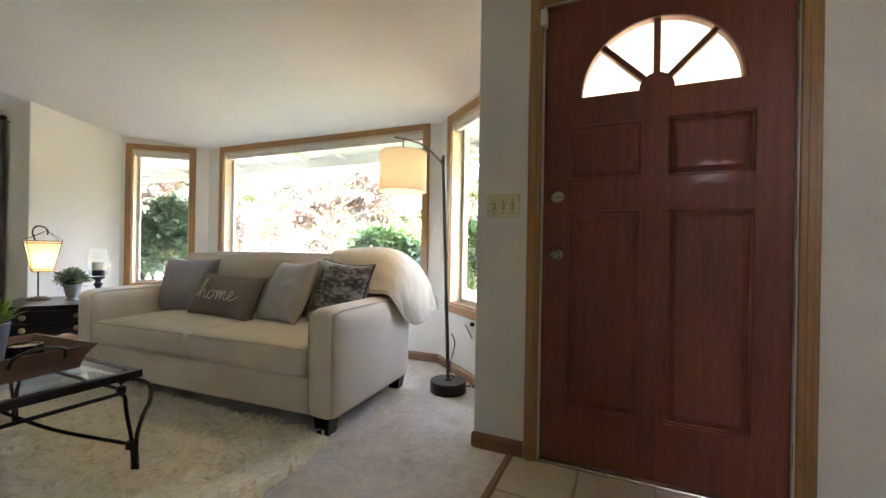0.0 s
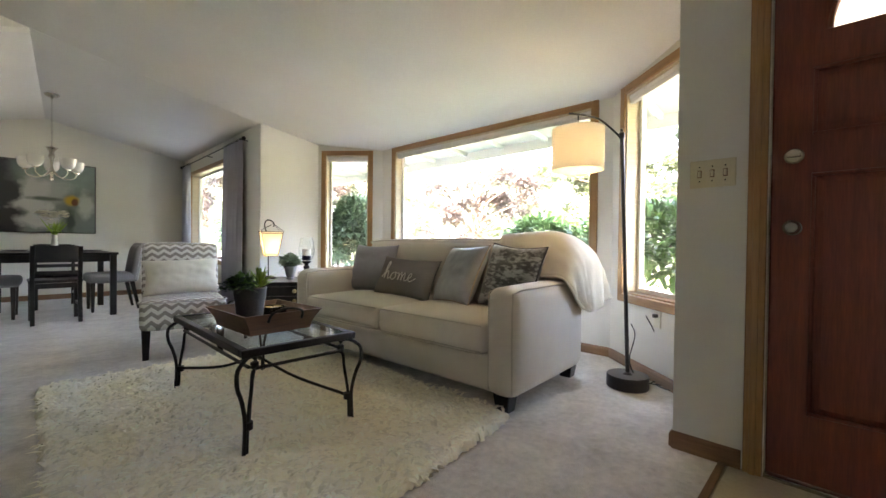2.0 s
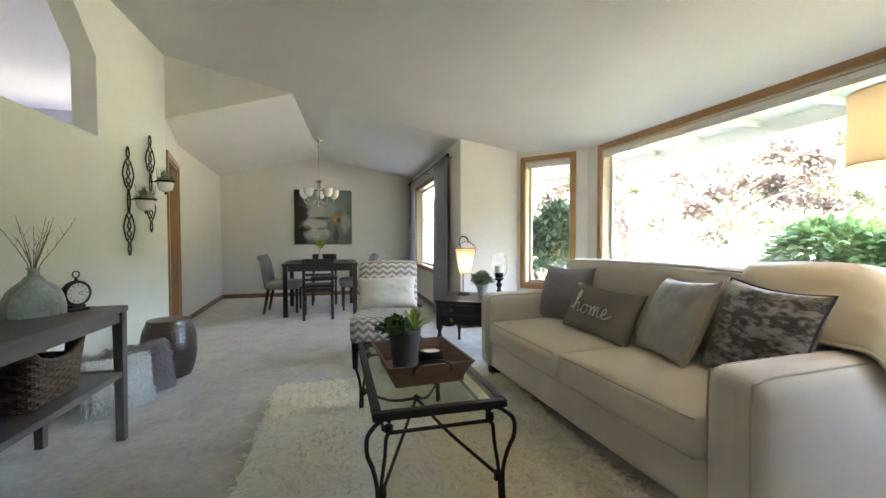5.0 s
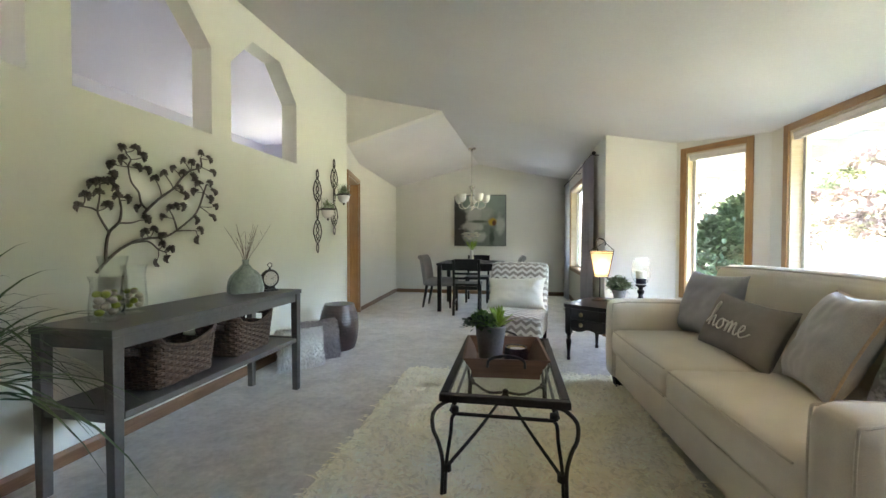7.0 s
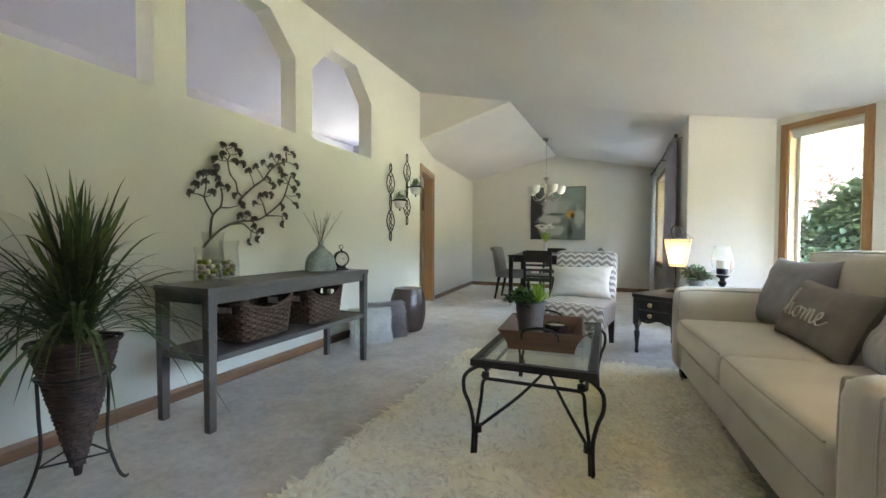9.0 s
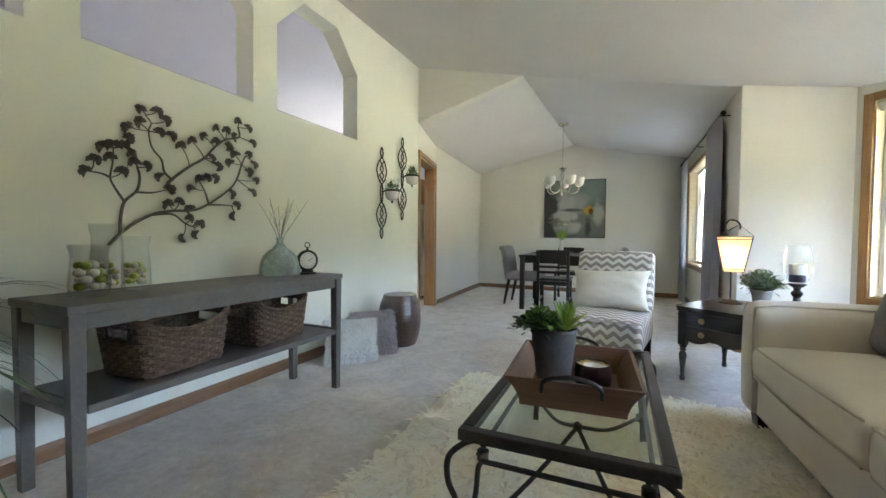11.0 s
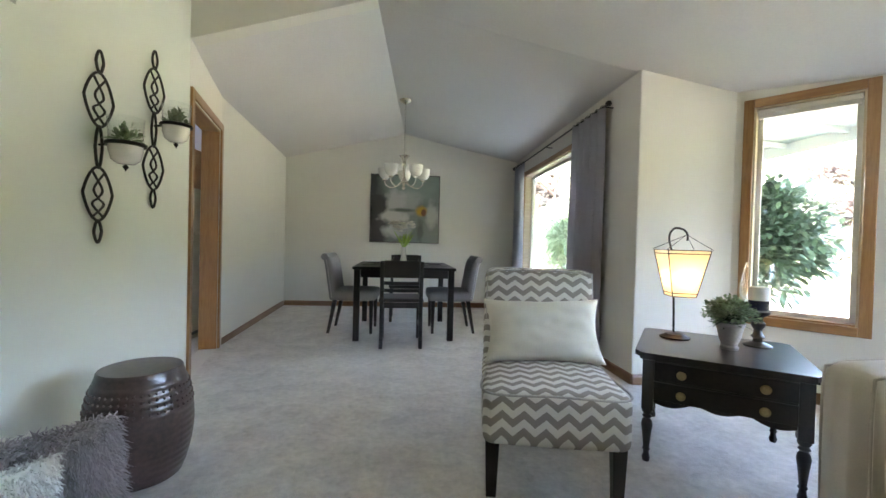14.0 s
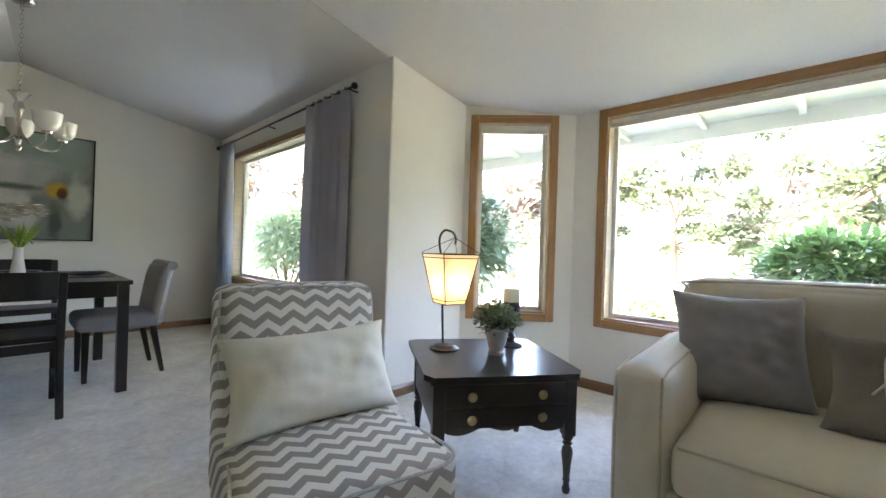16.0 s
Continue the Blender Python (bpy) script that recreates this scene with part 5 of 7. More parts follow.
# ---- sconces ----
def sconce(y, z0, z1, pot_z):
    s = thing("wall_sconce", "wrought iron scroll wall sconce with a white glass cup of succulents", "wall sconce", (0.001, y, 0), 0, "pair of wall sconces")
    H = z1 - z0

    def loop(zc, hw, hh, name, nrm=2.0, x=0.018):
        pts = []
        for k in range(28):
            a = 2 * math.pi * k / 28
            sh = abs(math.cos(a)) ** 1.3 * math.copysign(1, math.cos(a))
            pts.append((x, hw * math.sin(a) * (1 - 0.15 * abs(math.cos(a))), zc + hh * sh))
        part(name, tube(pts, 0.0065, 6, closed=True), M_IRON, s, smooth=True)
    loop(z0 + H * 0.058, 0.024, H * 0.058, "drop_loop")
    loop(z1 - H * 0.058, 0.024, H * 0.058, "top_loop")
    for zc in (z0 + H * 0.255, z1 - H * 0.255):
        hh = H * 0.14
        loop(zc, 0.092, hh, "large_loop")
        for sg in (1, -1):
            part("lattice_bar", tube(curve_points([(0.018, -sg * 0.035, zc + hh * 0.8), (0.018, sg * 0.026, zc + hh * 0.18), (0.018, sg * 0.0, zc - hh * 0.15), (0.018, -sg * 0.035, zc - hh * 0.4), (0.018, sg * 0.03, zc - hh * 0.85)], 5), 0.0055, 6), M_IRON, s, smooth=True)
    zc = (z0 + z1) / 2
    loop(zc, 0.022, H * 0.11, "middle_loop")
    px = 0.14
    part("bracket", tube([(0.018, 0, pot_z + 0.03), (0.07, 0, pot_z + 0.035)], 0.006, 6), M_IRON, s)
    part("ring", tube([(px + 0.074 * math.cos(a), 0.074 * math.sin(a), pot_z + 0.035) for a in [2 * math.pi * k / 28 for k in range(28)]], 0.0095, 8, closed=True), M_IRON, s, smooth=True)
    part("cup", lathe([(0, -0.06), (0.035, -0.057), (0.058, -0.038), (0.068, 0.0), (0.069, 0.04), (0.065, 0.04), (0.063, 0.0), (0.045, -0.035), (0, -0.05)], 28, (px, 0, pot_z)), M_CERAMIC, s, "white glass cup", smooth=True)
    gs = part("glass_wall", lathe([(0.0685, 0.046), (0.071, 0.10), (0.074, 0.16), (0.072, 0.16), (0.069, 0.10), (0.0665, 0.046)], 28, (px, 0, pot_z)), M_CLEAR, s, "clear glass", smooth=True)
    gs.visible_shadow = False
    part("finial", lathe([(0, -0.095), (0.004, -0.085), (0.014, -0.072), (0.004, -0.06), (0.012, -0.053), (0.022, -0.05)], 8, (px, 0, pot_z)), M_IRON, s)
    leaf_part("succulent", bush((px, 0, pot_z + 0.05), 0.064, 0.064, 0.075, 130, 0.04, 0.02, 0.0, 0.3), M_LEAF_SAGE, s)


sconce(4.385, 0.965, 1.872, 1.40)
sconce(4.795, 1.166, 2.062, 1.605)

# ---- garden stool and floor pillows ----
st = thing("garden_stool", "brown glazed ceramic drum stool with a ribbed, dotted side", "stool", (0.398, 4.108, 0))
M_BROWNGLAZE = mat("brown_glaze", (0.075, 0.047, 0.037), 0.30, vary=0.3, scale=8, fine=60, bump=0.08, coat=0.5)
prof = [(0, 0), (0.125, 0), (0.132, 0.01)]
for k in range(61):
    f = k / 60
    r = 0.135 + 0.055 * math.sin(math.pi * (0.08 + 0.84 * f)) ** 0.9
    rib = 0.0028 * abs(math.sin(f * math.pi * 16)) if 0.06 < f < 0.94 else 0
    prof.append((r + rib, 0.012 + 0.43 * f))
prof += [(0.150, 0.45), (0.145, 0.458), (0.06, 0.462), (0, 0.462)]
part("drum", lathe(prof, 48), M_BROWNGLAZE, st, smooth=True)
stud = bmesh.new()
bmesh.ops.create_icosphere(stud, subdivisions=1, radius=0.006)
stud_me = bpy.data.meshes.new("stud")
stud.to_mesh(stud_me)
stud.free()
stud_me.materials.append(M_BROWNGLAZE)
for zr in (0.385, 0.360, 0.335, 0.310):
    f = (zr - 0.012) / 0.43
    r = 0.137 + 0.055 * math.sin(math.pi * (0.08 + 0.84 * f)) ** 0.9
    for k in range(44):
        a = 2 * math.pi * k / 44
        o = new("stud", stud_me)
        o.parent = st
        o.location = (r * math.cos(a), r * math.sin(a), zr)


def fur_pillow(label, m, w, h, t, material, count, length, seed):
    random.seed(seed)
    p = thing("faux_fur_pillow", label, "cushion", group="pillows on the floor")
    p.matrix_world = m
    bm = pillow_mesh(w, h, t, n=18, wrinkle=0.004, seed=seed)
    bm.normal_update()
    fcs = [(f.calc_center_median(), f.normal.copy(), f.calc_area()) for f in bm.faces]
    part("cover", bm, material, p, smooth=True)
    vs, fs = [], []
    tot = sum(f[2] for f in fcs)
    for c, nn, ar in fcs:
        if nn.dot(Vector((0, c.y, 0))) < 0:
            nn = -nn
        for _ in range(int(count * ar / tot) + 1):
            r = c + Vector((rnd(-1, 1) * w / 36, 0, rnd(-1, 1) * h / 36))
            d = (nn * 0.6 + Vector((rnd(-0.5, 0.5), rnd(-0.2, 0.2), rnd(-1.0, 0.1)))).normalized()
            s = d.cross(Vector((rnd(-1, 1), rnd(-1, 1), rnd(-1, 1)))).normalized() * 0.0028
            k = len(vs)
            mid = r + d * length * 0.55
            tip = r + d * length * rnd(0.8, 1.2) - Vector((0, 0, length * 0.35))
            vs += [r - s, r + s, mid + s * 0.8, mid - s * 0.8, tip]
            fs += [(k, k + 1, k + 2, k + 3), (k + 3, k + 2, k + 4)]
    me = bpy.data.meshes.new("fur")
    me.from_pydata([tuple(v) for v in vs], [], fs)
    me.materials.append(material)
    o = new("fur", me)
    o.parent = p
    o["kind"] = "stuff"


M_FURW = mat("white_fur", (0.92, 0.93, 0.90), 0.9, vary=0.08, scale=8, rand=0.12, bump=0.1)
M_FURG = mat("grey_fur", (0.50, 0.46, 0.46), 0.9, vary=0.12, scale=8, rand=0.3, bump=0.1)

def soften(m, f):
    """Lets light pass through thin strands of a pile or fur."""
    n, l = m.node_tree.nodes, m.node_tree.links
    t, x = n.new("ShaderNodeBsdfTranslucent"), n.new("ShaderNodeMixShader")
    l.new(n["Principled BSDF"].inputs["Base Color"].links[0].from_socket, t.inputs["Color"])
    x.inputs[0].default_value = f
    l.new(n["Principled BSDF"].outputs[0], x.inputs[1])
    l.new(t.outputs[0], x.inputs[2])
    l.new(x.outputs[0], n["Material Output"].inputs["Surface"])


soften(M_FURW, 0.4)
soften(M_FURG, 0.35)
fur_pillow("fluffy white faux-fur pillow leaning on the floor by the wall", pose(0.34, 3.47, 0.17, -16, 4, 56), 0.42, 0.345, 0.13, M_FURW, 9000, 0.022, 31)
fur_pillow("shaggy grey faux-fur pillow leaning beside the stool", pose(0.35, 3.74, 0.175, -10, -3, 42), 0.36, 0.35, 0.12, M_FURG, 9000, 0.050, 37)

# ---- tall plant in the cone basket ----
fp = thing("floor_plant", "tall arching grassy plant in a dark wicker cone stand", "potted plant", (0.43, 1.16, 0))
rows = 34
for r in range(rows):
    f = r / (rows - 1)
    z = 0.07 + 0.50 * f
    rad = 0.018 + 0.118 * f + (0.008 if f > 0.97 else 0)
    part("wicker_strand", tube([((rad + 0.003 * math.sin(k * 2.5 + r)) * math.cos(2 * math.pi * k / 26), (rad + 0.003 * math.sin(k * 2.5 + r)) * math.sin(2 * math.pi * k / 26), z + 0.003 * math.sin(k * 1.7 + r * 3)) for k in range(26)], 0.0095, 5, closed=True), M_WICKER2, fp)
part("cone_core", lathe([(0, 0.02), (0.012, 0.022), (0.02, 0.075), (0.128, 0.56), (0.11, 0.545), (0, 0.54)], 24), M_WICKER2, fp, smooth=True)
for k in range(3):
    a = 2 * math.pi * k / 3 + 0.5
    c, s = math.cos(a), math.sin(a)
    part("stand_leg", tube(curve_points([(0.122 * c, 0.122 * s, 0.44), (0.118 * c, 0.118 * s, 0.30), (0.115 * c, 0.115 * s, 0.16), (0.15 * c, 0.15 * s, 0.04), (0.175 * c, 0.175 * s, 0.006), (0.19 * c, 0.19 * s, 0.012)], 6), 0.006, 8), M_IRON, fp, smooth=True)
    a2 = a + 2 * math.pi / 3
    part("stand_rung", tube([(0.125 * c, 0.125 * s, 0.11), (0.125 * math.cos(a2), 0.125 * math.sin(a2), 0.11)], 0.004, 6), M_IRON, fp)
part("stand_ring", tube([(0.122 * math.cos(2 * math.pi * k / 28), 0.122 * math.sin(2 * math.pi * k / 28), 0.44) for k in range(28)], 0.006, 6, closed=True), M_IRON, fp, smooth=True)
random.seed(11)
M_GRASSY = leaf_material("grassy_blade", (0.10, 0.155, 0.055), (0.03, 0.05, 0.02), 0.38, 0.3)
vs, fs = [], []
for i in range(250):
    a = rnd(0, 2 * math.pi)
    e = rnd(0.12, 1.0)
    length = rnd(0.50, 0.74) + 0.32 * max(0, e - 0.66)
    lift = 0.30 + 1.32 * e
    base = Vector((rnd(-0.045, 0.045), rnd(-0.045, 0.045), rnd(0.54, 0.62) + 0.16 * e * rnd(0, 1)))
    hd = Vector((math.cos(a), math.sin(a), 0))
    droop = rnd(0.7, 1.6) * (1.35 - e * 0.8)
    side = hd.cross(Vector((0, 0, 1)))
    w = rnd(0.0042, 0.0078)
    k = len(vs)
    m = 7
    for j in range(m + 1):
        f = j / m
        p = base + hd * (length * f * math.cos(lift * 0.9)) + Vector((0, 0, 1)) * (length * f * math.sin(lift * 0.9) - droop * 0.55 * length * f ** 2.4)
        if p.x < -0.415:
            p.x = -0.415 + 0.02 * f
        ww = w * (0.6 + 0.6 * math.sin(math.pi * min(1, f * 0.8 + 0.15))) * (1 - f ** 4)
        vs += [p - side * ww, p + Vector((0, 0, -0.25 * ww)), p + side * ww]
    for j in range(m):
        q = k + 3 * j
        fs += [(q, q + 1, q + 4, q + 3), (q + 1, q + 2, q + 5, q + 4)]
me = bpy.data.meshes.new("blades")
me.from_pydata([tuple(v) for v in vs], [], fs)
me.materials.append(M_GRASSY)
o = new("blade_tuft", me)
M_FRESH = leaf_material("fresh_blade", (0.20, 0.27, 0.075), (0.09, 0.14, 0.04), 0.38, 0.35)
fresh = []
for i in range(30):
    a, sp_ = rnd(0, 6.283), rnd(0.05, 0.42)
    d = Vector((math.cos(a) * sp_, math.sin(a) * sp_, 1))
    fresh.append((Vector((rnd(-0.03, 0.03), rnd(-0.03, 0.03), rnd(0.70, 0.80))), d, Vector((math.sin(a), -math.cos(a), 0.2)), rnd(0.28, 0.52), rnd(0.014, 0.022), 0.25 * sp_))
leaf_part("fresh_blades", fresh, M_FRESH, fp, "brighter upright young blades")
o.parent = fp
o["kind"] = "stuff"

# ---- floor lamp ----
LAMP_AT = Vector((3.92, 1.19, 0))
TOP = Vector((-0.045, 0.045, 0))
SH = Vector((-0.335, 0.195, 0))
fl_ = thing("floor_lamp", "tall black arc floor lamp with a lit cream drum shade", "floor lamp", LAMP_AT)
part("base", lathe([(0, 0), (0.121, 0), (0.125, 0.004), (0.125, 0.074), (0.121, 0.080), (0.03, 0.081), (0.018, 0.092), (0, 0.092)], 48), M_BLACK, fl_, smooth=True)
part("pole", tube([(0, 0, 0.08), (TOP.x, TOP.y, 1.60)], 0.0125, 12), M_BLACK, fl_, smooth=True)
part("pole_cap", lathe([(0, 0), (0.017, 0), (0.017, 0.035), (0.008, 0.045), (0.011, 0.058), (0, 0.066)], 12, (TOP.x, TOP.y, 1.575)), M_BLACK, fl_, smooth=True)
D = SH - TOP
part("arc_arm", tube(curve_points([(TOP.x, TOP.y, 1.575), (*(TOP + D * 0.15).xy, 1.61), (*(TOP + D * 0.5).xy, 1.675), (*(TOP + D * 0.8).xy, 1.69), (*(TOP + D * 1.2).xy, 1.69)], 8), 0.0065, 8), M_BLACK, fl_, smooth=True)
part("shade_hook", tube([(SH.x, SH.y, 1.69), (SH.x, SH.y, 1.57)], 0.005, 6), M_BLACK, fl_)
M_DRUM = shade_material("linen_drum_shade", (0.74, 0.73, 0.62), 0.24)
bm = bmesh.new()
R = 0.152
a = [bm.verts.new((SH.x + R * math.cos(2 * math.pi * k / 48), SH.y + R * math.sin(2 * math.pi * k / 48), 1.352)) for k in range(48)]
b = [bm.verts.new((SH.x + R * math.cos(2 * math.pi * k / 48), SH.y + R * math.sin(2 * math.pi * k / 48), 1.602)) for k in range(48)]
for k in range(48):
    bm.faces.new((a[k], a[(k + 1) % 48], b[(k + 1) % 48], b[k]))
ds = part("shade", bm, M_DRUM, fl_, "lit cream linen drum", smooth=True)
for z in (1.354, 1.600):
    part("shade_hem", tube([(SH.x + R * math.cos(2 * math.pi * k / 48), SH.y + R * math.sin(2 * math.pi * k / 48), z) for k in range(48)], 0.0028, 6, closed=True), M_DRUM, ds, smooth=True)
for k in range(3):
    an = 2 * math.pi * k / 3
    part("spider_wire", tube([(SH.x, SH.y, 1.575), (SH.x + R * math.cos(an), SH.y + R * math.sin(an), 1.596)], 0.002, 5), M_BLACK, ds)
part("bulb", lathe([(0, -0.05), (0.018, -0.045), (0.034, 0), (0.028, 0.025), (0, 0.045)], 12, (SH.x, SH.y, 1.47)), bulb_m, fl_, smooth=True)
lamp_point("floor_lamp_light", LAMP_AT + SH + Vector((0, 0, 1.47)), LAMP_W * 0.036, (1.0, 0.97, 0.66), 0.04)
part("cord", tube(curve_points([(0.02, -0.01, 0.4), (0.06, -0.02, 0.32), (0.03, 0.0, 0.15), (0.10, -0.05, 0.02), (0.2, -0.1, 0.012), (0.27, -0.12, 0.10), (0.245, -0.09, 0.30), (0.20, -0.04, 0.435)], 8), 0.0035, 6), M_BLACK, fl_, smooth=True)
part("cord_loop", tube(curve_points([(0.13, -0.06, 0.008), (0.17, -0.16, 0.008), (0.22, -0.22, 0.008), (0.16, -0.27, 0.008), (0.1, -0.2, 0.008), (0.15, -0.12, 0.008)], 8), 0.0035, 6), M_BLACK, fl_, smooth=True)
part("foot_switch", soft_box((0.14, -0.31, 0.001), (0.20, -0.25, 0.026), 0.011, n=3), M_BLACK, fl_, smooth=True)


# ---- shag rug ----
random.seed(21)
RUG = [(1.295, 1.215), (2.98, 1.42), (2.96, 3.64), (1.272, 3.57)]
M_SHAG = mat("cream_shag", (0.98, 0.955, 0.85), 0.95, color2=(0.93, 0.86, 0.64), scale=2.6, fine=70, bump=0.6, bump_dist=0.006, rand=0.14, sheen=0.2, spec=0.1)
rug = thing("shag_rug", "cream shaggy area rug under the coffee table", "rug")
def rug_point(u, v):
    c = [Vector(p) for p in RUG]
    return c[0] * (1 - u) * (1 - v) + c[1] * u * (1 - v) + c[2] * u * v + c[3] * (1 - u) * v


def pile_height(x, y):
    """Brushed clumps of long pile, combed in drifting directions."""
    w = noise.noise_vector(Vector((x * 2.3, y * 2.3, 1.7)))
    q = Vector((x + 0.05 * w.x, y + 0.05 * w.y, 0))
    return 0.033 + 0.016 * noise.noise(q * 11) + 0.010 * noise.noise(Vector((q.x * 34, q.y * 34, 3))) + 0.006 * noise.noise(q * 5)


NU, NV = 140, 180
sheet = []
for i in range(NU + 1):
    for j in range(NV + 1):
        u, v = i / NU, j / NV
        p = rug_point(u, v)
        rim = min(u, 1 - u, v, 1 - v)
        if rim == 0:
            p += Vector((rnd(-0.014, 0.014), rnd(-0.014, 0.014)))
        sheet.append((p.x, p.y, 0.003 if rim == 0 else pile_height(p.x, p.y)))
faces = [(i * (NV + 1) + j, (i + 1) * (NV + 1) + j, (i + 1) * (NV + 1) + j + 1, i * (NV + 1) + j + 1) for i in range(NU) for j in range(NV)]
me = bpy.data.meshes.new("pile_sheet")
me.from_pydata(sheet, [], faces)
me.materials.append(M_SHAG)
me.polygons.foreach_set("use_smooth", [True] * len(me.polygons))
new("pile_sheet", me).parent = rug
rs = np.random.RandomState(4)
count = 9000
u, v = rs.rand(count), rs.rand(count)
c = [np.array(p) for p in RUG]
base = np.outer((1 - u) * (1 - v), c[0]) + np.outer(u * (1 - v), c[1]) + np.outer(u * v, c[2]) + np.outer((1 - u) * v, c[3])
field = np.array([noise.noise_vector(Vector((p[0] * 7.5, p[1] * 7.5, 0.3))) for p in base])
ang = rs.rand(count) * 6.283
lean = np.stack([np.cos(ang) * 0.6 + field[:, 0] * 2.2, np.sin(ang) * 0.6 + field[:, 1] * 2.2], 1)
lean *= (0.034 + 0.026 * rs.rand(count))[:, None] / np.linalg.norm(lean, axis=1, keepdims=True)
perp = np.stack([-lean[:, 1], lean[:, 0]], 1)
perp *= (0.0042 + 0.0045 * rs.rand(count))[:, None] / np.linalg.norm(perp, axis=1, keepdims=True)
rise = 0.005 + rs.rand(count) * 0.010
z0 = np.array([pile_height(p[0], p[1]) for p in base]) - 0.003
vs = np.zeros((count, 5, 3))
vs[:, 0, :2], vs[:, 0, 2] = base - perp * 0.7, z0
vs[:, 1, :2], vs[:, 1, 2] = base + perp * 0.7, z0
mid = base + lean * 0.45
vs[:, 2, :2], vs[:, 2, 2] = mid + perp * 1.2, z0 + rise
vs[:, 3, :2], vs[:, 3, 2] = mid - perp * 1.2, z0 + rise
vs[:, 4, :2], vs[:, 4, 2] = base + lean * 1.15, z0 + rise * (0.55 + 0.5 * rs.rand(count))
k = np.arange(count)[:, None] * 5
quads = (k + np.array([[0, 1, 2, 3]])).tolist()
tris = (k + np.array([[3, 2, 4]])).tolist()
me = bpy.data.meshes.new("shag")
me.from_pydata(vs.reshape(-1, 3).tolist(), [], quads + tris)
me.materials.append(M_SHAG)
pile = new("shag", me)
pile.parent = rug
pile["kind"] = "stuff"

# ---- front door ----
door = new("door_1")
structure(door, "closed red-brown mahogany front door with a fan light", "door")
# local x runs from hinge side to lock side along +y of the room, local y is up, local z goes outwards
door.matrix_world = Matrix(((0, 0, 1, 3.285), (1, 0, 0, DOOR_Y[0]), (0, 1, 0, 0.02), (0, 0, 0, 1)))
DW, DH = DOOR_Y[1] - DOOR_Y[0], 2.115
fc = (DW / 2 - 0.0, 1.672)
FR = 0.305
fan = [(fc[0] + FR * math.cos(math.pi * k / 24), fc[1] + FR * math.sin(math.pi * k / 24)) for k in range(25)]
panels = [(0.125, 1.295, 0.425, 1.545), (0.525, 1.295, 0.825, 1.545), (0.125, 0.25, 0.425, 1.155), (0.525, 0.25, 0.825, 1.155)]
part("leaf", slab([(0.004, 0.0), (DW - 0.004, 0.0), (DW - 0.004, DH), (0.004, DH)], [fan] + [rect(*p) for p in panels], Matrix(), 0.044), M_DOORY, door)
for x0, y0, x1, y1 in panels:
    pn = part("panel", boxed((x0 - 0.002, y0 - 0.002, 0.016), (x1 + 0.002, y1 + 0.002, 0.036)), M_DOORY, door)
    bm = bmesh.new()
    for a, b in (((x0 + 0.035, y0 + 0.035, 0.004), (x1 - 0.035, y1 - 0.035, 0.0158)),):
        box(bm, a, b)
    for v in bm.verts:
        if v.co.z > 0.01:
            v.co.x += 0.025 if v.co.x > (x0 + x1) / 2 else -0.025
            v.co.y += 0.025 if v.co.y > (y0 + y1) / 2 else -0.025
    part("raised_field", bm, M_DOORY, pn)
    for a, b in (((x0, y0, 0.003), (x1, y0 + 0.012, 0.0155)), ((x0, y1 - 0.012, 0.003), (x1, y1, 0.0155)), ((x0, y0 + 0.012, 0.003), (x0 + 0.012, y1 - 0.012, 0.0155)), ((x1 - 0.012, y0 + 0.012, 0.003), (x1, y1 - 0.012, 0.0155))):
        part("molding", boxed(a, b, bevel=0.004), M_DOORY, pn)
# fan light: four panes between three bars
M_FROST = glass_material("fan_light_glass", (0.95, 0.97, 0.96), 0.3, 0.03)
for k in range(4):
    a0, a1 = math.pi * k / 4 + 0.03, math.pi * (k + 1) / 4 - 0.03
    pts = [(fc[0] + 0.06 * math.cos(a0), fc[1] + 0.06 * math.sin(a0))] + [(fc[0] + (FR + 0.004) * math.cos(a0 + (a1 - a0) * i / 8), fc[1] + (FR + 0.004) * math.sin(a0 + (a1 - a0) * i / 8)) for i in range(9)] + [(fc[0] + 0.06 * math.cos(a1), fc[1] + 0.06 * math.sin(a1))]
    g = part("fan_pane", slab(pts, [], Matrix.Translation((0, 0, 0.02)), 0.004), M_FROST, door)
    g.visible_shadow = False
for k in (1, 2, 3):
    a = math.pi * k / 4
    part("fan_bar", boxed((0.05, -0.013, 0.004), (FR + 0.006, 0.013, 0.04), bevel=0.004, m=Matrix.Translation((fc[0], fc[1], 0)) @ Matrix.Rotation(a, 4, "Z")), M_DOORY, door)
part("fan_hub", slab([(fc[0] + 0.068 * math.cos(math.pi * k / 16), fc[1] - 0.001 + 0.068 * math.sin(math.pi * k / 16)) for k in range(17)], [], Matrix.Translation((0, 0, -0.004)), 0.046), M_DOORY, door)
bm = tube([(x, y, 0.0) for x, y in [(fc[0] + (FR + 0.006) * math.cos(math.pi * k / 24), fc[1] + (FR + 0.006) * math.sin(math.pi * k / 24)) for k in range(25)]], 0.009, 6)
part("fan_molding", bm, M_DOORY, door, smooth=True)
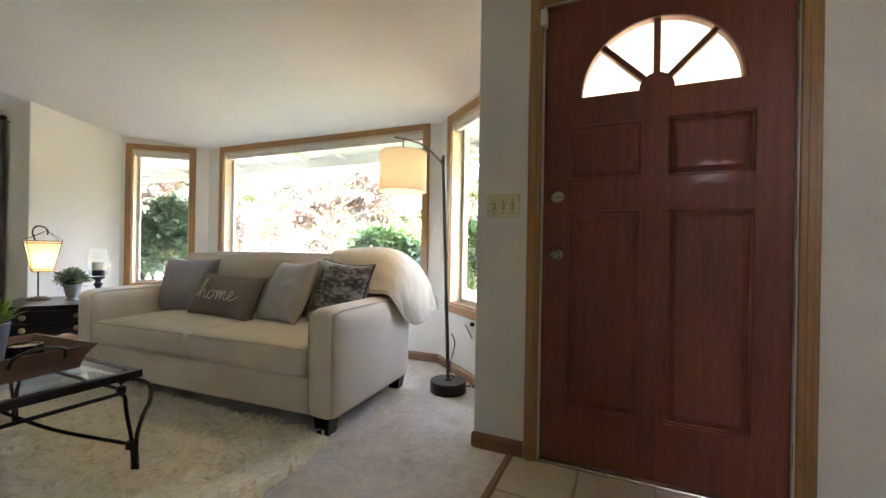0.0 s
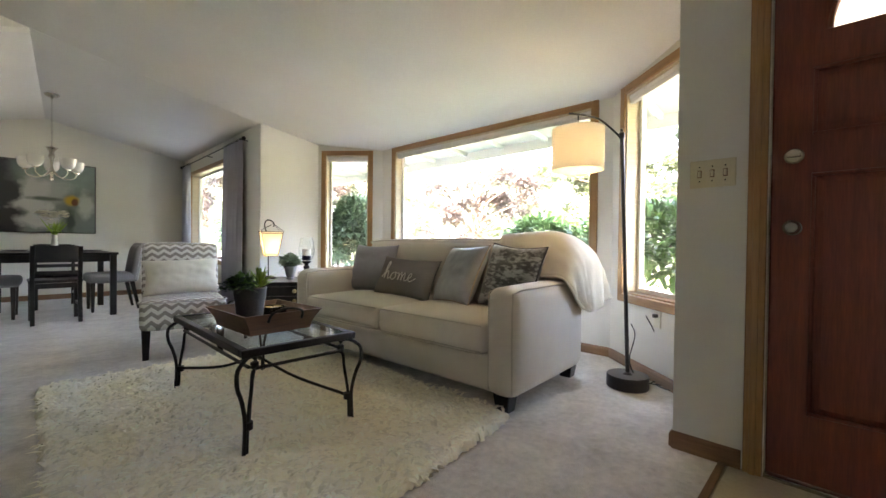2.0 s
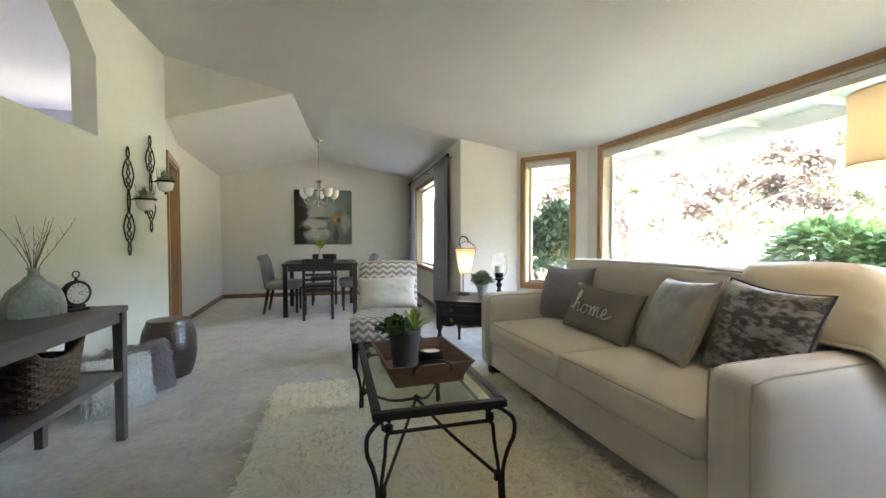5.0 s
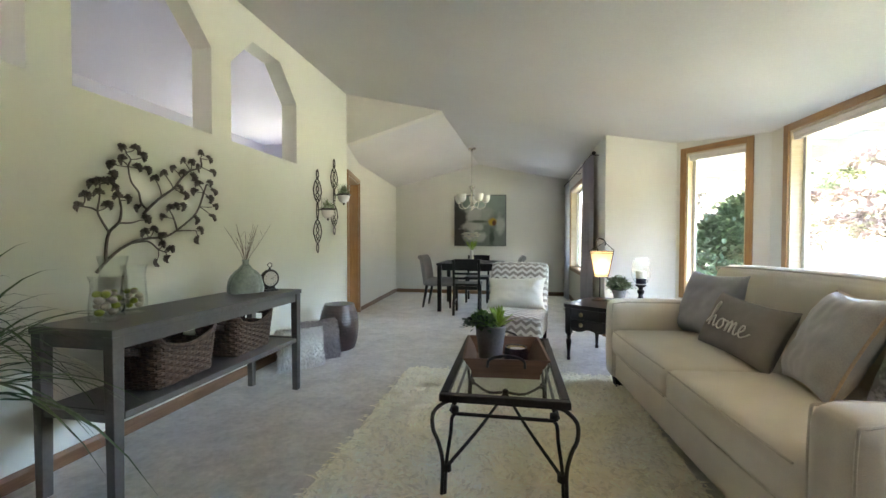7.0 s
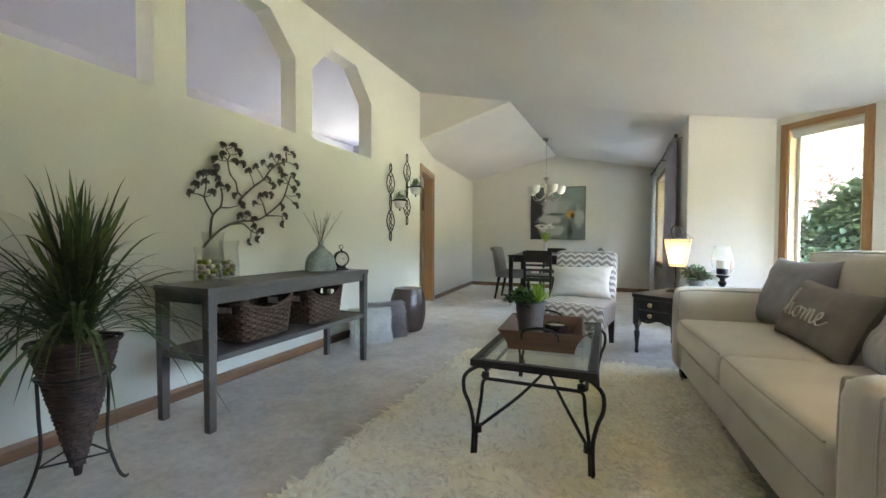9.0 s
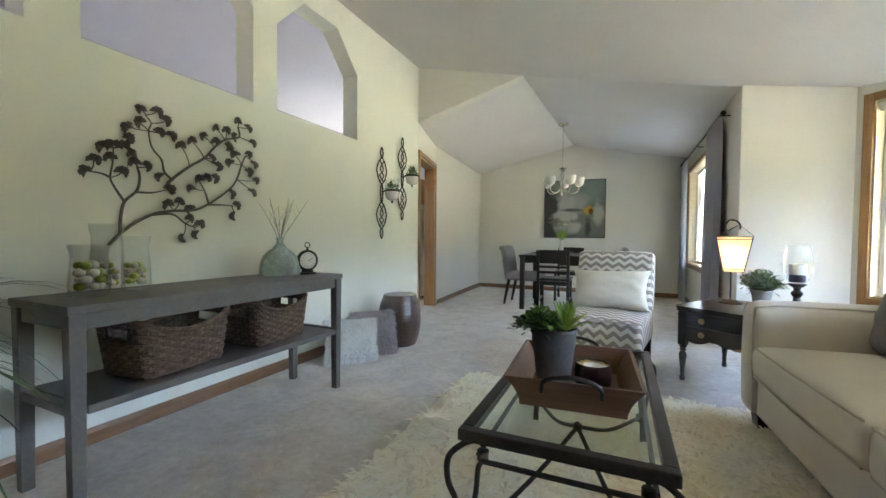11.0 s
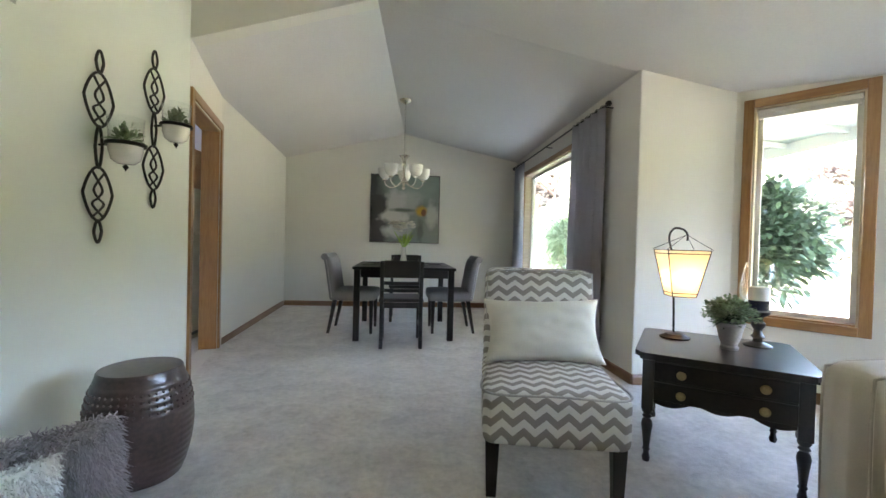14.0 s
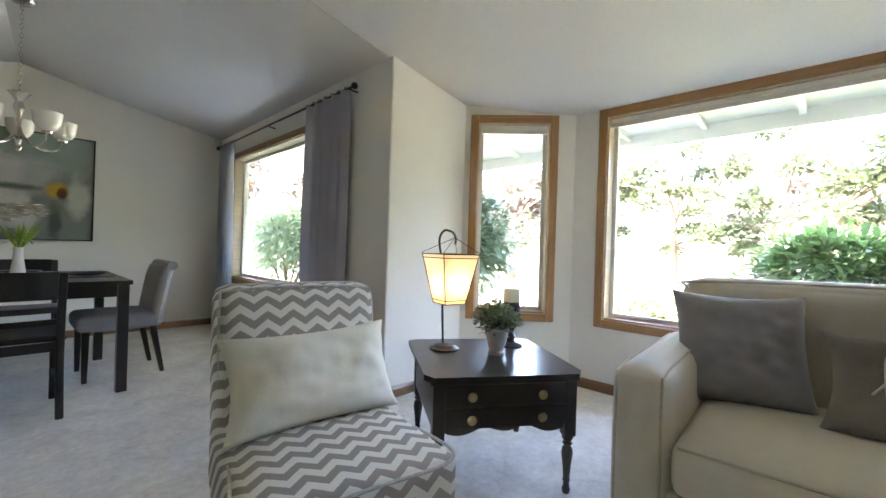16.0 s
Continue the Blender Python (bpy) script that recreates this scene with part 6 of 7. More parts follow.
for z, r in ((1.223, 0.030), (0.951, 0.028)):
    bm = lathe([(0, 0), (r, 0), (r, 0.006), (r * 0.8, 0.012), (0, 0.012)] if z > 1 else [(0, 0), (r, 0), (r, 0.006), (0.012, 0.01), (0.011, 0.03), (0.024, 0.042), (0.027, 0.055), (0.018, 0.066), (0, 0.068)], 24)
    bmesh.ops.transform(bm, matrix=Matrix.Translation((DW - 0.07, z, 0)) @ Matrix.Rotation(math.pi, 4, "X"), verts=bm.verts)
    lk = part("deadbolt" if z > 1 else "door_knob", bm, M_BRASS, door, "satin nickel hardware", smooth=True)
    if z > 1:
        part("thumb_turn", boxed((DW - 0.09, z - 0.005, -0.024), (DW - 0.05, z + 0.005, -0.0125), bevel=0.003), M_BRASS, lk)
for z in (0.22, 1.07, 1.90):
    part("hinge", tube([(-0.004, z - 0.045, -0.006), (-0.004, z + 0.045, -0.006)], 0.006, 8), M_BRASS, door, smooth=True)
dc = new("door_casing")
structure(dc, "honey oak casing and jamb around the front door", "door trim")
dc.matrix_world = Matrix(((0, 0, 1, 3.27), (1, 0, 0, DOOR_Y[0]), (0, 1, 0, 0), (0, 0, 0, 1)))
for nm, a, b in (("casing_side", (-0.066, 0, -0.02), (-0.004, 2.21, 0.003)), ("casing_side", (DW + 0.004, 0, -0.02), (DW + 0.066, 2.21, 0.003)), ("casing_head", (-0.003, 2.145, -0.02), (DW + 0.003, 2.21, 0.003))):
    cs = part(nm, boxed(a, b, bevel=0.006), M_OAKY if nm == "casing_side" else M_OAKX, dc)
    bead = (a[0] + 0.02, a[1] + (0.0 if nm == "casing_side" else 0.02), -0.026), (b[0] - 0.02, b[1] - 0.02, -0.0205)
    part("bead", boxed(*bead, bevel=0.0025), M_OAKY if nm == "casing_side" else M_OAKX, cs)
for a, b in (((-0.0035, 0, 0.0035), (-0.0005, 2.14, 0.15)), ((DW + 0.0005, 0, 0.0035), (DW + 0.0035, 2.14, 0.15)), ((0, 2.137, 0.0035), (DW, 2.1395, 0.15))):
    part("jamb", boxed(a, b), M_OAKY, dc)
for a, b in (((0, 0.03, 0.062), (0.012, 2.13, 0.1)), ((DW - 0.012, 0.03, 0.062), (DW, 2.13, 0.1))):
    part("door_stop", boxed(a, b, bevel=0.002), M_OAKY, dc)
part("threshold", boxed((0, 0.0, -0.012), (DW, 0.017, 0.14), bevel=0.004), M_BRASS, dc, "aluminium threshold")
sn = thing("door_sensor", "small white plastic alarm sensor on the door trim", "sensor", (3.25, 0.446, 2.075))
part("magnet", boxed((0.0, 0.012, -0.02), (0.0195, 0.034, 0.03), bevel=0.003), M_WHITE, sn)
part("body", boxed((-0.012, -0.022, -0.035), (0.0335, 0.008, 0.042), bevel=0.004), M_WHITE, sn)
M_IVORY = mat("aged_ivory_plastic", (0.66, 0.59, 0.40), 0.35, vary=0.04, bump=0.02)
sw = thing("light_switch", "ivory three-gang toggle switch plate on the wall", "light switch", (3.269, 0.626, 1.205))
part("plate", boxed((-0.007, -0.082, -0.058), (0, 0.082, 0.058), bevel=0.003), M_IVORY, sw)
for y in (-0.046, 0, 0.046):
    part("toggle", boxed((-0.018, y - 0.005, -0.012), (-0.0072, y + 0.005, 0.012), bevel=0.002), M_IVORY, sw)
    part("toggle_slot", boxed((-0.0078, y - 0.008, -0.016), (-0.0071, y + 0.008, 0.016)), M_BASE, sw)
    for z in (-0.03, 0.03):
        part("screw", lathe([(0, 0), (0.003, 0), (0.003, 0.001), (0, 0.001)], 8, (0, 0, 0)), M_BRASS, sw).matrix_local = pose(-0.0062, y, z, 0, -90, 0)
ol = new("wall_outlet")
ol.matrix_world = mC @ Matrix.Translation((0.42, 0.42, 0))
tagged(ol, "ivory duplex wall outlet with a black plug", "outlet")
part("plate", boxed((-0.035, -0.058, -0.006), (0.035, 0.058, -0.0005), bevel=0.003), M_WHITE, ol)
part("plug", boxed((-0.014, 0.01, -0.034), (0.014, 0.036, -0.0062), bevel=0.005), M_BLACK, ol)

# ---- doorway to the kitchen ----
dd = Vector((DOORWAY[1][0] - DOORWAY[0][0], DOORWAY[1][1] - DOORWAY[0][1], 0)).normalized()
kd = new("door_casing_kitchen")
structure(kd, "honey oak casing lining the open kitchen doorway", "door trim")
kd.matrix_world = Matrix.Translation((*DOORWAY[0], 0)) @ Matrix((dd, Vector((0, 0, 1)), dd.cross(Vector((0, 0, 1))))).transposed().to_4x4()
for nm, a, b in (("casing_side", (0.008, 0, 0.0), (0.066, 2.02, 0.018)), ("casing_side", (DLEN - 0.061, 0, 0.0), (DLEN - 0.002, 2.02, 0.018)), ("casing_head", (0.0665, 1.96, 0.0), (DLEN - 0.0615, 2.02, 0.018)),
                 ("jamb", (0.0705, 0, -0.145), (0.082, 1.95, -0.0005)), ("jamb", (DLEN - 0.077, 0, -0.145), (DLEN - 0.0655, 1.95, -0.0005)), ("jamb_head", (0.083, 1.94, -0.145), (DLEN - 0.078, 1.9545, -0.0005))):
    part(nm, boxed(a, b, bevel=0.003), M_OAKX if "head" in nm else M_OAKY, kd)
fg = thing("refrigerator", "white refrigerator beyond the kitchen doorway", "refrigerator", (-1.05, 6.9, -0.004))
part("body", boxed((-0.35, -0.45, 0.03), (0.35, 0.45, 1.50), bevel=0.012), M_WHITE, fg)
part("door", boxed((0.352, -0.445, 0.05), (0.40, 0.445, 1.05), bevel=0.01), M_WHITE, fg)
part("freezer_door", boxed((0.352, -0.445, 1.06), (0.40, 0.445, 1.49), bevel=0.01), M_WHITE, fg)
for a, b in (((0.402, 0.36, 0.6), (0.43, 0.39, 1.0)), ((0.402, 0.36, 1.1), (0.43, 0.39, 1.4))):
    part("handle", boxed(a, b, bevel=0.006), M_WHITE, fg)
part("grille", boxed((0.30, -0.44, 0.0), (0.36, 0.44, 0.029), bevel=0.003), M_BLACK, fg)
kc = thing("wall_cabinet", "oak kitchen cabinet above the refrigerator", "cabinet", (-1.05, 6.9, 1.497))
part("body", boxed((-0.28, -0.46, 0), (0.30, 0.46, 0.42), bevel=0.003), M_OAKX, kc)
for y0, y1 in ((-0.45, -0.005), (0.005, 0.45)):
    part("door", boxed((0.302, y0, 0.01), (0.32, y1, 0.41), bevel=0.004), M_OAKX, kc)
plain("wall_kitchen", (-1.6, 7.45, 0.0), (-0.46, 7.55, 3.3), "plain wall beside the refrigerator", M_HALL)

# ---- curtains ----
M_CURTAIN = mat("slate_curtain", (0.47, 0.46, 0.505), 0.85, vary=0.06, scale=4, fine=300, bump=0.25, bump_dist=0.001, sheen=0.2)
M_SHEER = mat("pale_blue_curtain", (0.60, 0.62, 0.67), 0.85, vary=0.05, scale=4, fine=300, bump=0.2)
soften(M_CURTAIN, 0.4)
soften(M_SHEER, 0.6)


def curtain(y0, y1, z0, z1, folds, x, amp, material, label, seed):
    c = thing("curtain", label, "curtain", group="dining curtains")
    bm = bmesh.new()
    n, m = folds * 8, 16
    g = []
    for j in range(m + 1):
        f = j / m
        row = []
        for i in range(n + 1):
            u = i / n
            a = amp * (0.55 + 0.6 * (1 - f)) * (0.75 + 0.4 * noise.noise(Vector((u * 5, f * 1.5, seed))))
            xx = x + a * math.cos(2 * math.pi * folds * u + 0.5 * noise.noise(Vector((u * 4, f * 3, seed + 5))))
            yy = y0 + (y1 - y0) * (u + 0.012 * noise.noise(Vector((u * 6, f * 2, seed + 9))))
            row.append(bm.verts.new((xx, yy, z0 + (z1 - z0) * f)))
        g.append(row)
    for j in range(m):
        for i in range(n):
            bm.faces.new((g[j][i], g[j][i + 1], g[j + 1][i + 1], g[j + 1][i]))
    ob = part("cloth", bm, material, c, smooth=True)
    so = ob.modifiers.new("thick", "SOLIDIFY")
    so.thickness = 0.004
    return c


curtain(5.58, 6.24, 0.02, 2.165, 5, 3.078, 0.040, M_CURTAIN, "slate grey pleated curtain panel drawn open", 2.0)
curtain(7.95, 8.42, 0.02, 2.165, 5, 3.085, 0.026, M_SHEER, "pale slate curtain panel drawn open at the corner", 7.0)
rd = thing("curtain_rod", "thin black curtain rod with ball finials", "curtain rod")
part("rod", tube([(3.085, 5.53, 2.175), (3.085, 8.47, 2.175)], 0.009, 10), M_BLACK, rd, smooth=True)
for y in (5.515, 8.485):
    part("finial", lathe([(0, -0.026), (0.018, -0.018), (0.026, 0), (0.018, 0.018), (0, 0.026)], 16, (3.085, y, 2.175)), M_BLACK, rd, smooth=True)
for y in (5.57, 7.0, 8.45):
    part("bracket", tube([(3.085, y, 2.165), (3.12, y, 2.16), (3.154, y, 2.16)], 0.006, 6), M_BLACK, rd)
for y0, y1 in ((5.62, 6.2), (7.97, 8.4)):
    for k in range(7):
        y = y0 + (y1 - y0) * k / 6
        part("ring", tube([(3.085 + 0.017 * math.cos(2 * math.pi * i / 14), y, 2.175 + 0.017 * math.sin(2 * math.pi * i / 14)) for i in range(14)], 0.0025, 5, closed=True), M_BLACK, rd)


fv_ = thing("floor_register", "bronze slotted floor register set in the carpet under the dining window", "floor vent", (2.955, 6.91, 0.0), 90)
part("frame", boxed((-0.15, -0.055, 0.0005), (0.15, 0.055, 0.006), bevel=0.002), M_KNOB, fv_)
for i in range(14):
    part("slot", boxed((-0.135 + 0.02 * i, -0.04, 0.0062), (-0.125 + 0.02 * i, 0.04, 0.0075)), M_BLACK, fv_)


# ---- painting ----
def picture_material():
    m = bpy.data.materials.new("flower_canvas")
    m.use_nodes = True
    n, l = m.node_tree.nodes, m.node_tree.links
    b = n["Principled BSDF"]
    b.inputs["Roughness"].default_value = 0.55
    tc = n.new("ShaderNodeTexCoord")
    wob = n.new("ShaderNodeTexNoise")
    wob.inputs["Scale"].default_value, wob.inputs["Detail"].default_value = 7, 6
    l.new(tc.outputs["Object"], wob.inputs["Vector"])

    def rgb(a, c, fac):
        k = n.new("ShaderNodeMix")
        k.data_type = "RGBA"
        for s, v in ((0, fac), (6, a), (7, c)):
            if hasattr(v, "is_linked"):
                l.new(v, k.inputs[s])
            elif isinstance(v, tuple):
                k.inputs[s].default_value = (*v, 1)
            else:
                k.inputs[s].default_value = v
        return k.outputs[2]

    def blob(x, z, sx, sz, lo, hi, warp=0.35):
        """A soft spot with a ragged rim."""
        mp = n.new("ShaderNodeMapping")
        mp.inputs["Location"].default_value = (-x / sx, 0, -z / sz)
        mp.inputs["Scale"].default_value = (1 / sx, 0, 1 / sz)
        l.new(tc.outputs["Object"], mp.inputs["Vector"])
        ln_ = n.new("ShaderNodeVectorMath")
        ln_.operation = "LENGTH"
        l.new(mp.outputs[0], ln_.inputs[0])
        ad = n.new("ShaderNodeMath")
        ad.operation = "MULTIPLY_ADD"
        ad.inputs[1].default_value = warp * 2
        l.new(wob.outputs[0], ad.inputs[0])
        l.new(ln_.outputs["Value"], ad.inputs[2])
        mr = n.new("ShaderNodeMapRange")
        mr.inputs["From Min"].default_value, mr.inputs["From Max"].default_value = lo + warp, hi + warp
        mr.inputs["To Min"].default_value, mr.inputs["To Max"].default_value = 1, 0
        l.new(ad.outputs[0], mr.inputs["Value"])
        return mr.outputs[0]
    left_dark = blob(-0.62, -0.1, 0.42, 1.0, 0.75, 1.0, 0.12)
    ground_ = rgb((0.17, 0.20, 0.18), (0.035, 0.032, 0.035), left_dark)
    c = rgb(ground_, (0.22, 0.285, 0.25), blob(0.12, 0.36, 0.5, 0.3, 0.5, 1.2))
    c = rgb(c, (0.34, 0.36, 0.34), blob(0.02, 0.10, 0.24, 0.20, 0.6, 1.2, 0.6))
    c = rgb(c, (0.44, 0.44, 0.43), blob(-0.14, 0.12, 0.17, 0.20, 0.6, 1.1, 0.75))
    c = rgb(c, (0.46, 0.46, 0.44), blob(-0.16, -0.12, 0.24, 0.13, 0.6, 1.1, 0.75))
    c = rgb(c, (0.44, 0.45, 0.43), blob(-0.10, -0.34, 0.24, 0.13, 0.6, 1.1, 0.75))
    c = rgb(c, (0.10, 0.12, 0.10), blob(-0.02, -0.02, 0.20, 0.035, 0.5, 1.2, 0.7))
    c = rgb(c, (0.40, 0.42, 0.38), blob(0.42, -0.08, 0.11, 0.22, 0.5, 1.1, 0.6))
    c = rgb(c, (0.06, 0.08, 0.065), blob(0.24, -0.34, 0.06, 0.2, 0.5, 1.1, 0.6))
    c = rgb(c, (0.50, 0.32, 0.03), blob(0.245, -0.02, 0.095, 0.095, 0.6, 1.05, 0.4))
    c = rgb(c, (0.16, 0.06, 0.02), blob(0.285, -0.05, 0.045, 0.07, 0.6, 1.05, 0.4))
    l.new(c, b.inputs["Base Color"])
    return m


pt = thing("painting", "large square flower painting in a thin black frame", "painting", (1.4155, 8.596, 1.511))
W2, H2 = 0.53, 0.522
part("canvas", boxed((-W2 + 0.012, -0.022, -H2 + 0.012), (W2 - 0.012, -0.004, H2 - 0.012)), picture_material(), pt, "blurred white and yellow flower")
for a, b in (((-W2, -0.036, -H2), (-W2 + 0.0115, 0, H2)), ((W2 - 0.0115, -0.036, -H2), (W2, 0, H2)), ((-W2 + 0.012, -0.036, H2 - 0.0115), (W2 - 0.012, 0, H2)), ((-W2 + 0.012, -0.036, -H2), (W2 - 0.012, 0, -H2 + 0.0115))):
    part("frame", boxed(a, b, bevel=0.002), M_BLACK, pt)

# ---- dining set ----
dt = thing("dining_table", "black square dining table on straight legs", "dining table", (1.445, 6.95, 0), 1.5)
part("tabletop", boxed((-0.52, -0.56, 0.72), (0.52, 0.56, 0.748), bevel=0.004), M_BLACK, dt)
for a, b in (((-0.44, -0.53, 0.64), (0.44, -0.51, 0.7195)), ((-0.44, 0.51, 0.64), (0.44, 0.53, 0.7195)), ((-0.49, -0.47, 0.64), (-0.47, 0.47, 0.7195)), ((0.47, -0.47, 0.64), (0.49, 0.47, 0.7195))):
    part("apron", boxed(a, b, bevel=0.002), M_BLACK, dt)
for x in (-0.475, 0.475):
    for y in (-0.51, 0.51):
        part("leg", boxed((x - 0.03, y - 0.03, 0), (x + 0.03, y + 0.03, 0.7195), bevel=0.003), M_BLACK, dt)
for x, y, tr in ((-0.33, 0.0, 90), (0.33, 0.0, 90), (0.0, -0.36, 0), (0.0, 0.36, 0)):
    pm = thing("place_mat", "dark rectangular place mat on the dining table", "place mat", (1.445 + x, 6.95 + y, 0.7485), tr + 1.5, "place mats")
    part("mat", boxed((-0.2, -0.14, 0), (0.2, 0.14, 0.004), bevel=0.001), M_BLACK, pm)
    pt_ = thing("dinner_plate", "black plate on a place mat", "plate", (1.445 + x, 6.95 + y, 0.753), 0, "dinner plates")
    part("plate", lathe([(0, 0), (0.07, 0), (0.115, 0.014), (0.118, 0.017), (0.07, 0.006), (0, 0.005)], 28), M_BLACK, pt_, smooth=True)
fv = thing("flower_vase", "white vase of pale flowers on the dining table", "vase", (1.435, 6.88, 0.7485))
part("vase", lathe([(0, 0), (0.04, 0), (0.042, 0.02), (0.03, 0.1), (0.022, 0.17), (0.026, 0.2), (0.022, 0.2), (0.018, 0.17), (0, 0.16)], 20), M_CERAMIC, fv, smooth=True)
random.seed(9)
M_PETAL = mat("ivory_petal", (0.82, 0.81, 0.70), 0.7, vary=0.05, rand=0.1)
leaf_part("stems", [(Vector((0, 0, 0.17)), Vector((rnd(-0.6, 0.6), rnd(-0.6, 0.6), 1)), Vector((0, 1, 0)), rnd(0.2, 0.32), 0.006, 0.15) for _ in range(26)], M_LEAF_LIME, fv)
leaf_part("foliage", bush((0, 0, 0.25), 0.07, 0.07, 0.08, 90, 0.04, 0.015, 0.2, 0.2), M_LEAF_LIME, fv)
for k in range(24):
    a = rnd(0, 6.28)
    r = rnd(0.02, 0.15)
    c0 = Vector((r * math.cos(a), r * math.sin(a), rnd(0.36, 0.47)))
    leaf_part("blossom", [(c0, Vector((math.cos(i), math.sin(i), rnd(0.1, 0.7))), Vector((0, 0, 1)), 0.055, 0.036, 0.1) for i in [j * 0.57 for j in range(11)]], M_PETAL, fv)


def ladder_chair(at, turn):
    """Black wooden chair; its back stands at local y = 0 and the seat reaches towards +y."""
    c = thing("ladderback_chair", "black wooden ladder-back dining chair", "chair", at, turn, "ladder-back chairs")
    for x in (-0.185, 0.185):
        bm = boxed((x - 0.018, -0.018, 0), (x + 0.018, 0.018, 0.825), bevel=0.004)
        bmesh.ops.subdivide_edges(bm, edges=[e for e in bm.edges if abs(e.verts[0].co.z - e.verts[1].co.z) > 0.5], cuts=8)
        for v in bm.verts:
            v.co.y -= 0.10 * max(0, (v.co.z - 0.45) / 0.45) ** 1.4 + 0.05 * max(0, (0.3 - v.co.z) / 0.3)
        part("back_leg", bm, M_BLACK, c)
        part("front_leg", boxed((x - 0.018, 0.36, 0), (x + 0.018, 0.396, 0.43), bevel=0.004), M_BLACK, c)
        part("side_stretcher", boxed((x - 0.01, 0.02, 0.17), (x + 0.01, 0.358, 0.195), bevel=0.003), M_BLACK, c)
    part("seat", soft_box((-0.215, 0.0, 0.43), (0.215, 0.42, 0.462), 0.014, (0, 0, 0.0), n=6), M_BLACK, c, smooth=True)
    part("seat_rail", boxed((-0.166, -0.01, 0.375), (0.166, 0.01, 0.429), bevel=0.003), M_BLACK, c)
    for z, hh, off in ((0.545, 0.032, 0.016), (0.615, 0.032, 0.032), (0.76, 0.14, 0.065)):
        bm = bmesh.new()
        pts = []
        for i in range(13):
            f = i / 12
            x = -0.166 + 0.332 * f
            pts.append((x, -off - 0.02 * math.sin(math.pi * f)))
        lo = [[bm.verts.new((x, y + d, z + s * hh / 2)) for x, y in pts] for d, s in ((-0.008, -1), (0.008, -1), (0.008, 1), (-0.008, 1))]
        for a, b in ((0, 1), (1, 2), (2, 3), (3, 0)):
            for i in range(12):
                bm.faces.new((lo[a][i], lo[a][i + 1], lo[b][i + 1], lo[b][i]))
        for i in (0, 12):
            bm.faces.new([lo[k_][i] for k_ in range(4)])
        part("back_slat", bm, M_BLACK, c)
    return c


lc = ladder_chair((1.435, 6.18, 0), 2)
copy_thing(lc, pose(1.46, 7.78, 0, 0, 0, 181))

M_GREYLINEN = mat("grey_linen", (0.30, 0.29, 0.285), 0.9, vary=0.06, scale=5, fine=300, bump=0.3)
M_NAIL = mat("nailhead_silver", (0.6, 0.58, 0.54), 0.3, metal=1.0, vary=0.05, bump=0)
nb = bmesh.new()
bmesh.ops.create_icosphere(nb, subdivisions=1, radius=0.006)
nail_me = bpy.data.meshes.new("nailhead")
nb.to_mesh(nail_me)
nb.free()
nail_me.materials.append(M_NAIL)


def parsons_chair(at, turn):
    """Upholstered chair: back at local y = 0.5, seat towards -y, a rolled top and nailhead trim."""
    c = thing("upholstered_chair", "grey linen dining chair with rolled back and nailhead trim", "chair", at, turn, "upholstered dining chairs")
    part("seat", soft_box((-0.235, -0.02, 0.36), (0.235, 0.46, 0.47), 0.035, (0, 0.01, 0.015), n=6), M_GREYLINEN, c, smooth=True)
    bk_ = soft_box((-0.235, 0.40, 0.36), (0.235, 0.48, 0.835), 0.032, (0, 0.008, 0), n=8)
    for v in bk_.verts:
        f = max(0, v.co.z - 0.42)
        v.co.y += f * 0.16 + 0.25 * max(0, v.co.z - 0.74) ** 1.2
    back_ = part("backrest", bk_, M_GREYLINEN, c, smooth=True)
    part("roll", tube([(-0.235, 0.533, 0.825), (0.235, 0.533, 0.825)], 0.036, 16), M_GREYLINEN, back_, smooth=True)
    for sx in (-0.238, 0.238):
        for k in range(20):
            z = 0.40 + 0.39 * k / 19
            o = new("nailhead", nail_me)
            o.parent = back_
            o.location = (sx, 0.452 + (z - 0.42) * 0.16, z)
    for x in (-0.195, 0.195):
        for y, sl in ((0.03, 0.0), (0.42, 0.07)):
            bm = boxed((x - 0.022, y - 0.022, 0), (x + 0.022, y + 0.022, 0.365), bevel=0.003)
            for v in bm.verts:
                if v.co.z < 0.1:
                    v.co.x = x + (v.co.x - x) * 0.65
                    v.co.y = y + (v.co.y - y) * 0.65 + sl
            part("leg", bm, M_FOOT, c)
    return c


pc = parsons_chair((1.14, 6.93, 0), 88)
copy_thing(pc, pose(1.735, 6.97, 0, 0, 0, -88))

# ---- chandelier ----
ch = thing("chandelier", "brushed nickel five-arm chandelier with white glass bowls", "chandelier", (1.415, 7.03, 0))
M_NICKEL = mat("brushed_nickel", (0.60, 0.57, 0.52), 0.25, metal=1.0, vary=0.06, bump=0.03)
M_OPAL = mat("opal_glass", (0.80, 0.78, 0.72), 0.25, vary=0.02, bump=0, coat=0.3)
cz = ceiling_right(1.415)
part("canopy", lathe([(0, -0.055), (0.012, -0.054), (0.02, -0.042), (0.055, -0.03), (0.07, -0.012), (0.072, -0.002), (0, 0.0)], 24, (0, 0, cz - 0.016)), M_NICKEL, ch, smooth=True)
zz, k = 2.02, 0
while zz < cz - 0.04:
    pts = [((0.009 * math.sin(a)) * (1 if k % 2 else 0), (0.009 * math.sin(a)) * (0 if k % 2 else 1), zz + 0.018 + 0.020 * math.cos(a)) for a in [2 * math.pi * i / 10 for i in range(10)]]
    part("chain_link", tube(pts, 0.0022, 5, closed=True), M_NICKEL, ch)
    zz += 0.032
    k += 1
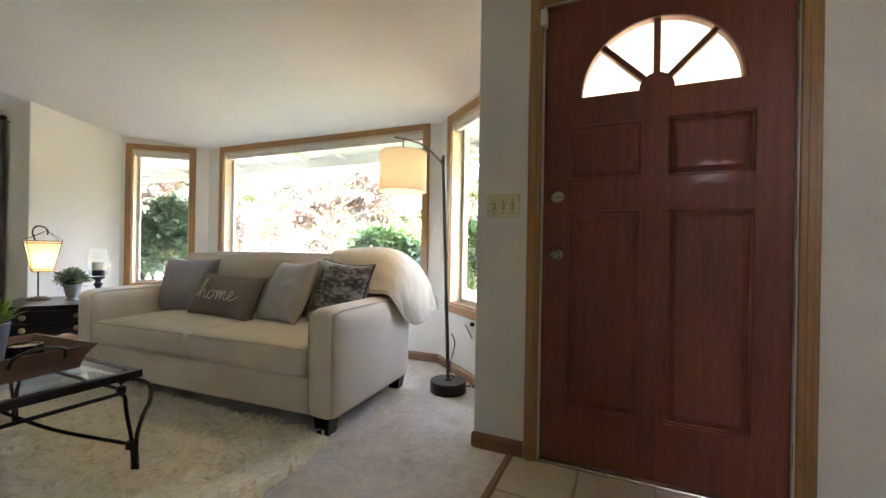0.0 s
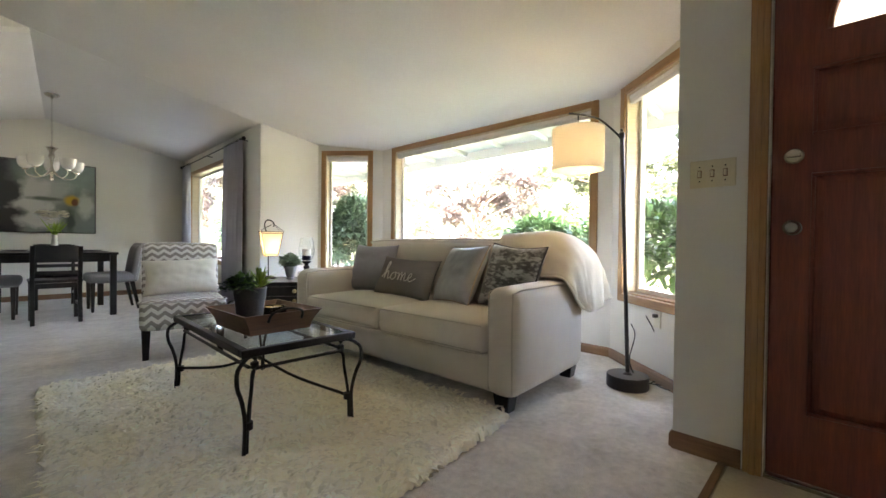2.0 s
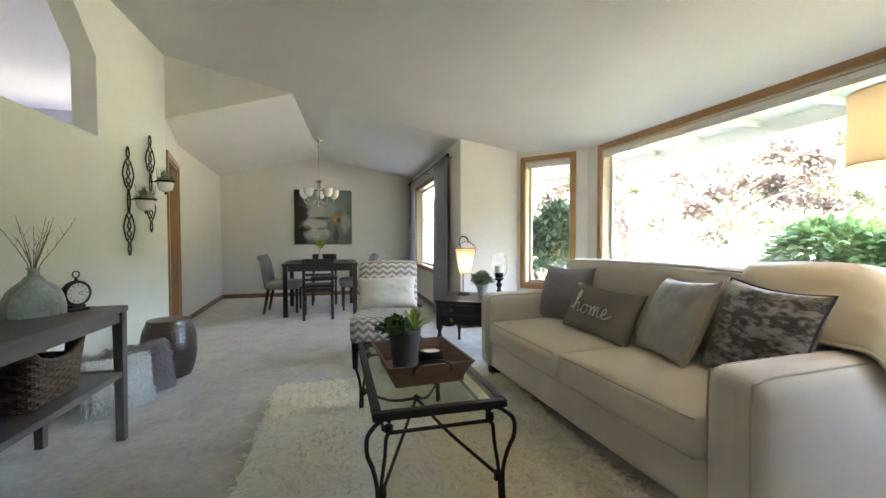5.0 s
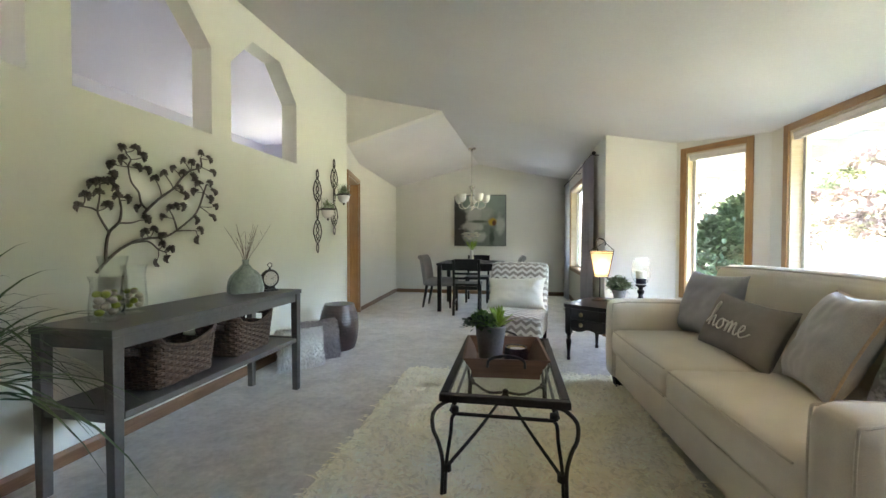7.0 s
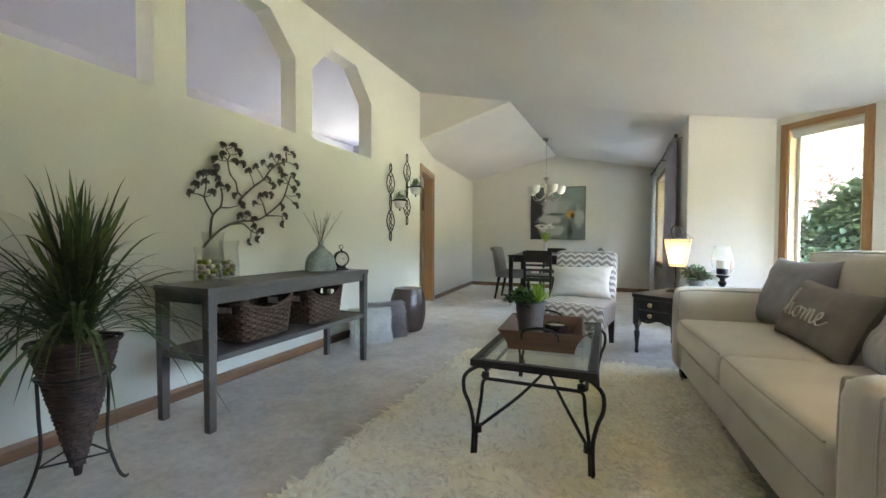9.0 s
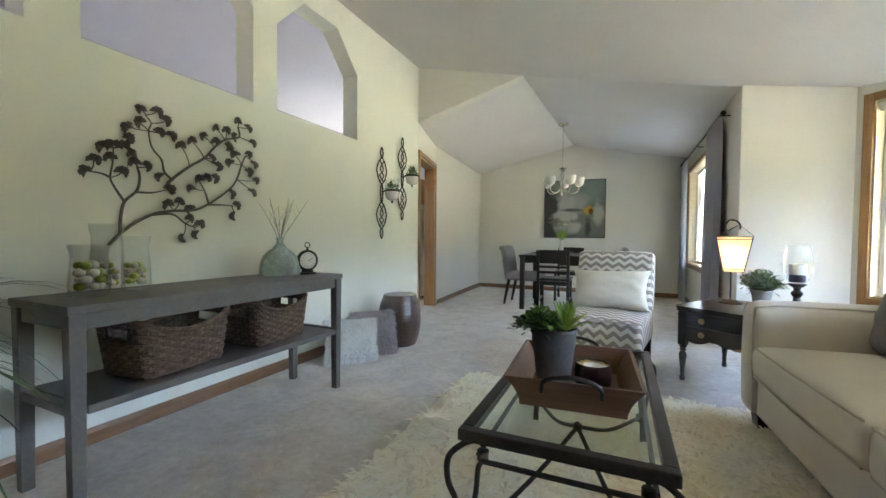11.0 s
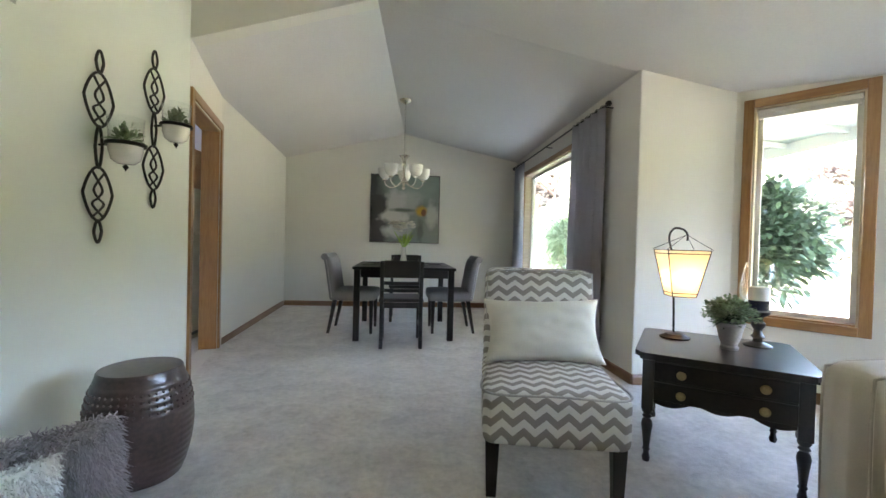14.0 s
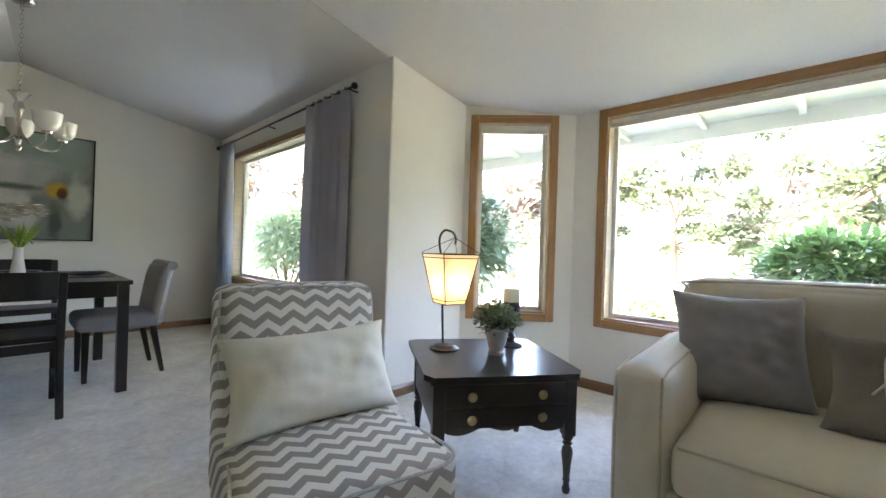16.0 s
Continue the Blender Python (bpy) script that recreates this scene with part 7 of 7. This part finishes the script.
part("body", lathe([(0, 1.60), (0.012, 1.605), (0.022, 1.63), (0.012, 1.65), (0.02, 1.68), (0.04, 1.70), (0.024, 1.73), (0.012, 1.78), (0.018, 1.86), (0.032, 1.90), (0.02, 1.94), (0.045, 1.985), (0.06, 2.0), (0.012, 2.01), (0, 2.03)], 20), M_NICKEL, ch, smooth=True)
for k in range(5):
    a = 2 * math.pi * k / 5 + 0.3
    c, s = math.cos(a), math.sin(a)
    ar = part("arm", tube(curve_points([(0.02 * c, 0.02 * s, 1.72), (0.08 * c, 0.08 * s, 1.655), (0.16 * c, 0.16 * s, 1.635), (0.225 * c, 0.225 * s, 1.67), (0.235 * c, 0.235 * s, 1.72)], 6), 0.006, 8), M_NICKEL, ch, smooth=True)
    part("cup", lathe([(0, 0), (0.026, 0.004), (0.03, 0.018), (0, 0.02)], 16, (0.235 * c, 0.235 * s, 1.715)), M_NICKEL, ar, smooth=True)
    part("glass_bowl", lathe([(0.02, 0.0), (0.05, 0.014), (0.070, 0.05), (0.078, 0.125), (0.075, 0.125), (0.066, 0.05), (0.047, 0.018), (0.018, 0.006)], 24, (0.235 * c, 0.235 * s, 1.735)), M_OPAL, ar, "white glass bowl", smooth=True)


# ---- outside ----
M_GRASS = mat("pale_gravel_and_lawn", (0.15, 0.16, 0.10), 0.95, color2=(0.07, 0.085, 0.045), scale=0.6, fine=20, bump=0.6, bump_dist=0.03)
M_DRIVE = mat("concrete_drive", (0.28, 0.265, 0.24), 0.9, vary=0.1, scale=1.0, fine=30, bump=0.3)
M_BARK = mat("bark", (0.12, 0.085, 0.06), 0.9, vary=0.25, scale=8, fine=40, bump=0.8, bump_dist=0.01)
ground = structure(part("ground", boxed((-300, -300, -0.6), (400, 400, -0.35)), M_GRASS), "dry sunlit ground around the house", "ground")
structure(part("driveway", boxed((9.0, -30, -0.349), (14.0, 40, -0.34)), M_DRIVE), "pale concrete driveway in front of the house", "driveway")
# eaves over the window side


def eave(x0, x1, y0, y1, z0, z1):
    bm = bmesh.new()
    lo = [bm.verts.new(p) for p in ((x0, y0, z0), (x1, y0, z1), (x1, y1, z1), (x0, y1, z0))]
    hi = [bm.verts.new((v.co.x, v.co.y, v.co.z + 0.03)) for v in lo]
    bm.faces.new(lo)
    bm.faces.new(hi[::-1])
    for i in range(4):
        bm.faces.new((lo[i], lo[(i + 1) % 4], hi[(i + 1) % 4], hi[i]))
    ev = structure(part("eave", bm, M_EAVE), "white painted boarded eave above the windows", "eave")
    n = int((y1 - y0) / 0.6)
    for i in range(n + 1):
        y = y0 + 0.05 + (y1 - y0 - 0.1) * i / max(1, n)
        b2 = bmesh.new()
        box(b2, (0, -0.02, -0.05), (math.hypot(x1 - x0, z1 - z0) - 0.02, 0.02, -0.002))
        r = part("rafter", b2, M_EAVE, ev)
        r.matrix_world = Matrix.Translation((x0, y, z0)) @ Matrix.Rotation(-math.atan2(z1 - z0, x1 - x0), 4, "Y")
    part("fascia", boxed((x1 + 0.001, y0, z1 - 0.12), (x1 + 0.03, y1, z1 + 0.06)), M_EAVE, ev)


eave(4.73, 5.32, -1.6, 9.2, 2.15, 2.11)
# unseen slab, added to keep the sun off the near ground and shrubs
structure(part("roof", boxed((-4.2, -2.6, 3.45), (3.0, 9.6, 3.6)), M_EAVE), "plain unseen slab added over the house to block the sun", "roof")


def shrub(name, label, at, rx, ry, rz, count, size, width, material, seed, group=""):
    random.seed(seed)
    s = thing(name, label, "shrub", at, 0, group)
    for k in range(7):
        a = rnd(0, 6.28)
        e = Vector((rx * 0.6 * math.cos(a), ry * 0.6 * math.sin(a), rz * rnd(0.9, 1.5)))
        pts = curve_points([(0, 0, 0), (e.x * 0.25, e.y * 0.25, e.z * 0.5), e], 5)
        part("stem", tube(pts, [0.03 - 0.02 * i / len(pts) for i in range(len(pts))], 6), M_BARK, s)
    out = []
    lumps = [(rnd(-0.55, 0.55) * rx, rnd(-0.55, 0.55) * ry, rz * rnd(0.7, 1.45), rnd(0.42, 0.62)) for _ in range(9)] + [(0, 0, rz, 0.75)]
    for cx, cy, cz_, f in lumps:
        out += bush((cx, cy, cz_), rx * f, ry * f, rz * f, count // 10, size, width, 0.35, 0.75)
    leaf_part("leaves", out, material, s)
    return s


M_SHRUB = leaf_material("rhododendron_leaf", (0.16, 0.27, 0.09), (0.08, 0.15, 0.055), 0.35, 0.35)
M_SHRUB2 = leaf_material("laurel_leaf", (0.21, 0.30, 0.18), (0.11, 0.17, 0.11), 0.3, 0.3)
shrub("rhododendron", "broad green rhododendron outside the picture window", (6.35, 2.55, -0.35), 0.95, 1.15, 0.95, 6500, 0.15, 0.042, M_SHRUB, 41, "shrubs by the house")
shrub("rhododendron", "leafy green rhododendron outside the angled window", (5.5, 0.95, -0.35), 0.8, 1.05, 1.0, 7000, 0.15, 0.042, M_SHRUB, 43, "shrubs by the house")
shrub("laurel", "tall dense blue-green laurel outside the narrow window", (4.95, 6.25, -0.35), 0.80, 0.80, 1.12, 7500, 0.12, 0.05, M_SHRUB2, 47, "shrubs by the house")
shrub("conifer_shrub", "tall soft green shrub outside the dining window", (4.75, 10.1, -0.35), 1.1, 1.6, 1.25, 9500, 0.12, 0.04, M_SHRUB2, 53, "shrubs by the house")
shrub("low_hedge", "low clipped hedge along the driveway", (8.3, 5.6, -0.35), 0.5, 1.8, 0.42, 3200, 0.09, 0.035, M_SHRUB, 59, "shrubs by the house")


def tree(at, h, r, seed, material, n):
    random.seed(seed)
    t = thing("garden_tree", "sunlit leafy garden tree beyond the driveway", "tree", at, 0, "garden trees")
    part("trunk", tube(curve_points([(0, 0, 0), (rnd(-0.1, 0.1), rnd(-0.1, 0.1), h * 0.4), (rnd(-0.3, 0.3), rnd(-0.3, 0.3), h * 0.85)], 6), [0.2 - 0.012 * i for i in range(13)], 9), M_BARK, t, smooth=True)
    out = []
    for _ in range(26):
        a, rr = rnd(0, 6.28), r * math.sqrt(rnd(0.05, 1))
        c = Vector((rr * math.cos(a), rr * math.sin(a), h * rnd(0.2, 1.0)))
        part("limb", tube([(0, 0, max(0.3 * h, c.z - 1.2)), (c.x * 0.5, c.y * 0.5, c.z - 0.4), c], [0.06, 0.04, 0.015], 5), M_BARK, t)
        f = rnd(0.7, 1.25)
        out += bush(tuple(c), f, f, f * 0.7, n // 26, 0.26, 0.13, 0.3, 0.3)
    leaf_part("crown", out, material, t)


M_TREE = leaf_material("sunlit_leaf", (0.085, 0.11, 0.06), (0.045, 0.06, 0.03), 0.5, 0.45)
M_TREE2 = leaf_material("plum_leaf", (0.10, 0.082, 0.075), (0.055, 0.042, 0.04), 0.5, 0.45)
for at, h, r, sd, mt in (((22, 3, -0.35), 6.0, 3.2, 61, M_TREE), ((25, 9, -0.35), 6.6, 3.6, 67, M_TREE), ((19, 15, -0.35), 6.0, 3.4, 71, M_TREE2), ((25, -3, -0.35), 6.2, 3.4, 73, M_TREE),
                         ((28, 17, -0.35), 7, 3.8, 79, M_TREE), ((14, 21, -0.35), 6.5, 3.4, 83, M_TREE2), ((20, -10, -0.35), 6, 3.2, 89, M_TREE), ((31, 5, -0.35), 7.5, 4.0, 101, M_TREE2),
                         ((10, 26, -0.35), 6.5, 3.4, 103, M_TREE2), ((22, 26, -0.35), 7, 3.8, 107, M_TREE), ((15, -15, -0.35), 6, 3.4, 109, M_TREE)):
    tree(at, h, r, sd, mt, 7000)

# distant woods
random.seed(97)
bd = bmesh.new()
for ring, (rad, hh) in enumerate(((60, 12), (75, 19))):
    n = 90
    prev = None
    for i in range(n + 1):
        a = radians(-75 + 150 * i / n)
        top = hh * (0.75 + 0.25 * noise.noise(Vector((i * 0.35, ring * 9.0, 0)))) + 1.5 * noise.noise(Vector((i * 1.7, ring, 2)))
        p = (bd.verts.new((rad * math.cos(a), 3 + rad * math.sin(a), -1)), bd.verts.new(((rad + 4) * math.cos(a), 3 + (rad + 4) * math.sin(a), top)))
        if prev:
            bd.faces.new((prev[0], p[0], p[1], prev[1]))
        prev = p
M_WOODS = mat("distant_woods", (0.085, 0.10, 0.07), 0.95, color2=(0.03, 0.042, 0.027), scale=0.35, fine=1.6, bump=1.0, bump_dist=1.0)
tagged(part("backdrop_woods", bd, M_WOODS), "hazy line of distant woods", "backdrop", kind="structure")

# ---- entry tiles ----
tile_bm = bmesh.new()
box(tile_bm, (-0.1475, -0.1475, -0.006), (0.1475, 0.1475, 0.001), bevel=0.003, seg=1)
tile_me = bpy.data.meshes.new("floor_tile")
tile_bm.to_mesh(tile_me)
tile_bm.free()
tile_me.materials.append(M_TILE)
for i in range(4):
    for j in range(7):
        x, y = 3.265 - 0.152 - 0.304 * i, 0.555 - 0.15 - 0.304 * j
        if y < BACK_Y:
            continue
        o = new("floor_tile", tile_me)
        o.parent = tile_floor
        o.location = (x, y, 0.0005)
part_t = part("transition_strip", boxed((2.05, 0.556, -0.004), (3.268, 0.584, 0.008), bevel=0.003), M_BASE)
structure(part_t, "narrow brown strip between carpet and tile", "trim")
